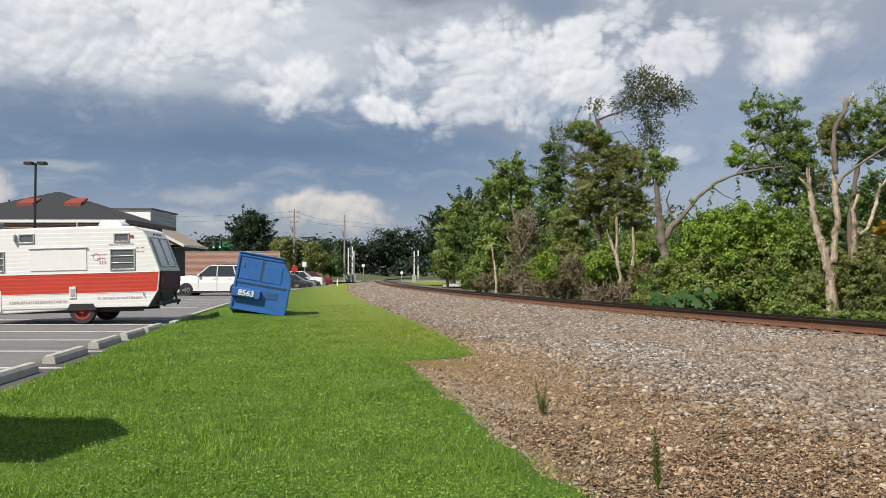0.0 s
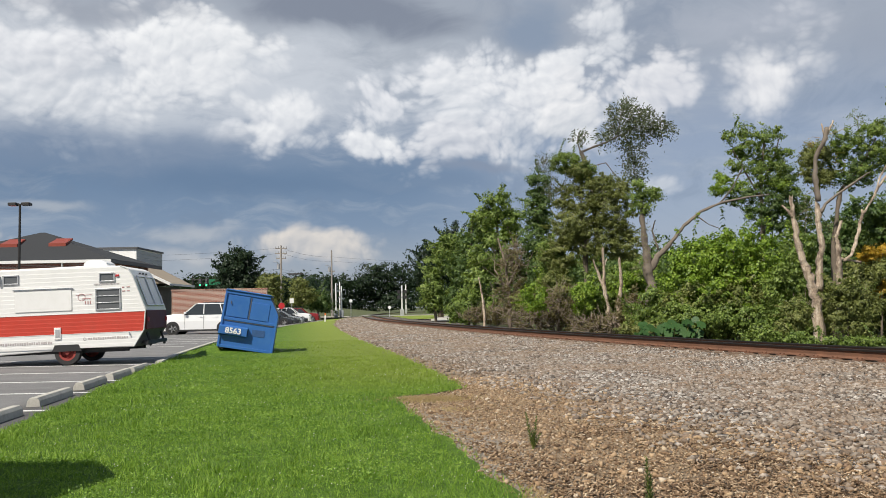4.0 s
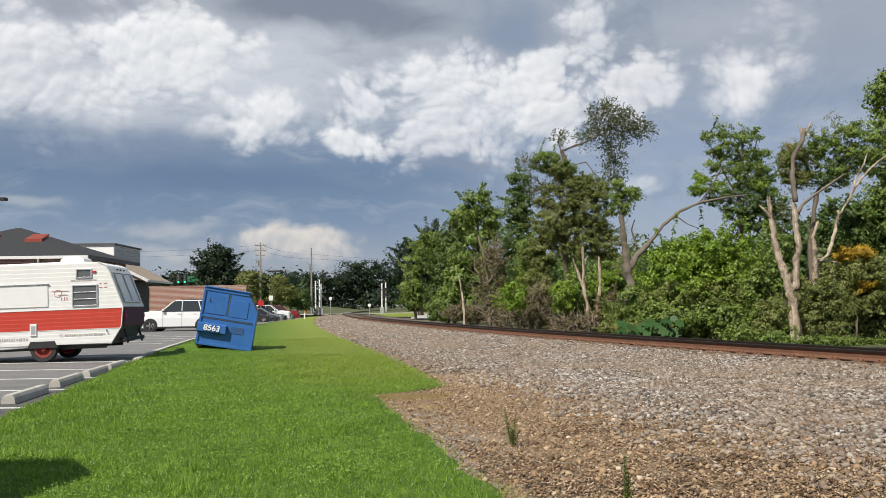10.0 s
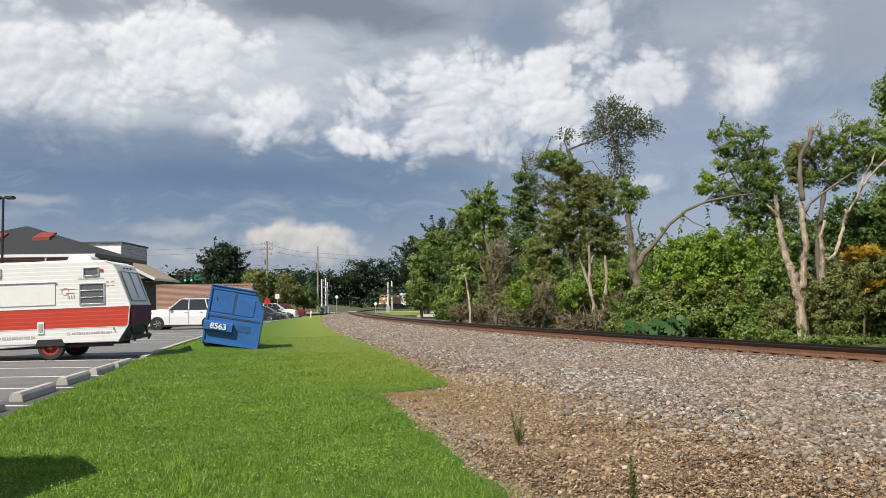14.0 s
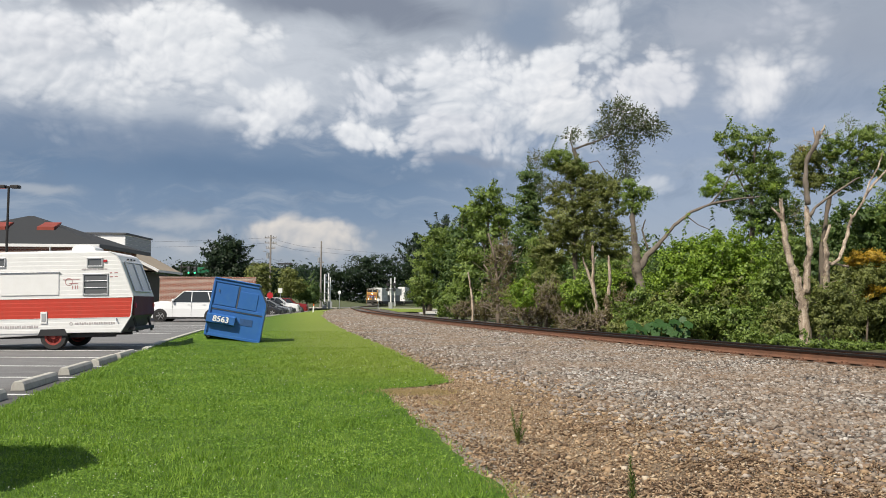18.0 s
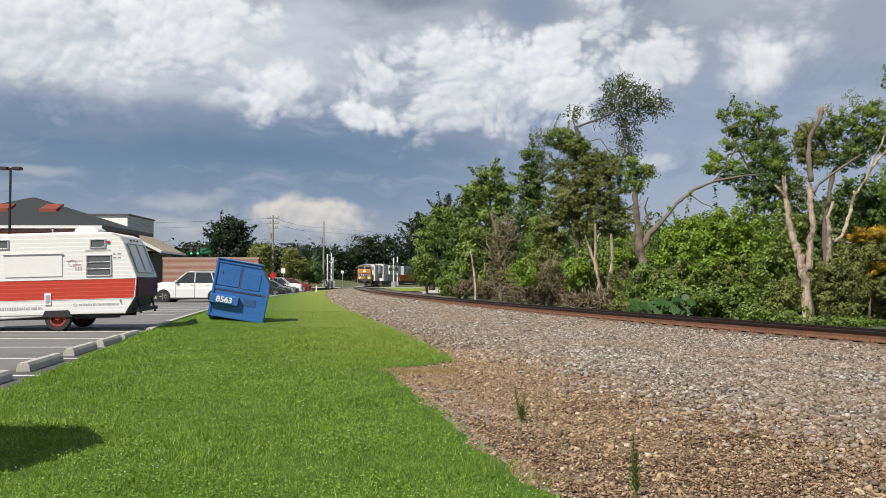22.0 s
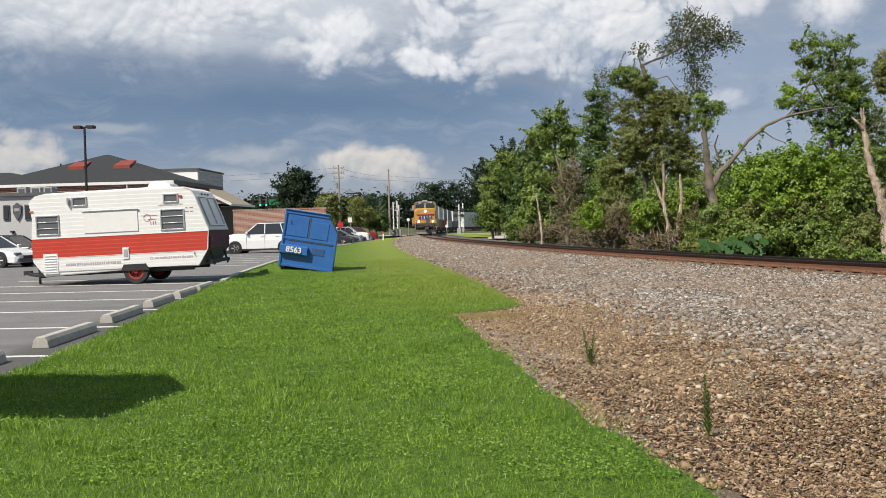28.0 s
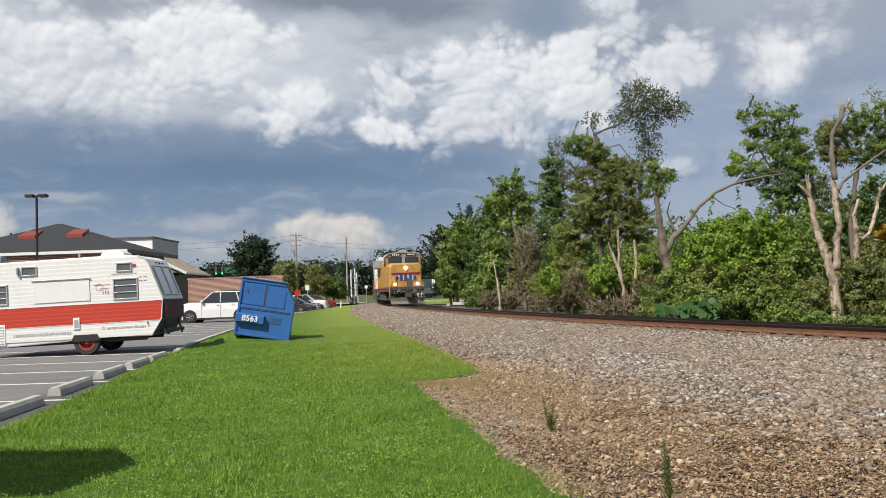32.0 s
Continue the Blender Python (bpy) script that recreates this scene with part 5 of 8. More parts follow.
# ---- vehicles ----
def build_car(name, place, paint, label, length=4.6, width=1.82, tall=1.46, suv=False, group=""):
    """A car along +x (nose at +x), standing at z = 0."""
    c = thing(name, place, label, "car", group)
    h, L, w = tall, length / 2, width / 2
    belt = h * (0.645 if suv else 0.60)
    hood = belt * (1.02 if suv else 0.93)
    def section(x, half, z0, z1, tuck):
        return [(x, -half, z0), (x, half, z0), (x, half * 1.0, (z0 + z1) * 0.55), (x, half * (1 - tuck), z1), (x, -half * (1 - tuck), z1), (x, -half, (z0 + z1) * 0.55)]
    lo = 0.24 if suv else 0.2
    body = Shape().loft([section(-L, w * 0.84, lo + 0.12, belt * 0.86, 0.08), section(-L + 0.10, w * 0.95, lo, belt * 0.98, 0.08), section(-L * 0.55, w, lo, belt, 0.06), section(L * 0.45, w, lo, belt, 0.06),
                         section(L * 0.62, w * 0.98, lo, hood, 0.08), section(L - 0.14, w * 0.92, lo, hood * (0.9 if suv else 0.80), 0.12), section(L, w * 0.78, lo + 0.08, hood * (0.78 if suv else 0.62), 0.1)])
    part("body", body, paint, c, smooth=False, bevel=0.03)
    # cabin: glass house under a painted roof
    r0, r1 = (-L * 0.93, -L * 0.80) if suv else (-L * 0.78, -L * 0.42)
    f0, f1 = (L * 0.36, L * 0.08) if suv else (L * 0.42, L * 0.06)
    wb, wt = (w * 0.96, w * 0.82) if suv else (w * 0.93, w * 0.74)
    cab = Shape().loft([[(r0, -wb, belt - 0.02), (f0, -wb, belt - 0.02), (f0, wb, belt - 0.02), (r0, wb, belt - 0.02)], [(r1, -wt, h - 0.05), (f1, -wt, h - 0.05), (f1, wt, h - 0.05), (r1, wt, h - 0.05)]])
    part("windows", cab, "glass", c, "dark tinted car windows")
    roof = Shape().loft([[(r1 - 0.03, -wt - 0.02, h - 0.06), (f1 + 0.04, -wt - 0.02, h - 0.06), (f1 + 0.04, wt + 0.02, h - 0.06), (r1 - 0.03, wt + 0.02, h - 0.06)], [(r1 + 0.1, -wt * 0.85, h), (f1 - 0.12, -wt * 0.85, h), (f1 - 0.12, wt * 0.85, h), (r1 + 0.1, wt * 0.85, h)]])
    part("roof", roof, paint, c, bevel=0.02)
    for s in (-1, 1):
        for xb, xt in ((r0, r1), (f0, f1), (-L * 0.12, -L * 0.12), ((r0 * 0.62 if suv else r0), (r1 * 0.62 if suv else r1))):
            part("pillar", Shape().tube([(xb, s * wb, belt), (xt, s * wt, h - 0.05)], 0.035, 6), paint, c)
        part("mirror", Shape().chamfer_box((f0 - 0.12, s * (w + 0.06), belt + 0.09), (0.14, 0.16, 0.13), 0.03), paint, c)
        for xs in (-L * 0.12, L * 0.33):
            part("door_seam", Shape().box((xs, s * (w + 0.002), (belt + lo) / 2), (0.014, 0.012, belt - lo - 0.1)), "dark_grey", c)
        for xh in (-L * 0.05, -L * 0.42):
            part("door_handle", Shape().chamfer_box((xh, s * (w + 0.01), belt - 0.12), (0.16, 0.03, 0.03), 0.006), paint, c)
        part("sill", Shape().box((0, s * (w - 0.02), lo + 0.02), (length * 0.62, 0.06, 0.1)), "black", c)
        part("headlight", Shape().chamfer_box((L - 0.16, s * w * 0.68, hood * 0.74), (0.2, 0.34, 0.13), 0.03), "pane", c, "clear headlight")
        part("tail_light", Shape().chamfer_box((-L + 0.08, s * w * 0.74, belt * 0.86), (0.12, 0.26, 0.18), 0.02), "sign_red", c, "red tail light")
        for x in (-L * 0.60, L * 0.62):
            r = 0.36 if suv else 0.32
            part("wheel_arch", Shape().disc((x, s * (w - 0.09), r + 0.02), (0, 1, 0), r + 0.06, 0.2, 22), "black", c)
            wh = part("wheel", Shape().ring((x, s * (w - 0.08), r), (0, 1, 0), r * 0.66, r, 0.22, 24), "tyre", c)
            rim = Shape().disc((x, s * (w - 0.06), r), (0, 1, 0), r * 0.2, 0.14, 12).ring((x, s * (w - 0.05), r), (0, 1, 0), r * 0.56, r * 0.68, 0.12, 20)
            for k in range(5):
                a = k * 2 * math.pi / 5
                rim.tube([(x + r * 0.12 * math.cos(a), s * (w - 0.0), r + r * 0.12 * math.sin(a)), (x + r * 0.62 * math.cos(a), s * (w - 0.01), r + r * 0.62 * math.sin(a))], 0.035, 5)
            part("rim", rim, "steel", wh, "silver alloy rim")
    part("grille", Shape().chamfer_box((L - 0.03, 0, hood * 0.52), (0.08, w * 1.0, 0.22), 0.02), "black", c)
    part("bumper", Shape().chamfer_box((L - 0.05, 0, lo + 0.12), (0.16, w * 1.66, 0.16), 0.03), paint if suv else "dark_grey", c)
    if suv:
        for s in (-1, 1):
            part("roof_rail", Shape().tube([(r1 + 0.3, s * wt * 0.9, h + 0.03), (f1 - 0.4, s * wt * 0.9, h + 0.03)], 0.018, 6), "black", c)
    return c


def ground_z(y, lift=-0.02):
    return float(height(-14.0 if y < 112 else 0.0, y)) + lift


build_car("sport_utility_car", pose(-13.95, 53.5, -0.04, 0, 0, 180), "car_white", "white sport utility car parked beside a brick wall", 5.0, 2.0, 1.88, True)
for i, (x, y, a, paint, ln, tall, suv, lab) in enumerate((
        (-15.5, 84.0, 4, "car_dark", 4.7, 1.45, False, "black sedan parked nose to the lawn"),
        (-15.4, 87.2, 3, "car_dark", 4.6, 1.44, False, "black sedan parked nose to the lawn"),
        (-15.5, 90.4, 4, "car_silver", 4.7, 1.46, False, "silver sedan parked nose to the lawn"),
        (-15.6, 93.6, 4, "car_dark", 4.7, 1.46, False, "black sedan parked nose to the lawn"),
        (-15.7, 97.2, 3, "car_white", 4.7, 1.78, True, "white sport utility car parked nose to the lawn"),
        (-15.8, 100.6, 4, "car_silver", 4.6, 1.48, False, "silver sedan parked nose to the lawn"),
        (-15.6, 104.2, 3, "car_red", 4.6, 1.72, True, "dark red sport utility car parked nose to the lawn"),
        (-16.0, 108.0, 3, "car_white", 4.6, 1.46, False, "white sedan parked in the lot"))):
    build_car("car", pose(x, y, float(height(x, y)) - 0.02, 0, 0, a), paint, lab, ln, 1.84, tall, suv, "cars along the lawn")
build_car("car", pose(-22.8, 38.5, -0.02, 0, 0, -12), "car_white", "white sedan parked before a grey building", 4.6, 1.82, 1.44, False, "cars at the grey building")
build_car("car", pose(-23.6, 42.0, -0.02, 0, 0, -5), "car_dark", "black sedan parked before a grey building", 4.7, 1.82, 1.46, False, "cars at the grey building")
build_car("car", pose(-25.6, 41.6, -0.02, 0, 0, -8), "car_silver", "silver sedan parked before a grey building", 4.7, 1.82, 1.46, False, "cars at the grey building")


# ---- buildings ----
def hip(s, x0, x1, y0, y1, z, top, over=0.6, ridge=0.0):
    """A hipped roof over a rectangle; ridge: its length along x."""
    cx, cy = (x0 + x1) / 2, (y0 + y1) / 2
    x0, x1, y0, y1 = x0 - over, x1 + over, y0 - over, y1 + over
    s.add([(x0, y0, z), (x1, y0, z), (x1, y1, z), (x0, y1, z), (cx - ridge / 2, cy, top), (cx + ridge / 2, cy, top), (x0, y0, z - 0.06), (x1, y0, z - 0.06), (x1, y1, z - 0.06), (x0, y1, z - 0.06)],
          [(0, 1, 5, 4), (1, 2, 5), (2, 3, 4, 5), (3, 0, 4), (6, 9, 8, 7), (0, 6, 7, 1), (1, 7, 8, 2), (2, 8, 9, 3), (3, 9, 6, 0)])
    return s


def build_hip_hall():
    b = thing("brick_hall", None, "low red-brick hall with a dark shingled hip roof", "building")
    x0, x1, y0, y1, e = -30.3, -19.5, 52.0, 60.3, 4.5
    top = 6.6
    part("wall", Shape().box(((x0 + x1) / 2, (y0 + y1) / 2 - 0.28, e / 2 - 0.05), (x1 - x0, y1 - y0 + 0.56, e - 0.1)), "brick", b)
    part("roof", hip(Shape(), x0, x1, y0, y1, e, top, 0.7, 0.3), "roof_shingle", b, "dark grey shingled hip roof")
    part("roof", hip(Shape(), x0 - 24, x0 + 2.5, y0 + 1.6, y1 + 2, e + 0.01, 5.75, 0.7, 17.0), "roof_shingle", b, "dark grey shingled hip roof")
    part("wall", Shape().box((x0 - 12, (y0 + y1) / 2 + 1.8, e / 2 - 0.05), (24, y1 - y0 - 1, e - 0.12)), "brick", b)
    part("fascia", Shape().box(((x0 + x1) / 2, y0 - 0.72, e - 0.08), (x1 - x0 + 1.5, 0.06, 0.17)), "white", b, "white eaves board")
    part("fascia", Shape().box((x1 + 0.72, (y0 + y1) / 2, e - 0.08), (0.06, y1 - y0 + 1.4, 0.24)), "dark_grey", b)
    part("fascia", Shape().box((x0 - 12.8, y0 + 0.88, e - 0.07), (24, 0.06, 0.16)), "white", b, "white eaves board")
    part("soffit", Shape().box(((x0 + x1) / 2, y0 - 0.64, e - 0.14), (x1 - x0 + 1.3, 0.14, 0.04)), "white", b)
    for x in (-27.6, -27.2, -21.6):
        part("downpipe", Shape().tube([(x, y0 - 0.72, e - 0.2), (x, y0 - 0.64, e - 0.7), (x, y0 - 0.64, 0.1)], 0.06, 6), "white", b)
    rise = (top - e) / (0.7 + (y1 - y0) / 2)
    for x in (-25.85, -22.9):
        v = Shape()
        z0, z1 = e + rise * 2.3, e + rise * 3.4
        yf, yb = y0 + 1.6, y0 + 2.7
        v.loft([[(x - 0.52, yf, z0 - 0.1), (x + 0.52, yf, z0 - 0.1), (x + 0.52, yb, z1), (x - 0.52, yb, z1)],
                [(x - 0.52, yf, z0 + 0.2), (x + 0.52, yf, z0 + 0.2), (x + 0.52, yb, z1 + 0.06), (x - 0.52, yb, z1 + 0.06)],
                [(x - 0.4, yf + 0.5, z0 + 0.36), (x + 0.4, yf + 0.5, z0 + 0.36), (x + 0.52, yb, z1 + 0.1), (x - 0.52, yb, z1 + 0.1)]])
        part("roof_vent", v, "copper_red", b, "red metal roof vent")
    part("finial", Shape().tube([(x0 + 2.2, 56.2, 5.5), (x0 + 2.2, 56.2, 6.1)], 0.05, 6), "bronze", b)
    for i in range(4):
        wdw = part("window", Shape().box((-29 + i * 2.9, y0 - 0.58, 2.0), (1.5, 0.08, 1.5)), "white", b)
        part("pane", Shape().box((-29 + i * 2.9, y0 - 0.63, 2.0), (1.3, 0.03, 1.3)), "pane", wdw)
    return b


build_hip_hall()


def build_grey_block():
    b = thing("grey_building", None, "low grey flat-roofed building with a shield sign", "building")
    x0, x1, y0, y1, h = -52.0, -22.6, 44.6, 50.2, 3.5
    part("wall", Shape().box(((x0 + x1) / 2, (y0 + y1) / 2, h / 2), (x1 - x0, y1 - y0, h)), "stucco", b)
    part("coping", Shape().box(((x0 + x1) / 2, (y0 + y1) / 2, h + 0.06), (x1 - x0 + 0.3, y1 - y0 + 0.3, 0.16)), "dark_grey", b, "dark roof edge")
    for x in (-25.3, -24.14, -29.5, -31.0):
        w = part("window", Shape().box((x, y0 - 0.02, 2.62), (0.34, 0.08, 0.8)), "dark_grey", b)
        part("pane", Shape().box((x, y0 - 0.07, 2.62), (0.24, 0.03, 0.68)), "glass", w)
    em = Shape().extrude([(-24.7 + p[0] * 0.42, 2.62 + p[1] * 0.55) for p in ((-0.55, 0.65), (-0.3, 0.75), (0, 0.95), (0.3, 0.75), (0.55, 0.65), (0.5, -0.1), (0, -0.8), (-0.5, -0.1))], "y", y0 - 0.09, y0 - 0.01)
    part("shield_sign", em, "dark_grey", b, "dark shield-shaped sign")
    part("sign_field", Shape().box((-24.7, y0 - 0.10, 2.76), (0.30, 0.03, 0.16)), "grey_paint", b)
    part("wall_lamp", Shape().chamfer_box((-25.0, y0 - 0.08, 1.62), (0.2, 0.14, 0.1), 0.02), "black", b)
    for x, w in ((-25.9, 0.55), (-25.1, 0.6), (-24.4, 0.5), (-28.6, 0.6)):
        u = thing("roof_unit", pose(x, 47.5, h + 0.14), "grey rooftop air-conditioning unit on a flat roof", "air conditioner", "roof units")
        part("case", Shape().chamfer_box((0, 0, 0.22), (w, 0.6, 0.44), 0.03), "grey_paint", u)
        part("fan", Shape().disc((0, 0, 0.45), (0, 0, 1), 0.2, 0.04, 16), "black", u)
        part("panel", Shape().box((0, -0.31, 0.22), (w * 0.6, 0.02, 0.3)), "dark_grey", u)


build_grey_block()


def build_back_buildings():
    b = thing("white_building", None, "tall white flat-roofed building behind a hall", "building")
    part("wall", Shape().box((-33.2, 88.0, 3.6), (9.8, 8, 7.9)), "siding", b)
    for i in range(20):
        part("siding_board", Shape().box((-28.28, 88.0, 0.2 + 0.37 * i), (0.06, 8, 0.33)), "grey_siding", b)
    part("coping", Shape().box((-33.2, 88.0, 7.6), (10.1, 8.3, 0.16)), "dark_grey", b)
    for x in (-33.6, -31.2):
        part("pipe", Shape().tube([(x, 82.5, 5.6), (x, 82.5, 6.6)], 0.06, 6), "dark_grey", b)
    t = thing("gable_building", None, "tan-roofed gable building with a near-black wall for its shaded void", "building")
    # near-black fill: the dark void under the eaves, its shade put in as colour
    part("wall", Shape().box((-25.4, 70.0, 1.6), (9.0, 5.8, 3.5)), "bronze", t, "near-black wall standing for the shade under the eaves")
    s = Shape()
    s.add([(-32, 66.6, 5.3), (-23.2, 66.6, 5.3), (-19.9, 66.6, 3.55), (-32, 66.6, 3.45), (-32, 73, 5.3), (-23.2, 73, 5.3), (-19.9, 73, 3.55), (-32, 73, 3.45)], [(0, 1, 2, 3), (4, 7, 6, 5), (1, 5, 6, 2), (0, 4, 5, 1), (3, 2, 6, 7), (0, 3, 7, 4)])
    part("roof", s, "tan_roof", t, "tan shingled roof")
    part("rake_board", Shape().tube([(-23.3, 66.5, 5.2), (-19.8, 66.5, 3.45)], 0.13, 4), "white", t)
    part("gutter", Shape().box((-19.8, 69.8, 3.45), (0.16, 6.4, 0.16)), "white", t)
    w = tagged(new("brick_wall"), "red brick enclosure wall with a pale cap", "wall", kind="structure")
    part("wall_body", Shape().box((-15.6, 64.6, 1.42), (7.0, 0.3, 2.95)), "brick", w)
    part("cap", Shape().box((-15.6, 64.6, 2.94), (7.1, 0.36, 0.1)), "brick", w)
    part("gate_post", Shape().box((-19.85, 64.2, 1.2), (0.16, 0.16, 2.6)), "white", w)


build_back_buildings()


# ---- lamps, poles, signals ----
def lamp_post(x, y, h):
    p = thing("lot_lamp", pose(x, y, ground_z(y)), "dark bronze parking-lot lamp with two heads", "lamp post")
    part("base", Shape().disc((0, 0, 0.35), (0, 0, 1), 0.3, 0.7, 16), "concrete", p)
    part("pole", Shape().tube([(0, 0, 0.6), (0, 0, h)], [0.075, 0.06], 8), "bronze", p)
    for s in (-1, 1):
        a = part("head", Shape().chamfer_box((s * 0.34, 0, h + 0.02), (0.44, 0.40, 0.15), 0.04), "bronze", p)
        part("lens", Shape().box((s * 0.34, 0, h - 0.065), (0.34, 0.30, 0.02)), "pane", a)
    part("arm", Shape().box((0, 0, h), (0.4, 0.08, 0.08)), "bronze", p)


lamp_post(-21.15, 45.0, 7.05)


def utility_pole(x, y, h, arms):
    p = thing("utility_pole", pose(x, y, ground_z(y, 0)), "weathered wooden utility pole with wires", "utility pole", "utility poles")
    part("pole", Shape().tube([(0, 0, 0), (0, 0, h)], [0.17, 0.11], 8), "wood_pole", p)
    for i, (z, w) in enumerate(arms):
        a = part("crossarm", Shape().box((0, 0, z), (w, 0.12, 0.12)), "wood_pole", p)
        for k in range(-2, 3):
            if k:
                part("insulator", Shape().tube([(k * w / 4.4, 0, z + 0.05), (k * w / 4.4, 0, z + 0.28)], 0.05, 6), "grey_paint", a)
    part("transformer", Shape().tube([(-0.35, -0.1, h * 0.68), (-0.35, -0.1, h * 0.68 + 0.7)], 0.19, 10), "grey_paint", p)
    part("bracket_lamp", Shape().tube([(0, 0, h * 0.74), (-0.7, -0.4, h * 0.78)], 0.035, 5).chamfer_box((-0.8, -0.45, h * 0.775), (0.35, 0.18, 0.1), 0.03), "grey_paint", p)


utility_pole(-20.55, 120.0, 10.1, ((9.7, 1.6), (9.0, 1.6), (8.3, 1.3)))
utility_pole(-15.75, 139.0, 10.6, ((7.2, 0.9),))
wires = Shape()


def wire(a, b, sag, r=0.014):
    a, b = Vector(a), Vector(b)
    wires.tube([a.lerp(b, i / 14) - Vector((0, 0, sag * 4 * (i / 14) * (1 - i / 14))) for i in range(15)], r, 4)


for z, y0 in ((9.9, 0.0), (9.2, 0.4), (7.0, 0.0), (6.4, 0.2)):
    wire((-20.5, 120 + y0, z), (-15.7, 139, z * 0.98), 0.35)
    wire((-15.7, 139, z * 0.98), (30, 158, z * 1.02), 1.0)
    wire((-20.5, 120 + y0, z), (-70, 108, z), 1.1)
tagged(part("overhead_wires", wires, "black"), "thin black overhead wires between the poles", "wires", kind="structure")


def crossing_signal(x, y, h, heads, gate):
    p = thing("crossing_signal", pose(x, y, ground_z(y, 0)), "white railway crossing mast with lamps and raised gate arm" if gate else "white railway crossing mast with round lamps", "crossing signal", "crossing signals")
    part("mast", Shape().tube([(0, 0, 0), (0, 0, h)], [0.11, 0.09], 8), "white", p)
    part("base_box", Shape().chamfer_box((0, 0, 0.5), (0.6, 0.5, 1.0), 0.05), "grey_paint", p)
    if gate:
        g = part("gate_arm", Shape().box((0.55, 0, h * 0.55), (0.16, 0.06, h * 0.95)), "white", p, "raised white gate arm")
        for k in range(4):
            part("stripe", Shape().box((0.55, -0.035, h * (0.2 + 0.2 * k)), (0.17, 0.01, 0.3)), "grey_paint", g)
        part("counterweight", Shape().box((0.55, 0, 0.7), (0.3, 0.2, 0.6)), "grey_paint", p)
    for i in range(heads):
        hd = part("lamp_bar", Shape().box((0, -0.1, h * 0.62 + i * 0.75), (1.1, 0.06, 0.08)), "black", p)
        for s in (-0.45, 0.45):
            part("lamp_disc", Shape().disc((s, -0.14, h * 0.62 + i * 0.75), (0, 1, 0), 0.26, 0.08, 16), "black", hd)


crossing_signal(-13.6, 125.0, 4.9, 0, True)
crossing_signal(-12.9, 126.0, 4.5, 0, False)
crossing_signal(-4.1, 124.0, 4.4, 2, True)


def sign_post(x, y, h, shape, mat, label, w=0.6):
    p = thing("sign_post", pose(x, y, ground_z(y, 0)), label, "sign")
    part("post", Shape().tube([(0, 0, 0), (0, 0, h)], 0.05, 6), "steel", p)
    if shape == "disc":
        part("plate", Shape().disc((0, -0.07, h - w * 0.5), (0, 1, 0), w * 0.5, 0.03, 8), mat, p)
    else:
        part("plate", Shape().box((0, -0.07, h - w * 0.6), (w, 0.03, w * 1.2)), mat, p)


sign_post(-16.4, 96.0, 2.3, "disc", "sign_red", "red octagonal stop sign on a steel post", 0.72)
sign_post(-17.2, 108.0, 2.9, "plate", "white", "white square road sign on a post", 0.5)
sign_post(-11.6, 126.5, 2.6, "disc", "white", "white round railway sign on a post", 0.5)
sign_post(-5.6, 118.0, 1.5, "disc", "white", "white round railway sign on a post", 0.45)
mk = thing("marker_post", pose(-10.6, 87.0, ground_z(87, 0), 0, 4), "white and orange marker post in the grass", "post")
part("post", Shape().box((0, 0, 0.45), (0.12, 0.06, 0.9)), "white", mk)
part("orange_top", Shape().box((0, 0, 0.98), (0.125, 0.065, 0.22)), "orange", mk)
for x, y in ((-16.2, 112), (-17.6, 113)):
    c = thing("traffic_barrel", pose(x, y, ground_z(y, 0)), "orange and white traffic barrel", "traffic barrel", "traffic barrels")
    part("drum", Shape().tube([(0, 0, 0), (0, 0, 1.0)], [0.3, 0.24], 12), "orange", c)
    for z in (0.4, 0.75):
        part("band", Shape().tube([(0, 0, z), (0, 0, z + 0.12)], [0.285, 0.275], 12), "white", c)


def traffic_mast():
    p = thing("traffic_signal", pose(-30.5, 112, ground_z(112, 0)), "street traffic signals on a dark mast arm", "traffic signal")
    part("mast", Shape().tube([(0, 0, 0), (0, 0, 5.8)], [0.14, 0.1], 8), "bronze", p)
    part("arm", Shape().tube([(0, 0, 5.3), (9.5, 0, 5.1)], [0.09, 0.06], 6), "bronze", p)
    for x in (1.0, 1.8, 4.0):
        hd = part("signal_head", Shape().chamfer_box((x, -0.12, 4.9), (0.38, 0.25, 1.05), 0.04), "black", p)
        for k in range(3):
            part("lens", Shape().disc((x, -0.26, 4.58 + 0.33 * k), (0, 1, 0), 0.12, 0.04, 12), "sig_green" if k == 0 else "dark_grey", hd)
    part("street_sign", Shape().box((2.9, -0.1, 4.95), (1.6, 0.04, 0.7)), "green_sign", p, "green street sign")
    part("yellow_frame", Shape().box((4.0, -0.02, 4.9), (0.62, 0.05, 1.3)), "yellow", p)


traffic_mast()
tl = thing("street_lamp", pose(-18.2, 118, ground_z(118, 0)), "dark street lamp with a wide flat head", "street lamp")
part("pole", Shape().tube([(0, 0, 0), (0, 0, 6.0)], [0.1, 0.07], 8), "bronze", tl)
part("head", Shape().chamfer_box((0, 0, 6.05), (2.0, 0.4, 0.2), 0.05), "bronze", tl)

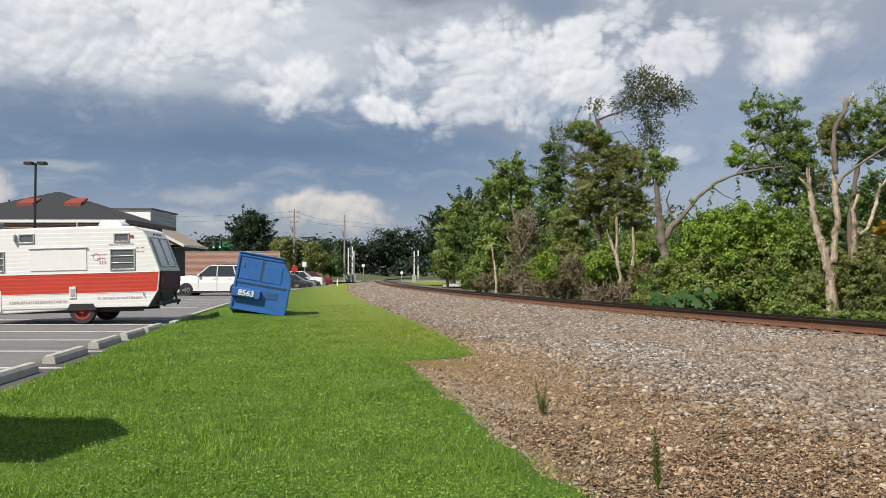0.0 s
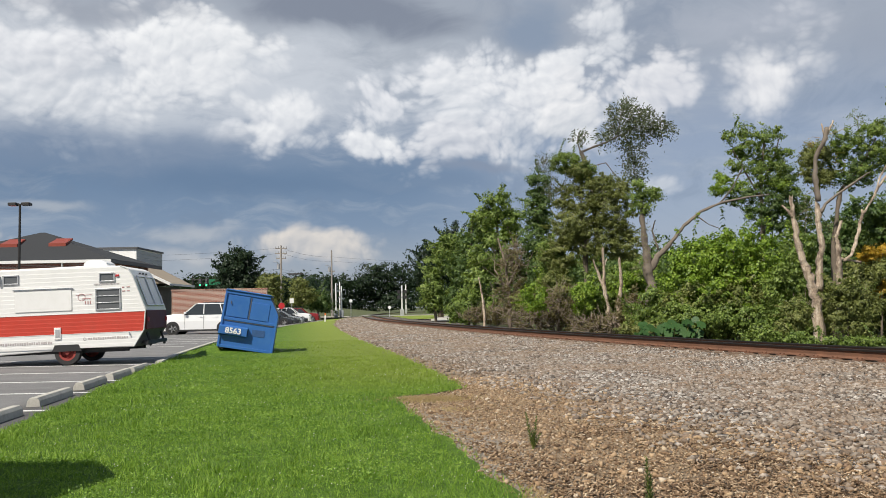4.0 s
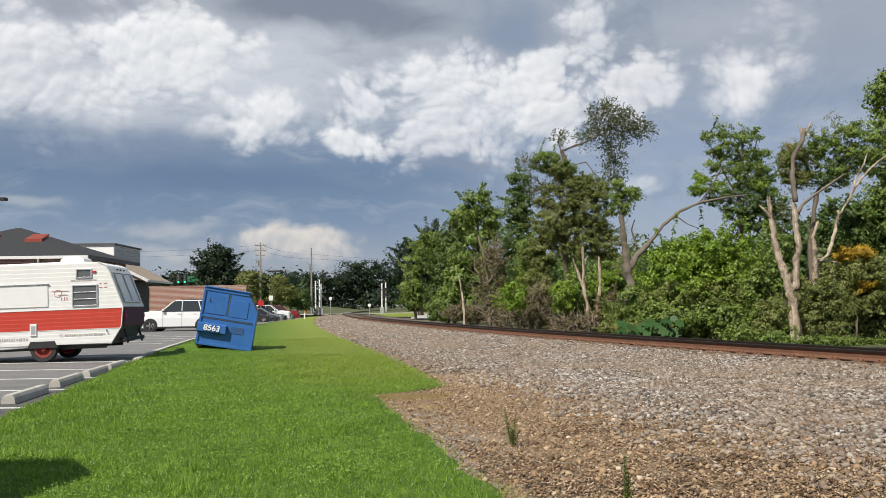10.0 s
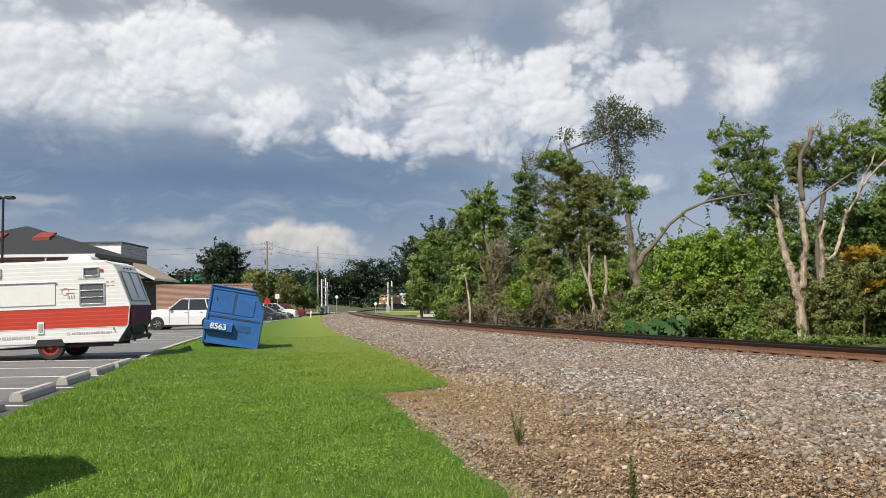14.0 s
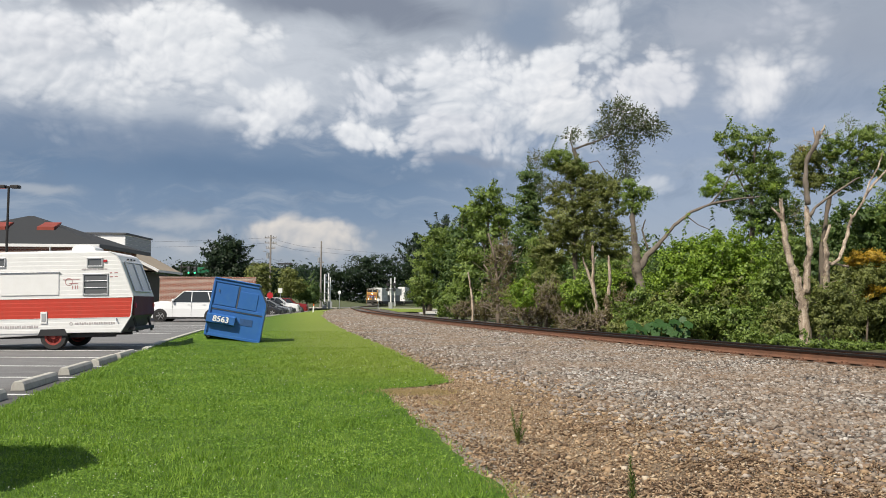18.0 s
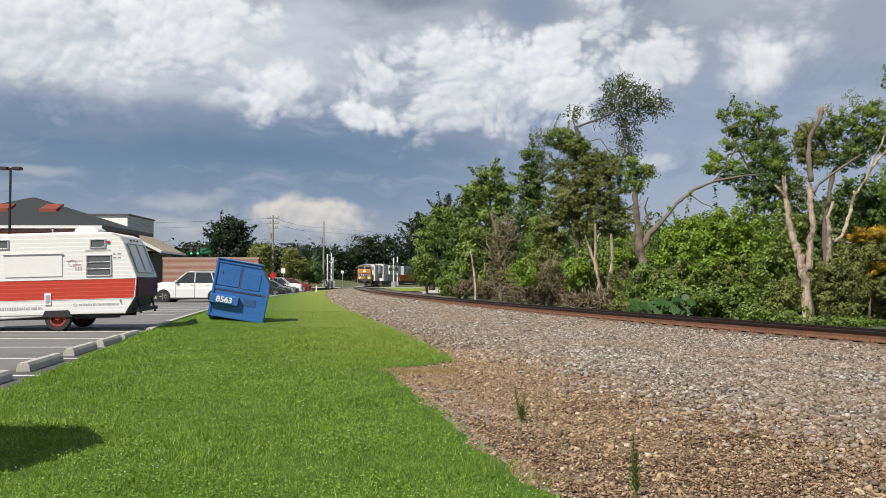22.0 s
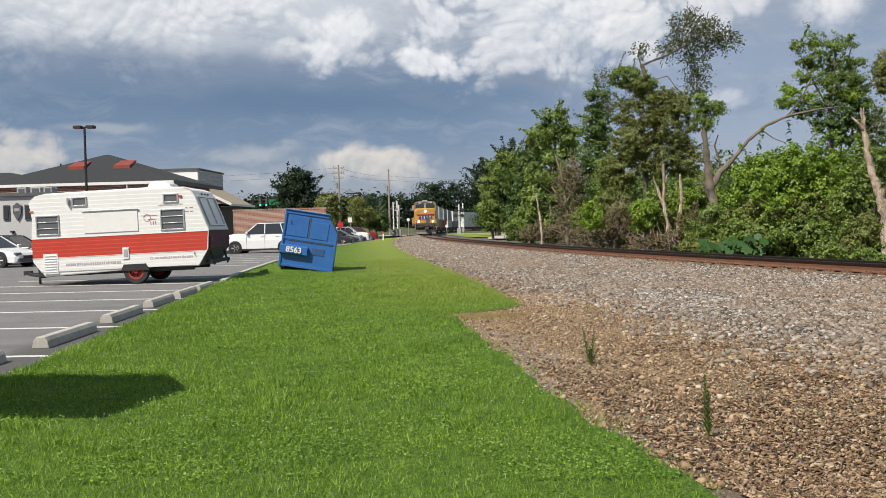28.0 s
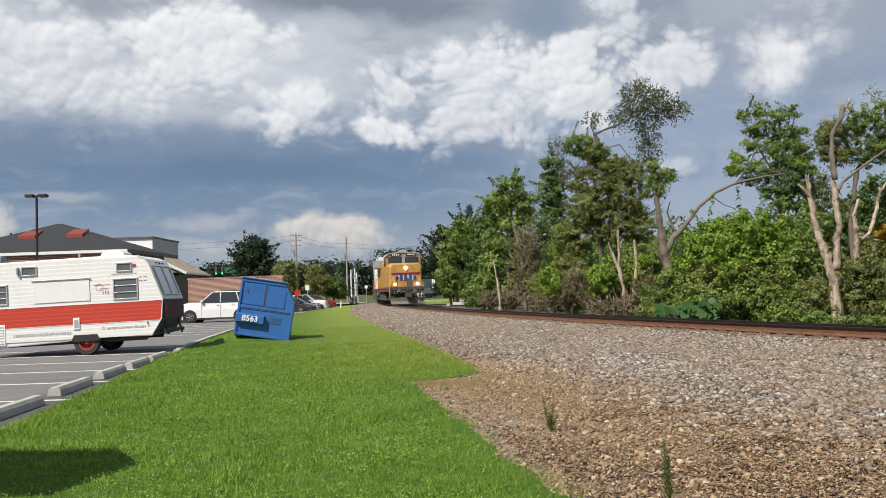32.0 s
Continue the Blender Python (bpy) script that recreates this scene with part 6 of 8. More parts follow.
# the road over the track, a paved yard and a grass bank beyond
sheet("road", [i / 60 for i in range(61)], list(np.arange(128, 139.1, 1)), lambda x, y: 0.24 , "asphalt", "grey asphalt road across the track", "road", lo=lambda y: -120.0, hi=lambda y: 90.0)
part_kerb = Shape().box((-66, 127.8, 0.24), (108, 0.3, 0.16)).box((40, 127.8, 0.24), (92, 0.3, 0.16))
tagged(part("road_kerb", part_kerb, "concrete"), "pale concrete kerb of the road", "kerb", kind="structure")
cross = Shape()
for k in range(9):
    cross.box((track_x(133.5) + 0.0, 129.4 + k * 1.05, 0.34), (1.3, 0.98, 0.02))
tagged(part("crossing_panel", cross, "concrete"), "concrete panels between the rails at the crossing", "crossing", kind="structure")
sheet("paved_yard", [0, 0.5, 1], [78, 88, 98, 110, 122], lambda x, y: float(height(x, y)) + 0.03, "concrete", "pale concrete yard beyond the track", "yard", lo=lambda y: 0.0 if y < 95 else -1.5, hi=lambda y: 40.0)
sheet("verge", [i / 8 for i in range(9)], list(np.arange(90, 127.6, 2.5)), lambda x, y: float(height(x, y)) + 0.05, "lawn", "green grass verge beyond the track", "verge", lo=lambda y: float(track_x(y)) + 3.4, hi=lambda y: 0.5 if y < 118 else 30.0)
# the bank is shaded lawn; the darker wild-ground colour stands in for its shade
sheet("far_bank", [i / 8 for i in range(9)], [140, 150, 165, 180, 200], lambda x, y: 0.24 + 2.0 * float(smoothstep(145, 200, y)) * float(smoothstep(-17, -30, x)) - 0.35 * float(smoothstep(139, 200, y)), "wild", "grass bank behind the road, shade put in by darker ground colour", "bank", lo=lambda y: -120.0, hi=lambda y: float(track_x(y)) - 4)

# an invented parasol, never in view, added to throw the shadow on the lawn
um = thing("market_parasol", pose(-5.35, 5.35, -0.02), "added parasol out of view that casts the lawn shadow", "parasol")
part("pole", Shape().tube([(0, 0, 0), (0, 0, 2.75)], 0.03, 8), "wood_pole", um)
part("base", Shape().disc((0, 0, 0.05), (0, 0, 1), 0.35, 0.1, 18), "concrete", um)
can = Shape()
can.add([(-1.6, -0.85, 2.3), (1.45, -0.85, 2.26), (1.7, 0.1, 2.33), (1.3, 0.80, 2.3), (-1.6, 0.85, 2.3), (0, 0, 2.7)], [(0, 1, 5), (1, 2, 5), (2, 3, 5), (3, 4, 5), (4, 0, 5)])
part("canopy", can, "canvas", um)

# ---- trees, bushes and brush ----
def leaf_cloud(blobs, size, dens, seed, per=60, shoots=0.14):
    """Leaves in many small clumps through a group of ellipsoids, as one mesh."""
    g = np.random.default_rng(seed)
    centres, outs = [], []
    for x, y, z, rx, rz in blobs:
        ry = min(rx, rz) * 0.85 + 0.15
        area = 4 * math.pi * ((rx * ry) ** 1.6 / 3 + (rx * rz) ** 1.6 / 3 + (ry * rz) ** 1.6 / 3) ** (1 / 1.6)
        n = max(6, int(dens * area / (size * size * 5.6)))
        d = g.normal(size=(n, 3))
        d /= np.linalg.norm(d, axis=1)[:, None]
        r = 0.5 + 0.55 * g.random(n) ** 0.6
        r *= 1 + 0.22 * np.sin(d[:, 0] * 5 + seed) * np.cos(d[:, 2] * 6 + x)
        centres.append(np.array((x, y, z)) + d * r[:, None] * np.array((rx, ry, rz)))
        outs.append(d)
    c, o = np.concatenate(centres), np.concatenate(outs)
    size *= 0.80
    n = len(c) * per
    off = g.normal(size=(n, 3)) * np.array((1.0, 1.0, 0.62))
    # some clumps run out into shoots, so that the rim is ragged
    shoot = (g.random(len(c)) < shoots).repeat(per)
    run = g.random(n)
    wide = (g.uniform(0.55, 1.6, len(c)).repeat(per)) * np.where(shoot, 0.42, 1.0)
    way = o + g.normal(size=o.shape) * 0.45 + np.array((0, 0, 0.25))
    cl = c.repeat(per, 0) + off * size * wide[:, None] + way.repeat(per, 0) * (np.where(shoot, run * 4.6, 0.0) * size)[:, None]
    nrm = (o * 0.5 + g.normal(size=(len(c), 3)) * 0.35).repeat(per, 0) + g.normal(size=(n, 3)) * 0.4 + off * 0.45 + np.array((0, -0.1, 0.4))
    nrm /= np.linalg.norm(nrm, axis=1)[:, None]
    a = np.cross(nrm, g.normal(size=(n, 3)))
    a /= np.linalg.norm(a, axis=1)[:, None] + 1e-9
    b = np.cross(nrm, a)
    s = size * g.uniform(0.55, 1.15, n)[:, None]
    v = np.stack([cl - a * s * 0.62, cl + b * s * 0.34 + nrm * s * 0.08, cl + a * s * 0.62 - nrm * s * 0.1, cl - b * s * 0.34 + nrm * s * 0.08], 1).reshape(-1, 3)
    v[:, 2] = np.maximum(v[:, 2], 0.02)
    return raw_mesh("crown", v, np.arange(n * 4), 4)


def twig_cloud(blobs, count, seed):
    """Thin crossing twigs through the blobs."""
    g = random.Random(seed)
    s = Shape()
    for i in range(count):
        x, y, z, rx, rz = g.choice(blobs)
        p = Vector((x + g.gauss(0, 0.5) * rx, y + g.gauss(0, 0.5) * rx, max(0.05, z + g.uniform(-1, 0.8) * rz)))
        d = Vector((g.gauss(0, 0.5), g.gauss(0, 0.5), g.uniform(-0.2, 1.0))).normalized() * g.uniform(0.4, 1.3) * max(0.5, rz * 0.7)
        m = p + d * 0.5 + Vector((g.gauss(0, 0.08), g.gauss(0, 0.08), g.gauss(0, 0.08)))
        q = p + d
        q.z = max(0.05, q.z)
        s.tube([p, m, q], [0.016, 0.012, 0.005], 3, caps=False)
    m = bpy.data.meshes.new("twigs")
    m.from_pydata(s.v, [], s.f)
    return m


def limb_shape(limb, seed):
    """A knotty tapered limb through its points."""
    g = random.Random(seed)
    pts, rad = [], []
    for (x0, y0, z0, r0), (x1, y1, z1, r1) in zip(limb, limb[1:]):
        for k in range(5):
            t = k / 5
            pts.append(Vector((x0 + (x1 - x0) * t + g.gauss(0, 0.05) * r0 * 2, y0 + (y1 - y0) * t + g.gauss(0, 0.08) * r0 * 2, z0 + (z1 - z0) * t)))
            rad.append((r0 + (r1 - r0) * t) * 0.66 * g.uniform(0.82, 1.18))
    x, y, z, r = limb[-1]
    pts.append(Vector((x, y, z)))
    rad.append(r * 0.66)
    s = Shape().tube(pts, rad, 11)
    # knots, ribs and a splintered end
    n, rough = len(pts), []
    for k, v in enumerate(s.v):
        c, v = pts[min(k // 11, n - 1)], Vector(v)
        f = 1 + 0.30 * noise.noise(v * 2.6 + Vector((seed, 0, 0))) + 0.20 * noise.noise(v * 9.0) + 0.14 * math.sin((k % 11) * 2.3 + seed)
        w = c + (v - c) * f
        if k // 11 == n - 1:
            w.z += abs(rad[-1]) * 2.2 * (noise.noise(v * 9) + 0.4 * math.sin(k * 3.1))
        rough.append(tuple(w))
    s.v = rough
    return s


class Plant:
    """A tree or bush that grows at (x, y): limbs through points (x, z, radius), leaves round centres (x, z, half width, half height)."""
    count = 0

    def __init__(self, name, label, category, x, y):
        self.ob = thing(name, pose(x, y, 0), label, category, "trees of the woods" if name == "tree" else "")
        self.name, self.x, self.y, self.limbs, self.blobs = name, x, y, 0, []
        self.seed = Plant.count
        Plant.count += 1

    def keep(self, name, mesh, mat, label="", smooth=False):
        mesh.transform(Matrix.Translation((-self.x, -self.y, 0)))
        return part(name, mesh, mat, self.ob, label, smooth)

    def limb(self, wood, *points):
        k, self.limbs = self.limbs, self.limbs + 1
        r = random.Random(self.seed * 9 + k)
        pts = [(x, self.y + r.uniform(-0.12, 0.12) * (k > 0) * (j > 0), z, rad) for j, (x, z, rad) in enumerate(points)]
        if k == 0:
            g = float(height(pts[0][0], self.y)) - 0.12
            pts = [(pts[0][0], self.y, g, pts[0][3] * 1.25)] + pts
            if pts[1][2] <= g + 0.55:
                pts.pop(1)
        self.keep("trunk" if k == 0 else "limb", mesh_of("limb", limb_shape(pts, self.seed * 20 + k)), wood, smooth=True)

    def spots(self, blobs):
        b = [(x, self.y, z, rx, rz) for x, z, rx, rz in blobs]
        self.blobs += b
        return b

    def crown(self, leaf, size, dens, *blobs):
        self.keep("foliage" if self.name == "bush" else "crown", leaf_cloud(self.spots(blobs), size, dens, self.seed + 5 + len(self.blobs)), leaf)

    def spray(self, leaf, size, dens, *blobs):
        """Thin leafy shoots that stand out every way: a ragged, see-through crown."""
        b = self.spots(blobs)
        g = np.random.default_rng(self.seed + 300 + len(self.blobs))
        shoots = Shape()
        c, d = [], []
        for x, y, z, rx, rz in b:
            k = max(14, int(dens * rx * rz * 330))
            q = g.normal(size=(k, 3))
            q /= np.linalg.norm(q, axis=1)[:, None]
            r = g.random(k)[:, None] ** 0.5
            p = np.array((x, y, z)) + q * r * np.array((rx, rx * 0.8, rz)) * 0.86
            way = q * 0.7 + g.normal(size=(k, 3)) * 0.6 + np.array((0.12, 0, 0.3))
            way /= np.linalg.norm(way, axis=1)[:, None]
            ln = g.uniform(0.3, 0.75, k) * min(1.0, 0.35 + rx)
            for i in range(k):
                m = 11
                t = np.linspace(0.15, 1, m)[:, None]
                line = p[i] + way[i] * ln[i] * t + np.array((0, 0, -0.16 * ln[i])) * t * t
                c.append(line + g.normal(size=(m, 3)) * size * 0.5)
                d.append(np.repeat(way[i][None], m, 0) * 0.8 + g.normal(size=(m, 3)) * 0.6)
                if i % 3 == 0:
                    shoots.tube([p[i], line[m // 2], line[-1]], [0.009, 0.007, 0.003], 3, caps=False)
        c, d = np.concatenate(c), np.concatenate(d)
        d /= np.linalg.norm(d, axis=1)[:, None]
        w = np.cross(d, g.normal(size=d.shape))
        w /= np.linalg.norm(w, axis=1)[:, None] + 1e-9
        s = size * g.uniform(0.6, 1.15, len(c))[:, None]
        v = np.stack([c, c + d * s * 0.5 + w * s * 0.17, c + d * s, c + d * s * 0.5 - w * s * 0.17], 1).reshape(-1, 3)
        tagged(self.keep("leafy_spray", raw_mesh("leafy_spray", v, np.arange(len(v)), 4), leaf), kind="stuff")
        m = bpy.data.meshes.new("twigs")
        m.from_pydata(shoots.v, [], shoots.f)
        tagged(self.keep("twigs", m, "dead_twig"), kind="stuff")

    def twigs(self, wood, count):
        tagged(self.keep("dry_growth", twig_cloud(self.blobs, count, self.seed), wood, "tangled dry grey twigs"), kind="stuff")


p = Plant("tree", "large tree beyond the track, shade put into its dark green leaves", "tree", 1.04, 100)
p.limb("bark", (1.04, 0.52, 0.455), (1.17, 4.22, 0.325), (1.37, 8.13, 0.13))
p.crown("shaded_far_leaf", 0.34, 1.1, (0.72, 4.22, 2.21, 3.25), (2.67, 8.13, 2.08, 2.34), (-0.26, 6.83, 1.43, 1.82), (3.64, 4.88, 1.82, 3.25), (-0.91, 5.2, 0.91, 1.62))
p = Plant("tree", "young round-crowned tree beside a paved yard", "tree", 0.41, 78)
p.limb("bark", (0.41, -0.07, 0.177), (0.35, 1.15, 0.152))
p.limb("bark", (0.35, 1.05, 0.101), (-0.2, 2.06, 0.051))
p.limb("bark", (0.35, 1.05, 0.101), (0.96, 2.06, 0.051))
p.crown("mid_leaf", 0.22, 1, (0.2, 2.47, 1.12, 1.32), (0.66, 2.06, 1.01, 1.01), (0.3, 3.58, 0.71, 0.81))
p.crown("mid_leaf", 0.22, 1, (0.55, 5.19, 0.91, 0.91), (1.28, 6.50, 1.01, 1.01), (2.29, 5.88, 1.01, 1.32), (0.23, 4.03, 0.71, 0.61), (2.93, 4.76, 0.91, 1.32), (1.95, 7.41, 0.61, 0.61))
p = Plant("tree", "leafy green tree at the edge of the woods", "tree", 3.09, 72)
p.limb("bark", (3.09, 0.37, 0.281), (3.18, 3.87, 0.234), (3.57, 8.57, 0.094))
p.crown("dark_leaf", 0.26, 1, (2.86, 3.41, 1.4, 2.81), (3.65, 5.75, 1.22, 2.25), (2.39, 1.53, 1.12, 1.31), (4.5, 7.63, 1.03, 1.4))
p = Plant("tree", "tall green broadleaf tree with an open top", "tree", 4.67, 62)
p.limb("bark", (4.67, -0.11, 0.282), (4.76, 3.92, 0.201), (4.89, 8.37, 0.081))
p.limb("bark", (4.76, 4.73, 0.121), (5.69, 7.15, 0.06))
p.limb("bark", (4.76, 4.73, 0.121), (3.88, 7.15, 0.06))
p.crown("mid_leaf", 0.24, 0.9, (4.89, 8.37, 1.05, 1.05), (3.88, 7.56, 0.89, 0.89), (5.9, 7.36, 0.89, 0.97), (4.28, 5.13, 1.45, 1.53), (5.69, 4.73, 1.05, 1.61), (3.87, 2.71, 1.37, 1.77))
p = Plant("tree", "narrow dark tree wrapped in vines", "tree", 6.7, 54)
p.limb("bark", (6.7, 0.07, 0.211), (6.71, 4.29, 0.175), (6.83, 8.87, 0.07))
p.crown("dark_leaf", 0.2, 1.2, (6.9, 8.69, 0.7, 0.98), (6.83, 7.1, 0.84, 1.19), (6.71, 5.34, 0.84, 1.26), (6.6, 3.58, 0.77, 1.26), (6.7, 2, 0.7, 1.05))
p = Plant("tree", "vine-hung olive thicket tree", "tree", 6.9, 47)
p.limb("bark", (6.9, 0.08, 0.183), (6.97, 2.98, 0.122))
p.crown("mid_leaf", 0.17, 1, (6.61, 3.9, 0.86, 1.22), (6.75, 2.37, 1.04, 1.34), (7.51, 1.45, 0.92, 1.04))
# four bushes: leaf colour stands for sun on upper foliage, shade on lower
p = Plant("bush", "green broadleaf bush, sunlight put into its bright leaf colour", "bush", 10.78, 31)
p.limb("bark", (10.78, 0.09, 0.06), (10.89, 3.11, 0.02))
p.crown("bright_leaf", 0.13, 0.85, (10.81, 3.11, 1.21, 0.77), (9.64, 2.85, 0.89, 0.73), (12.12, 2.77, 1.01, 0.81), (10.4, 2.21, 1.01, 0.6))
p = Plant("bush", "green bush with yellowish tips, sunlight put into its leaf colour", "bush", 11.6, 30.5)
p.limb("bark", (11.6, 0.11, 0.059), (11.7, 1.89, 0.02))
p.crown("bright_leaf", 0.12, 0.8, (11.62, 1.89, 1.11, 0.75), (8.94, 1.99, 0.79, 0.79), (9.93, 1.5, 0.99, 0.67))
p = Plant("bush", "bush under brighter bushes, shade put into its olive leaf colour", "bush", 10.7, 30.2)
p.limb("bark", (10.7, 0.12, 0.059), (10.79, 1.3, 0.02))
p.crown("olive_leaf", 0.12, 0.9, (10.71, 1.3, 1.18, 0.71), (9.14, 1.3, 0.86, 0.67), (11.99, 1.4, 0.86, 0.79))
p = Plant("bush", "bush at the foot of the trees, shade put into its mid green", "bush", 10.74, 29.5)
p.limb("bark", (10.74, 0.15, 0.058), (10.82, 0.82, 0.019))
p.crown("mid_leaf", 0.12, 0.95, (10.75, 0.82, 1.07, 0.61), (9.69, 0.63, 0.84, 0.5), (11.9, 0.82, 0.84, 0.69), (8.73, 0.82, 0.77, 0.5))
p = Plant("bush", "dense green bush beside a bare trunk", "bush", 11.65, 28)
p.limb("bark", (11.65, 0.21, 0.055), (11.74, 1.57, 0.018))
p.crown("mid_leaf", 0.12, 1.1, (11.66, 1.57, 0.73, 0.91), (11.95, 2.85, 0.47, 0.73), (11.2, 0.48, 0.73, 0.4), (12.1, 0.3, 0.55, 0.36))
p = Plant("bush", "olive green bush at the track side", "bush", 12.9, 27)
p.limb("bark", (12.9, 0.25, 0.053), (12.98, 1.04, 0.018))
p.crown("olive_leaf", 0.11, 1, (12.91, 1.04, 0.91, 0.77), (13.61, 1.56, 0.88, 0.88), (14.31, 1.04, 1.05, 1.05), (12.72, 0.34, 0.7, 0.35), (15.02, 1.39, 0.88, 1.23))
p = Plant("bush", "dark green thicket under the trees", "bush", 15.76, 33)
p.limb("bark", (15.76, 0.02, 0.064), (15.9, 3.55, 0.021))
p.crown("dark_leaf", 0.16, 1.1, (15.81, 3.55, 1.07, 0.86), (14.94, 2.69, 0.99, 1.07), (16.89, 3.98, 1.29, 1.29), (18.38, 3.12, 1.5, 1.93))
p = Plant("tree", "tall green tree at the end of the woods", "tree", 19.05, 32)
p.limb("bark", (19.05, 0.16, 0.25), (19.09, 5.16, 0.166), (18.98, 8.94, 0.062))
p.crown("mid_leaf", 0.16, 1, (18.57, 9.15, 0.96, 1.04), (18.96, 7.67, 1.25, 1.04), (18.32, 6.41, 0.83, 0.92), (19.56, 5.58, 1.46, 1.46), (18.61, 4.95, 0.83, 1.04), (19.10, 3.07, 1.46, 1.66), (17.66, 4.53, 0.75, 0.83))
p = Plant("bush", "green saplings round a bare trunk", "bush", 8.08, 34)
p.limb("bark", (8.08, -0.02, 0.066), (8.17, 0.7, 0.022))
p.crown("mid_leaf", 0.12, 0.8, (8.08, 0.7, 0.57, 0.66), (9.1, 0.86, 0.53, 0.8), (8.57, 1.41, 0.31, 0.57), (9.45, 0.53, 0.44, 0.44))
p = Plant("vine_tangle", "grey tangle of dead vines and branches", "dead vines", 4.94, 54)
p.limb("dead_twig", (4.94, 0.25, 0.175), (4.84, 2.53, 0.14), (4.6, 4.29, 0.105), (4.25, 5.52, 0.07))
p.limb("dead_twig", (4.84, 2.53, 0.105), (5.66, 4.29, 0.07), (5.91, 5.34, 0.035))
p.limb("dead_twig", (4.95, 1.83, 0.105), (4.25, 3.23, 0.07), (4, 3.58, 0.07))
p.crown("dry_leaf", 0.1, 0.25, (4.95, 2.88, 0.91, 2.11), (5.31, 4.29, 0.56, 1.05), (5.47, 1.48, 0.7, 1.26))
p.twigs("dead_twig", 420)
p = Plant("brush_pile", "grey-brown dry brush at the track side", "brush", 6.01, 41)
p.limb("dead_twig", (6.01, 0.1, 0.053), (6.02, 1.7, 0.027))
p.crown("dry_leaf", 0.07, 0.35, (6.07, 1.3, 0.96, 0.96), (5.35, 0.77, 0.69, 0.64), (7.08, 0.63, 0.69, 0.48), (4.42, 0.63, 0.91, 0.43))
p.twigs("dead_twig", 520)
p = Plant("brush_pile", "dry brown brush and weeds at the track side", "brush", 7.83, 37)
p.limb("dead_twig", (7.83, -0.02, 0.048), (7.83, 0.94, 0.024))
p.crown("dry_leaf", 0.09, 0.6, (7.59, 0.46, 0.96, 0.48), (8.55, 0.94, 0.63, 0.72), (6.63, 0.34, 0.72, 0.34))
p.twigs("dead_twig", 260)
p = Plant("brush_pile", "dry brown brush at the edge of the woods", "brush", 4.37, 58)
p.limb("dead_twig", (4.37, 0.17, 0.075), (4.37, 1.11, 0.038))
p.crown("dry_leaf", 0.12, 0.6, (3.99, 0.74, 1.13, 0.6), (5.12, 0.55, 1.13, 0.45), (2.86, 0.74, 0.75, 0.53))
p.twigs("dead_twig", 260)
p = Plant("broken_stump", "pale splintered tree stump at the track", "tree stump", 3.42, 56)
p.limb("pale_wood", (3.42, 0.46, 0.116), (3.35, 1.85, 0.109), (3.1, 3.19, 0.055))
p = Plant("broken_stump", "pale splintered tree stump at the track", "tree stump", 5.76, 46)
p.limb("pale_wood", (5.76, 0.4, 0.12), (5.77, 2.35, 0.108), (5.8, 2.71, 0.06))
p = Plant("broken_stump", "forked broken tree stump in brush", "tree stump", 7.79, 38)
p.limb("pale_wood", (7.79, 0.07, 0.123), (7.75, 1.18, 0.111), (7.61, 1.92, 0.099), (7.59, 3.77, 0.074))
p.limb("pale_wood", (7.7, 1.67, 0.099), (7.27, 2.91, 0.074), (7.17, 3.28, 0.049))
p.limb("pale_wood", (7.61, 2.91, 0.049), (7.76, 3.28, 0.037))
p = Plant("broken_stump", "tall broken tree stump in brush", "tree stump", 7.98, 37.5)
p.limb("pale_wood", (7.98, 0.08, 0.122), (8.09, 1.18, 0.11), (8.24, 2.15, 0.097), (8.2, 3.32, 0.073))
p = Plant("bush", "olive weeds and saplings at the track side", "bush", 6.03, 43)
p.limb("bark", (6.03, -0.37, 0.084), (6.15, 1.72, 0.028))
p.crown("olive_leaf", 0.12, 1, (6.04, 1.72, 1.01, 1.12), (7.15, 1.16, 0.95, 1.01), (4.92, 1.16, 0.73, 0.84), (8.13, 0.88, 0.95, 0.89))
p = Plant("bush", "green bush behind a paved yard", "bush", 2.66, 62)
p.limb("bark", (2.66, -1.11, 0.121), (2.82, 1.3, 0.04))
p.crown("mid_leaf", 0.18, 1, (2.66, 1.3, 1.13, 1.21), (2.05, 0.9, 0.81, 0.73), (3.46, 1.5, 0.81, 1.21))
p = Plant("bush", "mixed green thicket under the trees", "bush", 8.98, 40)
p.limb("bark", (8.98, -0.26, 0.078), (9.1, 2.21, 0.026))
p.crown("mid_leaf", 0.14, 1.1, (9, 2.21, 0.88, 1.14), (7.69, 1.69, 1.04, 1.04), (10.03, 1.43, 0.78, 1.3), (10.55, 0.91, 0.78, 0.94))
p = Plant("bush", "green sapling thicket under the trees", "bush", 9.01, 39)
p.limb("bark", (9.01, -0.22, 0.076), (9.12, 1.68, 0.025))
p.crown("bright_leaf", 0.13, 0.8, (9.02, 1.68, 0.76, 1.01), (6.99, 1.68, 0.61, 0.61), (4.71, 1.68, 0.61, 0.66), (9.27, 0.41, 0.61, 0.51))
p = Plant("bush", "low green weeds beside the ballast", "bush", 11.77, 24)
p.limb("bark", (11.77, 0.37, 0.047), (11.83, 0.13, 0.016))
p.crown("mid_leaf", 0.08, 0.8, (11.77, 0.13, 0.78, 0.16), (10.84, 0.19, 0.62, 0.12), (9.9, 0.29, 0.62, 0.14), (12.7, 0.06, 0.78, 0.19), (8.97, 0.37, 0.56, 0.14))
p = Plant("bush", "low olive weeds beside the ballast", "bush", 9.85, 30)
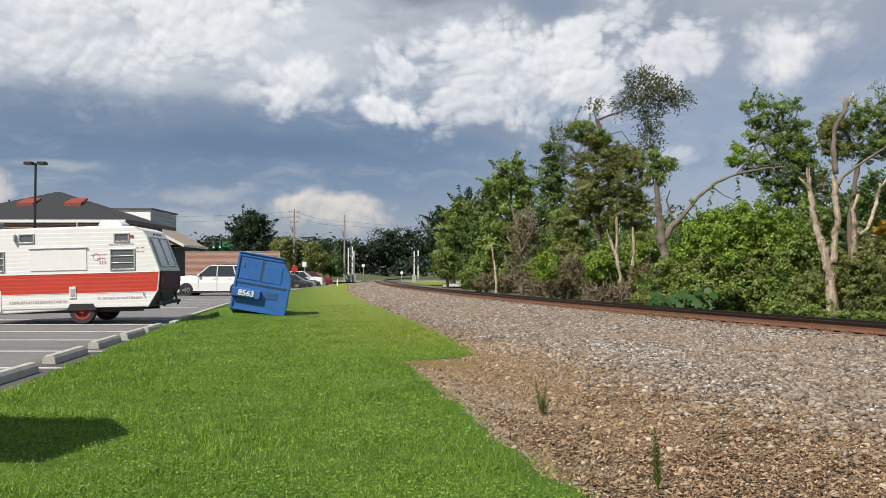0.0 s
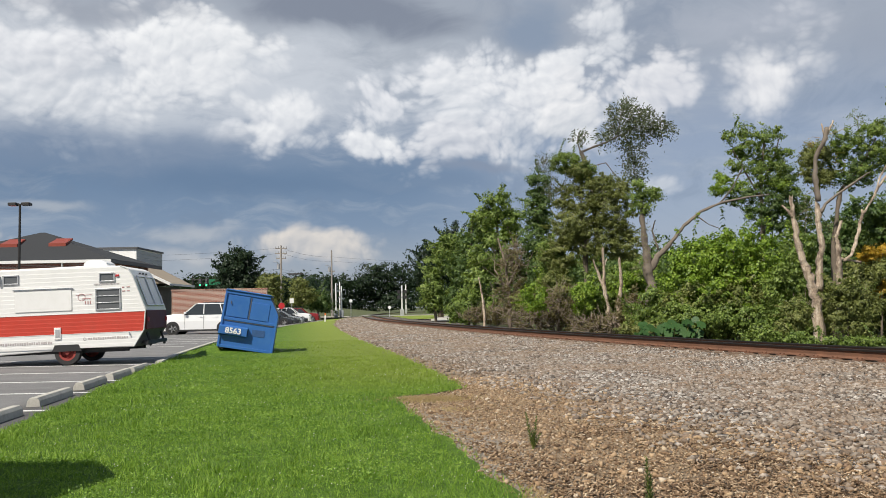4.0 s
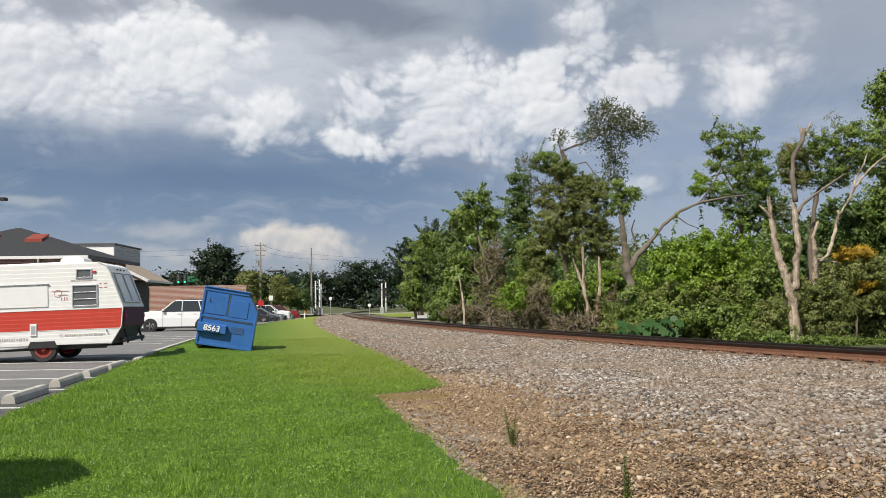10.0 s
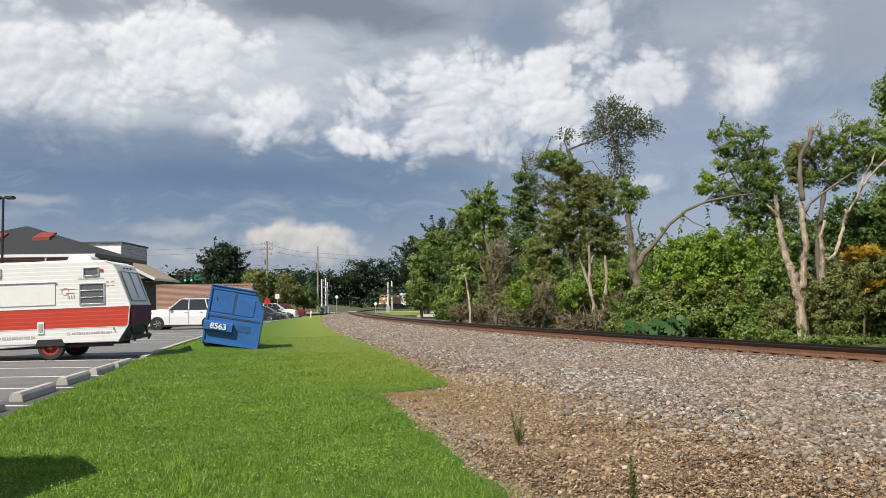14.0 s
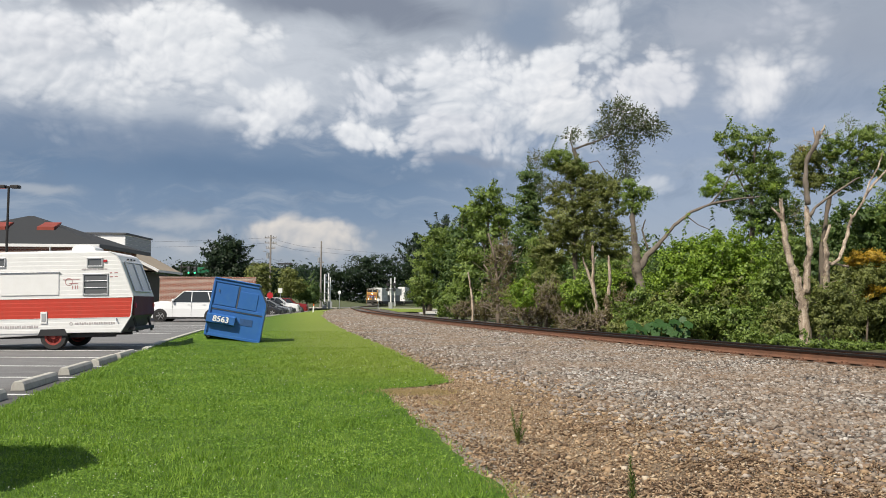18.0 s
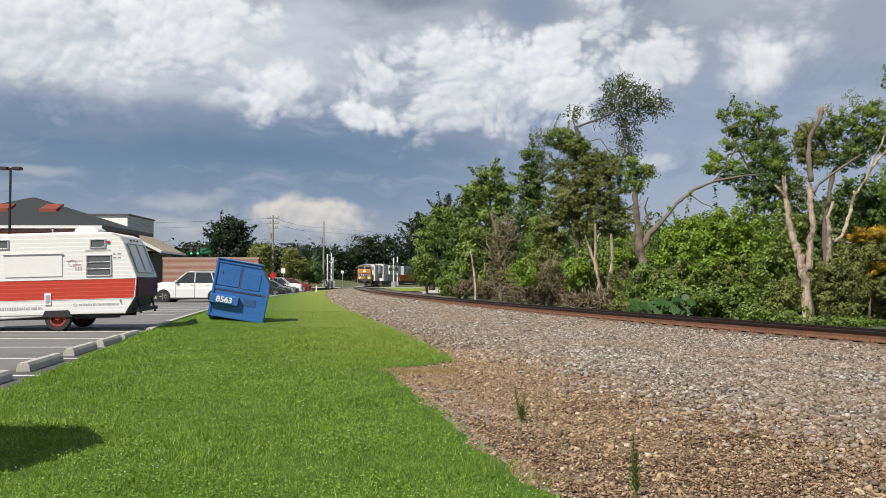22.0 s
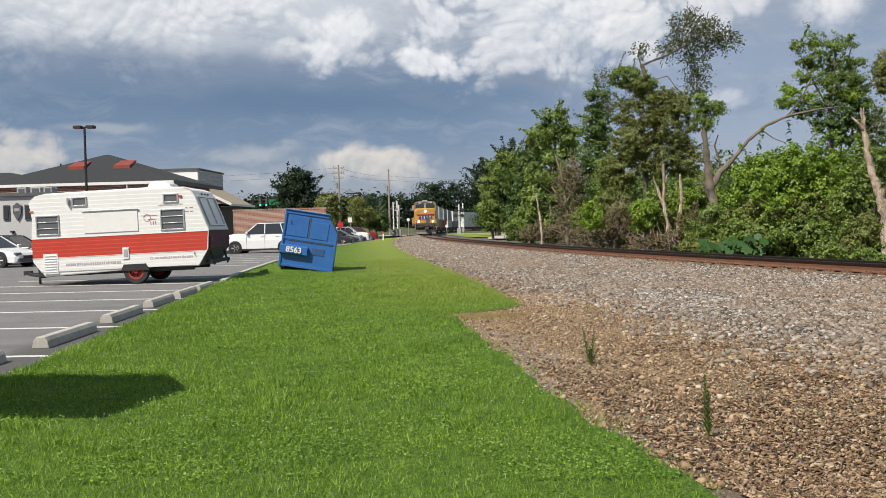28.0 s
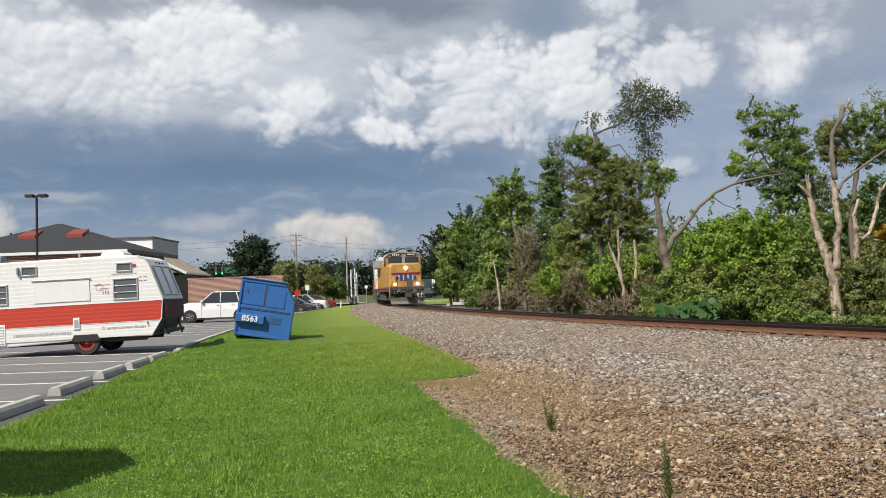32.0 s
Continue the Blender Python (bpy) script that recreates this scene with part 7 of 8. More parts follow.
p.limb("bark", (9.85, 0.13, 0.058), (9.93, 0.23, 0.019))
p.crown("olive_leaf", 0.09, 1, (9.85, 0.23, 0.78, 0.18), (8.68, 0.31, 0.78, 0.18), (7.71, 0.39, 0.58, 0.18), (6.93, 0.42, 0.58, 0.16))
p = Plant("tree", "large dark tree beside the street", "tree", -24.08, 110)
p.limb("bark", (-24.08, 0.8, 0.357), (-24.11, 5.95, 0.214))
p.crown("shaded_far_leaf", 0.36, 1.7, (-24.12, 7.74, 1.57, 1.43), (-24.83, 5.95, 1.72, 1.72), (-23.04, 5.59, 1.43, 1.86), (-24.03, 3.8, 2.29, 1.57), (-25.69, 6.66, 0.71, 1), (-22.46, 4.16, 1, 1.14))
p = Plant("tree", "round grey-green street tree", "tree", -19.85, 108)
p.limb("bark", (-19.85, 0.95, 0.211), (-19.87, 3.76, 0.14))
p.crown("olive_leaf", 0.30, 1, (-19.94, 4.6, 1.26, 1.4), (-20.5, 3.76, 0.98, 1.54), (-19.24, 3.62, 0.98, 1.4))
p = Plant("tree", "round grey-green street tree", "tree", -17.4, 118)
p.limb("bark", (-17.4, 0.92, 0.23), (-17.41, 3.98, 0.153))
p.crown("olive_leaf", 0.30, 1, (-17.49, 4.37, 1.23, 1.38), (-18.1, 3.37, 1, 1.38), (-16.72, 3.37, 1, 1.38))
p = Plant("tree", "low round street tree", "tree", -15.77, 122)
p.limb("bark", (-15.77, 0.67, 0.238), (-15.78, 2.49, 0.159))
p.crown("dark_leaf", 0.34, 1, (-15.86, 2.96, 1.59, 1.35), (-16.81, 2.09, 1.11, 1.11), (-14.75, 2.33, 1.11, 1.27))
p = Plant("storm_damaged_tree", "tall snapped tree with a wilted crown hanging from its break", "tree", 9.46, 48)
p.limb("dead_wood", (9.46, 1.61, 0.259), (9.35, 4.91, 0.221), (9.04, 8.08, 0.182), (8.81, 9.04, 0.156), (8.51, 9.88, 0.130))
p.limb("dead_wood", (8.51, 9.81, 0.091), (9.08, 10.03, 0.097), (9.86, 10.30, 0.091), (10.56, 10.63, 0.065), (11.44, 11.07, 0.045), (12.42, 11.73, 0.026))
p.limb("dead_wood", (8.51, 9.81, 0.065), (8.37, 10.38, 0.045), (8.43, 10.90, 0.026))
p.limb("dead_wood", (9.12, 9.01, 0.039), (9.90, 9.19, 0.039), (10.33, 8.55, 0.036), (10.88, 8.01, 0.026))
p.limb("dead_wood", (10.95, 10.74, 0.045), (11.38, 9.91, 0.039), (11.48, 8.86, 0.032), (11.65, 7.90, 0.019))
p.limb("dead_wood", (10.56, 10.63, 0.039), (10.82, 11.74, 0.032), (11.33, 12.94, 0.016))
p.spray("grey_leaf", 0.19, 0.46, (11.35, 11.52, 1.34, 0.83), (12.25, 11.32, 1.01, 0.70), (10.31, 10.76, 0.90, 0.54), (11.44, 9.91, 0.70, 0.77), (11.47, 8.69, 0.61, 0.77), (13.13, 10.99, 0.64, 0.44), (10.99, 12.22, 0.77, 0.38), (8.39, 10.64, 0.35, 0.48))
p = Plant("leaning_tree", "forked grey tree with one limb arching low to the side", "tree", 9.2, 36)
p.limb("dead_wood", (9.2, 1.62, 0.33), (9.05, 2.8, 0.28), (8.98, 3.75, 0.22), (8.88, 4.7, 0.16), (8.88, 5.6, 0.1))
p.limb("dead_wood", (9.11, 2.61, 0.2), (9.46, 3.27, 0.17), (10, 3.74, 0.13), (10.62, 4.52, 0.105), (11.35, 5.1, 0.09), (12.2, 5.45, 0.075), (13.41, 5.68, 0.05), (14.26, 5.77, 0.03))
p.limb("dead_wood", (9.52, 3.51, 0.06), (9.3, 4.34, 0.05), (9.41, 4.74, 0.03))
p.limb("dead_wood", (11.11, 4.96, 0.04), (11.65, 4.53, 0.03), (12.07, 4.38, 0.015))
p.limb("dead_wood", (12.2, 5.45, 0.05), (12.7, 6.09, 0.04), (13.17, 6.91, 0.03))
p.crown("mid_leaf", 0.12, 0.9, (9.08, 5.84, 0.38, 0.36), (8.72, 5.61, 0.24, 0.33), (9.49, 5.88, 0.21, 0.29), (9.04, 5.22, 0.24, 0.24), (8.64, 6.25, 0.19, 0.19))
p.spray("olive_leaf", 0.07, 0.8, (9.05, 3.99, 0.24, 0.72), (8.88, 2.81, 0.29, 0.53))
p = Plant("tree", "open-crowned green tree with ragged broken top", "tree", 14.64, 38)
p.limb("bark", (14.64, 0.44, 0.22), (14.7, 3.71, 0.17), (14.69, 6.25, 0.12), (14.86, 8.04, 0.06), (14.99, 8.68, 0.03))
p.limb("bark", (14.69, 5.74, 0.08), (14.09, 7.03, 0.06), (13.46, 8.01, 0.03))
p.limb("bark", (14.73, 6.5, 0.07), (15.33, 7.64, 0.05), (15.64, 8.66, 0.025))
p.crown("mid_leaf", 0.12, 0.72, (13.33, 8.58, 0.28, 0.25), (13.96, 8.74, 0.3, 0.33), (14.83, 8.55, 0.35, 0.35), (15.59, 8.72, 0.18, 0.33), (13.59, 8.01, 0.45, 0.25), (14.24, 8, 0.43, 0.38), (15.21, 7.9, 0.5, 0.38), (15.89, 7.86, 0.23, 0.18), (13.64, 7.37, 0.38, 0.25), (14.54, 7.27, 0.63, 0.4), (15.44, 7.2, 0.43, 0.38), (14.89, 6.6, 0.76, 0.35))
p.crown("bright_leaf", 0.12, 0.8, (12.97, 6.74, 0.23, 0.28), (12.87, 6.29, 0.4, 0.25), (13.59, 6.35, 0.5, 0.23), (15.53, 6.49, 0.43, 0.38), (16.03, 6.09, 0.38, 0.25))
# lower crown in darker leaves: its shade is put into the colour
p.crown("dark_leaf", 0.12, 0.7, (14.35, 6, 1.01, 0.35), (15.09, 5.48, 0.86, 0.35), (13.56, 5.76, 0.45, 0.18), (15.93, 6.73, 0.4, 0.65))
p.crown("dark_leaf", 0.12, 0.8, (15.88, 5.66, 0.71, 0.60), (15.27, 4.84, 0.96, 0.45), (16.40, 4.81, 0.55, 0.86), (14.31, 5.19, 0.65, 0.30))
p = Plant("tree", "broad olive-green tree hung with vines", "tree", 8.31, 46)
p.limb("bark", (8.31, 1.46, 0.24), (8.23, 4.77, 0.18), (8.08, 7.5, 0.09))
p.crown("olive_leaf", 0.12, 1.0, (8.01, 8.41, 0.67, 0.55), (9.21, 7.86, 0.79, 0.43), (10.11, 7.33, 0.67, 0.55), (8.13, 7.04, 1.28, 0.85), (9.63, 6.27, 1.22, 0.98), (7.49, 5.53, 1.04, 0.91), (8.84, 4.76, 1.4, 1.04), (10.35, 4.44, 0.79, 1.1), (6.85, 3.88, 0.79, 0.91))
p.crown("mid_leaf", 0.13, 0.9, (7.05, 8.88, 0.55, 0.55), (7.72, 8.91, 0.49, 0.55), (8.43, 8.41, 0.46, 0.49))
p.spray("grey_leaf", 0.09, 0.8, (6.19, 8.74, 0.49, 0.73), (6.47, 7.51, 0.49, 0.61), (7.53, 7.5, 0.61, 0.55), (9.19, 7.03, 0.67, 0.61))
p.spray("olive_leaf", 0.09, 0.5, (9.76, 5.36, 0.91, 1.04), (7.93, 4.77, 1.22, 1.22))
p = Plant("broken_tree", "pale broken tree trunk with two bare forks", "tree", 11.65, 26)
p.limb("pale_wood", (11.65, 0.41, 0.27), (11.57, 1.36, 0.23), (11.4, 2.02, 0.17), (11.2, 2.58, 0.135), (11.06, 3.24, 0.12), (10.99, 3.93, 0.1), (10.94, 4.48, 0.08))
p.limb("pale_wood", (10.98, 3.83, 0.06), (10.83, 4.04, 0.055), (10.7, 4.2, 0.04))
p.limb("pale_wood", (11.66, 1.61, 0.16), (11.76, 2.48, 0.15), (11.84, 2.99, 0.12), (11.78, 3.57, 0.115), (11.78, 4.3, 0.1))
p.limb("dead_wood", (11.78, 4.3, 0.1), (11.74, 5.09, 0.1), (11.82, 5.67, 0.09), (12.05, 6.19, 0.11), (12.12, 6.51, 0.09))
p.limb("pale_wood", (12.07, 6.23, 0.05), (12.02, 6.69, 0.035))
p.limb("pale_wood", (12.12, 6.26, 0.05), (12.33, 6.73, 0.03))
p.limb("dead_wood", (11.85, 3.95, 0.07), (12.06, 4.23, 0.055), (12.38, 4.5, 0.05), (12.84, 4.8, 0.045), (13.4, 5.18, 0.03))
p.limb("pale_wood", (12.07, 6.3, 0.014), (12.49, 6.43, 0.012), (12.73, 6.53, 0.008))
p.limb("pale_wood", (11.94, 6.23, 0.014), (11.71, 6.27, 0.01), (11.53, 6.18, 0.006))
p = Plant("broken_stump", "pale bare snag with a raised crooked arm", "tree stump", 12.07, 25.6)
p.limb("pale_wood", (12.07, 0.66, 0.13), (12.13, 2.1, 0.12), (12.12, 2.53, 0.11), (12.13, 2.96, 0.075), (12.09, 3.18, 0.07), (12.25, 3.6, 0.06))
p.limb("pale_wood", (12.16, 2.53, 0.06), (12.52, 2.47, 0.055), (12.83, 2.41, 0.045))
p.limb("pale_wood", (12.26, 2.44, 0.08), (12.46, 2.62, 0.08), (12.67, 2.94, 0.085), (12.86, 3.51, 0.075), (12.97, 3.95, 0.075))
p.limb("pale_wood", (12.93, 3.85, 0.055), (13.24, 4.39, 0.045), (13.56, 4.99, 0.04), (13.7, 5.37, 0.035), (13.89, 5.84, 0.02))
p.limb("pale_wood", (13.3, 4.46, 0.045), (13.66, 4.94, 0.045), (14.05, 5.31, 0.045), (14.45, 5.65, 0.025))
p = Plant("tree", "leafy crown behind a pale broken trunk", "tree", 12.38, 26.6)
p.limb("bark", (12.38, 0.38, 0.14), (12.46, 3.11, 0.11), (12.77, 4.71, 0.08), (13.44, 5.42, 0.05), (13.95, 6.31, 0.03))
p.crown("mid_leaf", 0.09, 0.62, (13.77, 6.35, 0.6, 0.32), (13.15, 6, 0.53, 0.39), (14.15, 5.84, 0.56, 0.32), (13.35, 5.28, 0.53, 0.26), (14.01, 6.64, 0.32, 0.18), (14.52, 5.9, 0.32, 0.25), (14.62, 6.3, 0.21, 0.14), (14.27, 5.37, 0.39, 0.18), (12.75, 6.15, 0.14, 0.28))
# underside of the same crown, shaded by a darker leaf colour
p.crown("dark_leaf", 0.09, 0.42, (13.18, 5.6, 0.63, 0.28), (13.91, 5.5, 0.53, 0.21), (12.79, 5.07, 0.42, 0.25), (13.32, 4.88, 0.46, 0.18))
p.spray("mid_leaf", 0.07, 0.8, (13.32, 7.05, 0.11, 0.18), (13.52, 6.79, 0.14, 0.11), (14.35, 6.76, 0.18, 0.18), (12.65, 6.55, 0.12, 0.18))
p.crown("olive_leaf", 0.08, 0.9, (12, 5.95, 0.32, 0.25), (11.75, 5.7, 0.19, 0.21), (12.24, 5.77, 0.26, 0.32), (11.93, 5.36, 0.35, 0.25), (12.15, 5.08, 0.39, 0.32))
p.spray("yellow_leaf", 0.06, 0.5, (11.96, 6.02, 0.21, 0.14), (12.18, 5.71, 0.18, 0.14), (12.59, 5.52, 0.14, 0.11))
p.spray("olive_leaf", 0.07, 0.7, (11.68, 4.2, 0.21, 0.71), (12.34, 3.65, 0.18, 0.53), (12.13, 1.35, 0.18, 0.53), (11.57, 1.01, 0.16, 0.53))
p = Plant("bush", "olive thicket round the foot of a bare snag", "bush", 12.1, 25.2)
p.limb("bark", (12.1, 0.3, 0.04), (12.1, 1.2, 0.02))
p.crown("olive_leaf", 0.08, 1.0, (12.14, 1.58, 0.40, 0.33), (11.90, 1.00, 0.33, 0.43), (12.50, 1.07, 0.43, 0.40), (12.22, 0.53, 0.57, 0.23), (10.62, 0.91, 0.37, 0.40), (10.34, 0.47, 0.40, 0.20))
p.spray("mid_leaf", 0.08, 0.6, (12.03, 1.75, 0.23, 0.27), (12.44, 1.49, 0.30, 0.23), (10.71, 1.12, 0.23, 0.33))
p = Plant("bush", "yellowing bush in the sun", "bush", 13.58, 26.2)
p.limb("bark", (13.58, 0.35, 0.05), (13.76, 2.7, 0.02))
p.crown("yellow_leaf", 0.07, 0.75, (13.27, 2.71, 0.24, 0.16), (13.69, 2.77, 0.38, 0.17), (13.49, 2.53, 0.31, 0.12), (14.04, 2.69, 0.14, 0.14), (13.84, 1.65, 0.21, 0.16), (13.56, 1.52, 0.28, 0.14), (14.06, 1.78, 0.14, 0.1))
p.crown("olive_leaf", 0.08, 1.0, (13.69, 2.18, 0.52, 0.28), (13.32, 1.92, 0.28, 0.24), (14.15, 2.43, 0.24, 0.28), (13.81, 1.13, 0.52, 0.24), (13.11, 1.49, 0.24, 0.38), (14.28, 1.64, 0.28, 0.43))


def far_woods():
    """Woods that close the view: a ragged wall of crowns, shade put into their dark leaf colour."""
    g = random.Random(4)
    blobs = []
    for x in range(-150, -27, 4):
        top = 6.5 + 2.2 * noise.noise((x * 0.06, 1, 0)) + g.uniform(-0.8, 0.8)
        for z in range(2, int(top), 3):
            blobs.append((x + g.uniform(-2, 2), 205 + g.uniform(-8, 8), z + 1.5, 4.2, 2.6))
    for x in range(-190, 170, 6):
        top = 12.5 + 2.5 * noise.noise((x * 0.05, 4, 0)) + (5 if -29 < x < -11 else 0)
        for z in range(2, int(top), 4):
            blobs.append((x + g.uniform(-2, 2), 445 + g.uniform(-10, 10), z * 1.3 + 2.0, 7.0, 4.2))
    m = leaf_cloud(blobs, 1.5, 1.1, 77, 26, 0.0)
    m.materials.append(MAT["shaded_far_leaf"])
    tagged(new("far_woods", m), "woods closing the distance, shade put into their dark green", "woods", kind="stuff")
    near = []
    for k in range(150):
        y = g.uniform(26, 100)
        off = g.uniform(13, 26)
        x = float(track_x(y)) + off
        if x < 0.06 * y or x < y * 0.01 + 4:
            continue
        top = g.uniform(2.5, 6.0)
        for z in range(1, int(top), 2):
            near.append((x + g.uniform(-1, 1), y + 4, z + 0.6, 2.2, 1.5))
    m = leaf_cloud(near, 0.34, 0.3, 78, 32)
    m.materials.append(MAT["dark_leaf"])
    tagged(new("undergrowth", m), "dense dark undergrowth in the woods", "undergrowth", kind="stuff")
    side = []
    for k in range(160):
        y = g.uniform(140, 330)
        x = float(track_x(min(y, 290))) + g.uniform(9, 70) + max(0, y - 270) * 0.9
        if x < 0.0 * y + 2.0 or abs(y - np.interp(x, LINE[600:1500, 0], LINE[600:1500, 1])) < 12:
            continue
        for z in (2, 5, 8):
            side.append((x + g.uniform(-1, 1), y, z, 4.0, 2.6))
    m = leaf_cloud(side, 1.2, 0.6, 79, 30, 0.0)
    m.materials.append(MAT["dark_leaf"])
    tagged(new("side_woods", m), "dark woods beside the far track", "woods", kind="stuff")


far_woods()


# ---- small plants near by ----
def weed(name, x, y, stems, label):
    p = thing(name, pose(x, y, 0.005), label, "weed")
    g = random.Random(int(x * 100))
    for dx, dy, h in stems:
        st = part("stem", Shape().tube([(0, 0, 0), (dx * 0.5, dy * 0.5, h * 0.5), (dx, dy, h)], [0.006, 0.005, 0.002], 5), "olive_leaf", p)
        n = int(h * 260)
        v = []
        for i in range(n):
            t = 0.12 + 0.88 * i / n
            a, l = i * 2.4, 0.055 * (1.15 - t) + 0.012
            c = Vector((dx * t, dy * t, h * t))
            d = Vector((math.cos(a), math.sin(a), 0.9)).normalized()
            w = d.cross(Vector((0, 0, 1))).normalized() * 0.0045
            v += [c, c + d * l * 0.5 + w, c + d * l, c + d * l * 0.5 - w]
        m = raw_mesh("leaves", np.array([tuple(q) for q in v]), np.arange(len(v)), 4)
        tagged(part("leaves", m, "dark_leaf", st), kind="stuff")


weed("weed", 0.90, 7.95, ((-0.06, 0, 0.33), (0.04, 0.02, 0.29), (0.0, -0.03, 0.17), (0.07, 0, 0.14)), "small bushy green weed growing in gravel")
weed("weed", 1.255, 5.13, ((-0.015, 0, 0.40), (0.01, 0.01, 0.30)), "single upright green weed growing in gravel")


def big_leaf_plant():
    p = thing("big_leaf_plant", pose(7.7, 28.0, 0), "low plant with very large round green leaves", "plant")
    g = random.Random(8)
    for k in range(52):
        x, y, z = g.uniform(-0.95, 0.95), g.uniform(-0.5, 0.5), g.uniform(0.2, 0.8) * (1 - 0.25 * abs(g.uniform(-1, 1)))
        r = g.uniform(0.12, 0.22)
        tilt = Euler((g.uniform(0.3, 1.0), g.uniform(-0.4, 0.4), g.uniform(-0.6, 0.6))).to_matrix()
        ring = [tilt @ Vector((r * math.cos(a) * (1.0 if i % 2 else 0.82), r * math.sin(a) * (1.0 if i % 2 else 0.84), -0.25 * r * (i % 2))) + Vector((x, y, z)) for i, a in enumerate(np.linspace(0, 2 * math.pi, 14, endpoint=False))]
        s = Shape().add([(x, y, z - 0.03)] + ring, [(0, i + 1, (i + 1) % 14 + 1) for i in range(14)])
        part("leaf", s, "plant_leaf", p, smooth=True)
        part("stem", Shape().tube([(x * 0.6, y * 0.6, 0), (x, y, z - 0.03)], 0.012, 5), "olive_leaf", p)


big_leaf_plant()


def tufts():
    """Dry grass tufts and creeping green along the soil's edge."""
    pts, sizes = [], []
    for cx, cy, rx, ry, n in ((-0.1, 12.35, 0.6, 0.4, 3200), (0.25, 11.0, 0.3, 0.25, 260), (0.62, 6.0, 0.25, 0.3, 300), (0.8, 5.6, 0.2, 0.2, 200)):
        x, y = rng.normal(cx, rx * 0.5, n), rng.normal(cy, ry * 0.5, n)
        h = rng.uniform(0.03, 0.10, n)
        pts.append(np.c_[x, y, np.full(n, 0.012)]); sizes.append(np.c_[np.full(n, 0.008), h * 1.3, h])
    scatter_mesh("dry_grass", np.concatenate(pts), np.concatenate(sizes), BLADE_V, [(0, 1, 2)], "straw", "dry straw-coloured grass on bare soil", "grass", flat=0.6, upright=True)


tufts()


# ---- train ----
def truck(parent, x, n=3):
    """A bogie with its axles, x along the vehicle."""
    f = part("truck_frame", Shape().box((x, -1.02, 0.62), (n * 1.55, 0.16, 0.34)).box((x, 1.02, 0.62), (n * 1.55, 0.16, 0.34)).box((x, 0, 0.66), (1.0, 2.0, 0.3)), "grime", parent)
    for k in range(n):
        xa = x + (k - (n - 1) / 2) * 1.75
        for s in (-0.755, 0.755):
            part("wheel", Shape().disc((xa, s, 0.50), (0, 1, 0), 0.50, 0.13, 20).disc((xa, s * 1.12, 0.50), (0, 1, 0), 0.18, 0.2, 10), "grime", f)


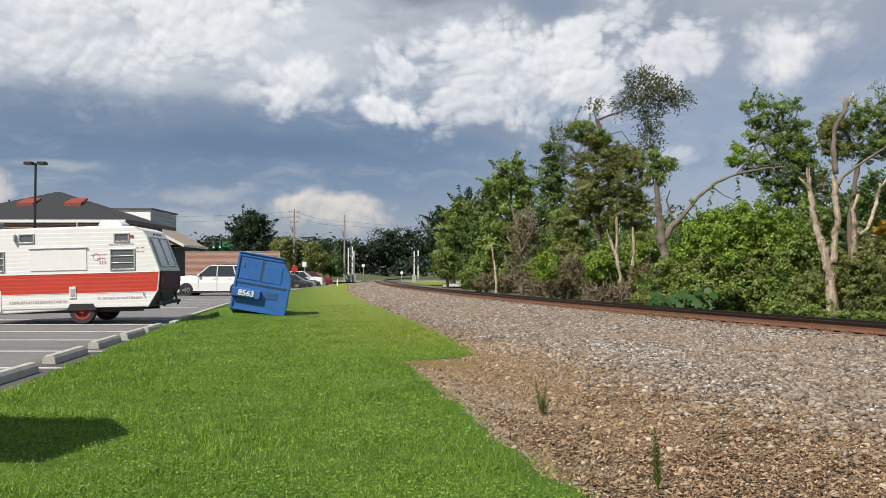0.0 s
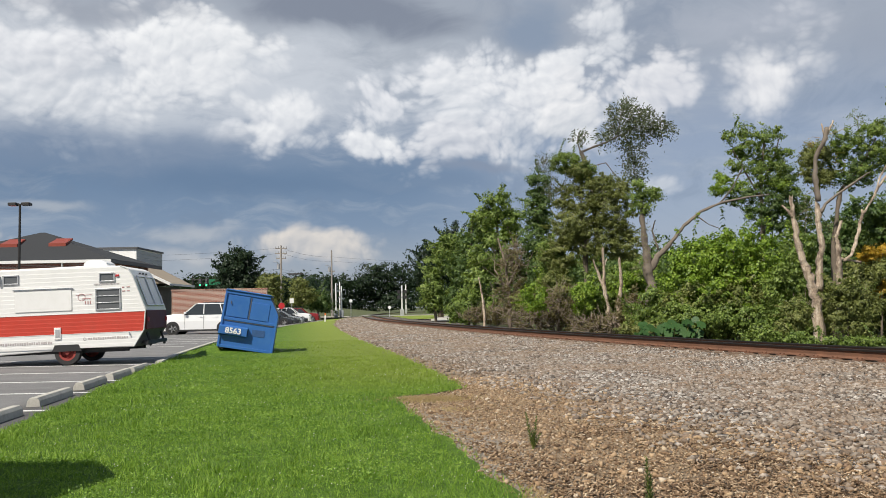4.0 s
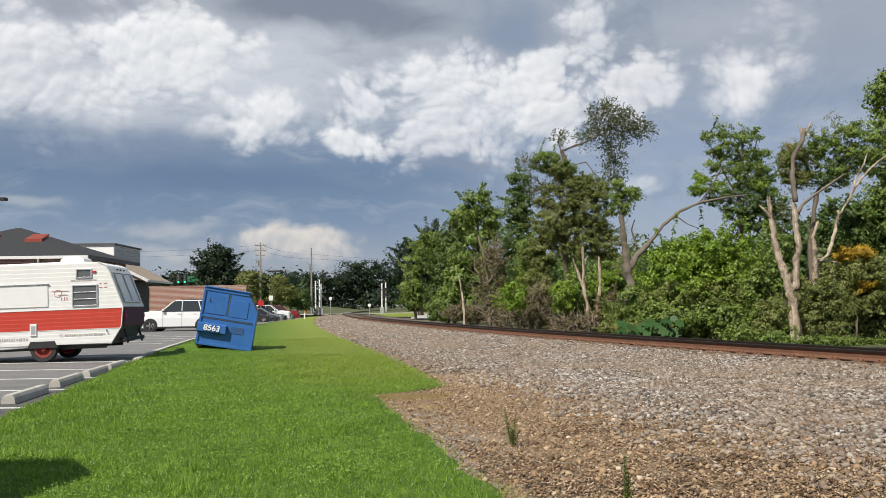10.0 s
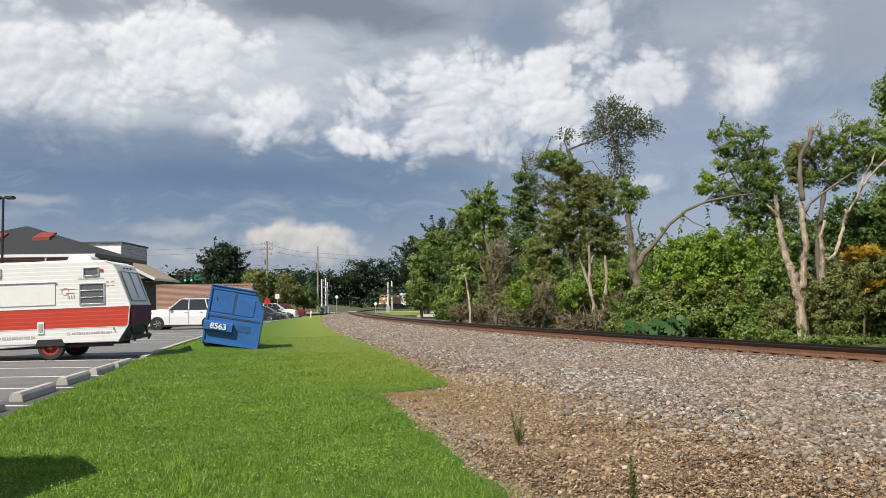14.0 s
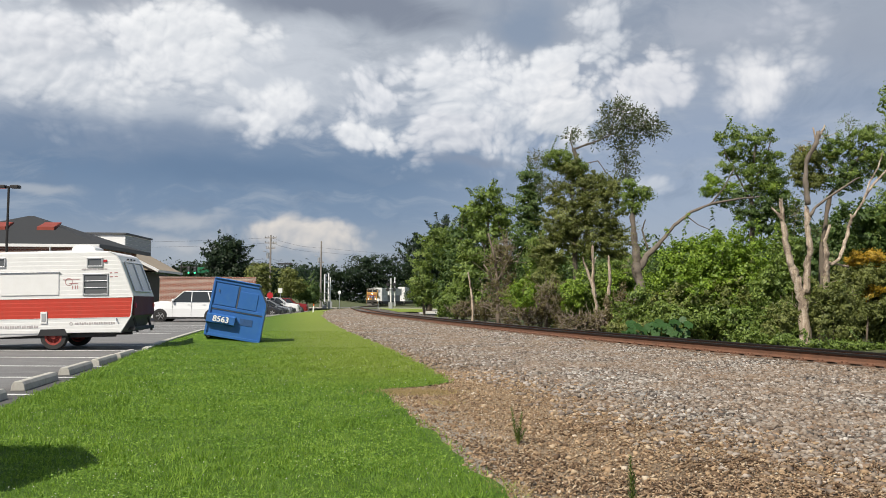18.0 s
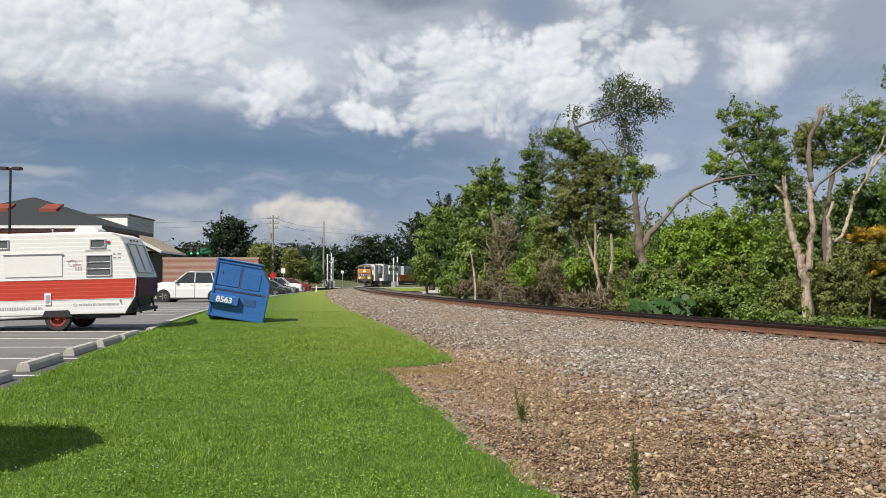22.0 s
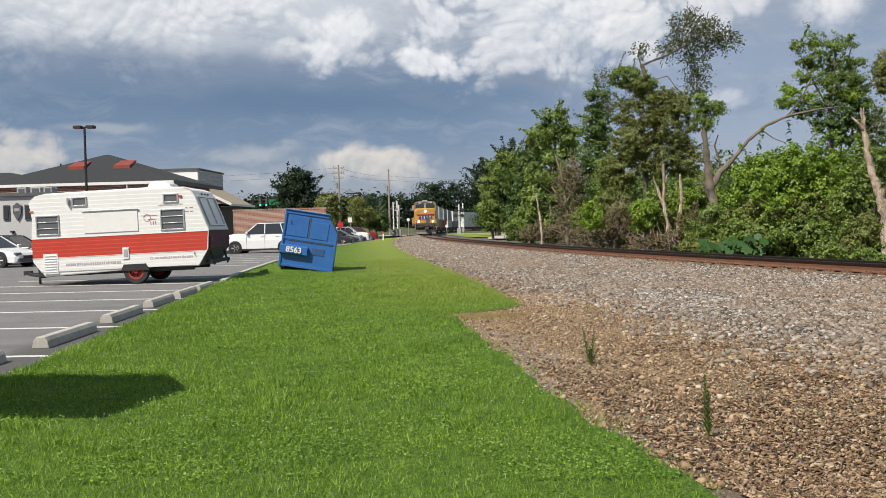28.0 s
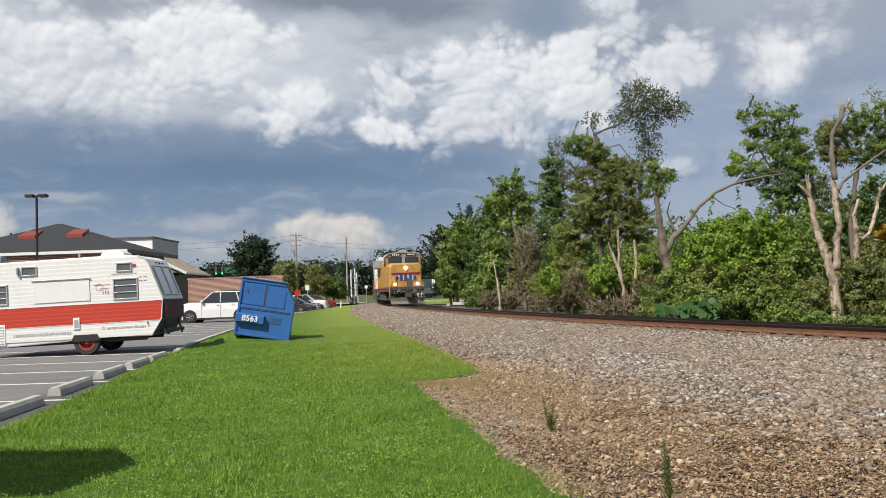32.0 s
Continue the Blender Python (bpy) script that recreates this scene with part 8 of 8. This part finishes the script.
def build_locomotive():
    """Nose toward +x, origin on the rail top under the nose."""
    t = thing("locomotive", None, "yellow and grey diesel freight locomotive with bright headlights", "locomotive")
    L = 22.2
    part("underframe", Shape().box((-L / 2 - 0.4, 0, 1.38), (L - 0.8, 2.9, 0.36)), "grime", t)
    part("fuel_tank", Shape().chamfer_box((-L / 2, 0, 0.85), (6.2, 2.6, 0.85), 0.2), "grime", t)
    truck(t, -4.4)
    truck(t, -L + 4.0)
    # short nose
    nose = Shape().loft([[(x, y * w, z) for y, z in ((-1, 1.55), (1, 1.55), (1, h - 0.25), (0.82, h), (-0.82, h), (-1, h - 0.25))] for x, w, h in ((-0.95, 1.30, 3.46), (-1.15, 1.42, 3.58), (-2.7, 1.47, 3.64))])
    part("nose", nose, "yellow", t, "yellow short nose", bevel=0.03)
    cab = Shape().loft([[(x, y * 1.50, z) for y, z in ((-1, 1.55), (1, 1.55), (1, 4.12), (0.90, 4.44), (0.5, 4.54), (-0.5, 4.54), (-0.90, 4.44), (-1, 4.12))] for x in (-2.5, -5.4)])
    c = part("cab", cab, "yellow", t, "yellow driver's cab", bevel=0.03)
    part("cab_roof", Shape().loft([[(x, y * 1.52, z) for y, z in ((-1.02, 4.16), (-0.91, 4.48), (-0.5, 4.585), (0.5, 4.585), (0.91, 4.48), (1.02, 4.16), (0.86, 4.40), (0, 4.52), (-0.86, 4.40))] for x in (-2.38, -5.5)]), "silver_worn", t, "worn silver cab roof")
    part("brow", Shape().loft([[(x, y * 1.49, z) for y, z in ((-1, 4.16), (1, 4.16), (0.90, 4.45), (0.5, 4.55), (-0.5, 4.55), (-0.90, 4.45))] for x in (-2.46, -2.6)]), "silver_worn", t, "worn silver brow over the windshields")
    part("centre_post", Shape().box((-2.46, 0, 3.92), (0.07, 0.26, 0.62)), "silver_worn", t)
    part("roof_antenna", Shape().chamfer_box((-3.6, 0, 4.68), (0.9, 0.7, 0.16), 0.04), "loco_grey", t)
    for s in (-1, 1):
        part("corner_stripe", Shape().box((-2.48, s * 1.41, 3.9), (0.05, 0.12, 0.55)), "yellow", t)
    for s in (-1, 1):
        part("windshield", Shape().add([(-2.46, s * 0.10, 3.66), (-2.46, s * 1.30, 3.66), (-2.46, s * 1.30, 4.10), (-2.46, s * 0.10, 4.14), (-2.52, s * 0.10, 3.66), (-2.52, s * 1.30, 3.66), (-2.52, s * 1.30, 4.10), (-2.52, s * 0.1, 4.14)], [(0, 1, 2, 3), (7, 6, 5, 4), (0, 4, 5, 1), (1, 5, 6, 2), (2, 6, 7, 3), (3, 7, 4, 0)]), "glass", c, "dark windshield")
        part("side_window", Shape().box((-3.9, s * 1.49, 3.72), (1.5, 0.04, 0.6)), "glass", c)
        part("number_board", Shape().box((-2.44, s * 0.66, 4.36), (0.06, 0.86, 0.25)), "black", c, "black number board")
        for k in range(4):
            part("number_bar", Shape().box((-2.405, s * 0.66 + 0.17 * (k - 1.5), 4.36), (0.012, 0.09, 0.14)), "white", c)
        part("ditch_light", Shape().disc((-0.60, s * 0.95, 1.78), (1, 0, 0), 0.12, 0.1, 14), "headlight", t, "lit ditch light")
        part("rail", Shape().tube([(-0.42, s * 1.45, 0.7), (-0.40, s * 1.45, 1.75), (-0.8, s * 1.05, 2.3)], 0.04, 6).tube([(-0.5, s * 0.6, 1.6), (-0.5, s * 0.6, 2.35)], 0.03, 6), "yellow", t, "yellow handrail")
        side = Shape()
        for k in range(9):
            side.tube([(-6.2 - 1.75 * k, s * 1.5, 1.56), (-6.2 - 1.75 * k, s * 1.5, 2.5)], 0.025, 5)
        side.tube([(-5.6, s * 1.5, 2.5), (-L + 1.0, s * 1.5, 2.5)], 0.025, 5)
        part("handrail", side, "yellow", t)
    part("headlight", Shape().disc((-0.90, 0, 3.16), (1, 0, 0), 0.15, 0.12, 16), "headlight", t, "lit headlight")
    part("nose_stripe", Shape().box((-0.93, 0, 2.74), (0.05, 2.5, 0.05)), "sign_red", t)
    fl = Shape()
    for k in range(5):
        fl.box((-0.935, -0.78 + 0.39 * k, 2.34), (0.05, 0.2, 0.5))
    fl.box((-0.935, 0, 2.64), (0.05, 2.3, 0.07))
    part("nose_emblem", fl, "loco_blue", t, "dark blue winged nose emblem")
    for k in range(4):
        part("emblem_bar", Shape().box((-0.933, -0.585 + 0.39 * k, 2.34), (0.05, 0.1, 0.46)), "silver", t)
    part("nose_door", Shape().box((-0.92, 0.3, 1.9), (0.05, 0.5, 0.8)), "dark_grey", t)
    for s in (-1, 1):
        part("ladder_rail", Shape().tube([(-0.45, s * 1.42, 0.62), (-0.55, s * 1.38, 1.5), (-0.78, s * 0.86, 2.5), (-0.84, s * 0.70, 2.5)], 0.045, 6), "yellow", t, "sloped yellow handrail")
        part("sand_box", Shape().chamfer_box((-0.7, s * 1.02, 1.18), (0.4, 0.5, 0.42), 0.06), "plow", t)
    part("anticlimber", Shape().box((-0.5, 0, 1.42), (0.5, 2.8, 0.26)), "grime", t, bevel=0.03)
    part("coupler", Shape().box((-0.1, 0, 0.88), (0.9, 0.3, 0.34)).box((0.25, 0.1, 0.88), (0.3, 0.5, 0.4)), "grime", t)
    part("plow", Shape().loft([[(x + d, y * k, z) for x, y in ((-0.30, -1.40), (0.05, 0), (-0.30, 1.40), (-0.55, 1.40), (-0.55, -1.40))] for z, d, k in ((0.10, 0.12, 0.95), (0.35, 0.0, 1.0), (0.66, 0.05, 0.97))]), "plow", t, "grimy steel snow plow")
    for s in (-1, 1):
        part("corner_step", Shape().box((-0.62, s * 1.32, 0.42), (0.45, 0.34, 0.05)).box((-0.62, s * 1.32, 0.78), (0.45, 0.34, 0.05)).box((-0.62, s * 1.32, 1.14), (0.45, 0.34, 0.05)).box((-0.40, s * 1.15, 0.8), (0.04, 0.04, 0.9)), "grime", t)
    part("cut_lever", Shape().tube([(-0.2, -1.35, 1.15), (-0.05, -0.5, 1.12), (0.0, 0, 1.2), (-0.05, 0.5, 1.12), (-0.2, 1.35, 1.15)], 0.03, 6), "plow", t)
    part("cable_socket", Shape().chamfer_box((-0.28, 0.62, 1.22), (0.2, 0.24, 0.2), 0.03).chamfer_box((-0.28, -0.62, 1.22), (0.2, 0.24, 0.2), 0.03), "plow", t)
    hoses = Shape()
    for k in range(9):
        y = -1.1 + 0.275 * k
        hoses.tube([(-0.22, y, 1.3), (0.0, y * 0.95, 0.95), (-0.05, y * 0.9, 0.7)], 0.04, 5)
    part("air_hose", hoses, "black", t)
    hood = Shape().loft([[(x, y, z) for y, z in ((-0.95, 1.55), (0.95, 1.55), (0.95, 3.9), (0.7, 4.25), (-0.7, 4.25), (-0.95, 3.9))] for x in (-5.4, -L + 0.9)])
    part("long_hood", hood, "yellow", t, "yellow engine hood", bevel=0.02)
    part("hood_roof", Shape().box((-13, 0, 4.33), (13, 1.3, 0.2)).box((-L + 4.0, 0, 4.05), (4.2, 3.0, 0.75)).box((-9, 0, 4.42), (1.6, 1.6, 0.3)), "loco_grey", t, "grey radiator and roof")
    for k in range(11):
        for s in (-0.96, 0.96):
            part("hood_door", Shape().box((-6.6 - 1.2 * k, s, 2.7), (1.0, 0.03, 1.9)), "yellow", t)
    part("red_stripe", Shape().box((-L / 2 - 1, -1.47, 1.5), (L - 3, 0.03, 0.08)).box((-L / 2 - 1, 1.47, 1.5), (L - 3, 0.03, 0.08)), "sign_red", t)
    return t


def build_well_car(boxes):
    """A container well car, front at x = 0, running back along -x; boxes: (paint, height) from below."""
    t = thing("well_car", None, "well car with stacked freight containers", "rail car", "train cars")
    L = 19.6
    part("well", Shape().box((-L / 2, -1.42, 0.85), (L - 3.0, 0.14, 0.75)).box((-L / 2, 1.42, 0.85), (L - 3.0, 0.14, 0.75)).box((-L / 2, 0, 0.45), (L - 4.4, 2.8, 0.12)).box((-1.3, 0, 1.05), (2.2, 2.6, 0.3)).box((-L + 1.3, 0, 1.05), (2.2, 2.6, 0.3)).box((-L / 2, 0, 0.95), (L + 0.4, 0.25, 0.22)), "grime", t)
    truck(t, -1.6, 2)
    truck(t, -L + 1.6, 2)
    z = 0.52
    for paint, h, ln in boxes:
        c = part("container", Shape().box((-L / 2, 0, z + h / 2), (ln, 2.44, h)), paint, t, "freight container")
        n = int(ln / 0.6)
        for s in (-1, 1):
            ribs = Shape()
            for k in range(n):
                ribs.box((-L / 2 - ln / 2 + 0.3 + k * (ln - 0.6) / (n - 1), s * 1.23, z + h / 2), (0.22, 0.05, h - 0.3))
            tagged(part("corrugation", ribs, paint, c), kind="stuff")
            for sx in (-1, 1):
                part("corner_post", Shape().box((-L / 2 + sx * (ln / 2 - 0.06), s * 1.2, z + h / 2), (0.16, 0.12, h + 0.02)), "grey_paint" if paint == "white" else paint, c)
        z += h + 0.02
    return t


loco = build_locomotive()
CARS = [(("white", 2.6, 16.0), ("white", 2.0, 16.1)), (("grey_paint", 2.6, 12.2), ("white", 2.2, 16.1)), (("white", 2.6, 16.0), ("white", 2.9, 16.1)), (("grey_paint", 2.6, 12.2), ("white", 2.9, 16.1)),
        (("orange", 2.6, 12.2), ("container_grey", 2.9, 16.1)), (("white", 2.6, 16.0), ("container_grey", 2.9, 16.1)), (("grey_paint", 2.6, 12.2), ("white", 2.9, 16.1)), (("white", 2.6, 16.0), ("white", 2.9, 16.1)),
        (("grey_paint", 2.6, 12.2), ("container_grey", 2.9, 16.1)), (("white", 2.6, 16.0), ("container_grey", 2.9, 16.1)), (("grey_paint", 2.6, 12.2), ("white", 2.9, 16.1)), (("orange", 2.6, 12.2), ("white", 2.9, 16.1))]
cars = [build_well_car(b) for b in CARS]


def train_pose(s_front, length, lean=0.0):
    """A vehicle's pose from the run of its nose; it looks back along the line toward the camera."""
    x0, y0, _ = on_track(s_front)
    x1, y1, _ = on_track(s_front + length)
    a = math.degrees(math.atan2(y0 - y1, x0 - x1))
    z0, z1 = rail_z(y0), rail_z(y1)
    return pose(x0, y0, z0, 0, -math.degrees(math.atan2(z0 - z1, length)), a + lean)


NOSE_AT_END = run_at_y(73.0)
SPEED = 11.2


def motions():
    times = [k * 1.0 for k in range(33)]
    walk(loco, [(t, train_pose(NOSE_AT_END + SPEED * (32 - t), 22.2, 1.2)) for t in times])
    back = 22.8
    for c in cars:
        walk(c, [(t, train_pose(NOSE_AT_END + SPEED * (32 - t) + back, 19.6)) for t in times])
        back += 20.2


motions()
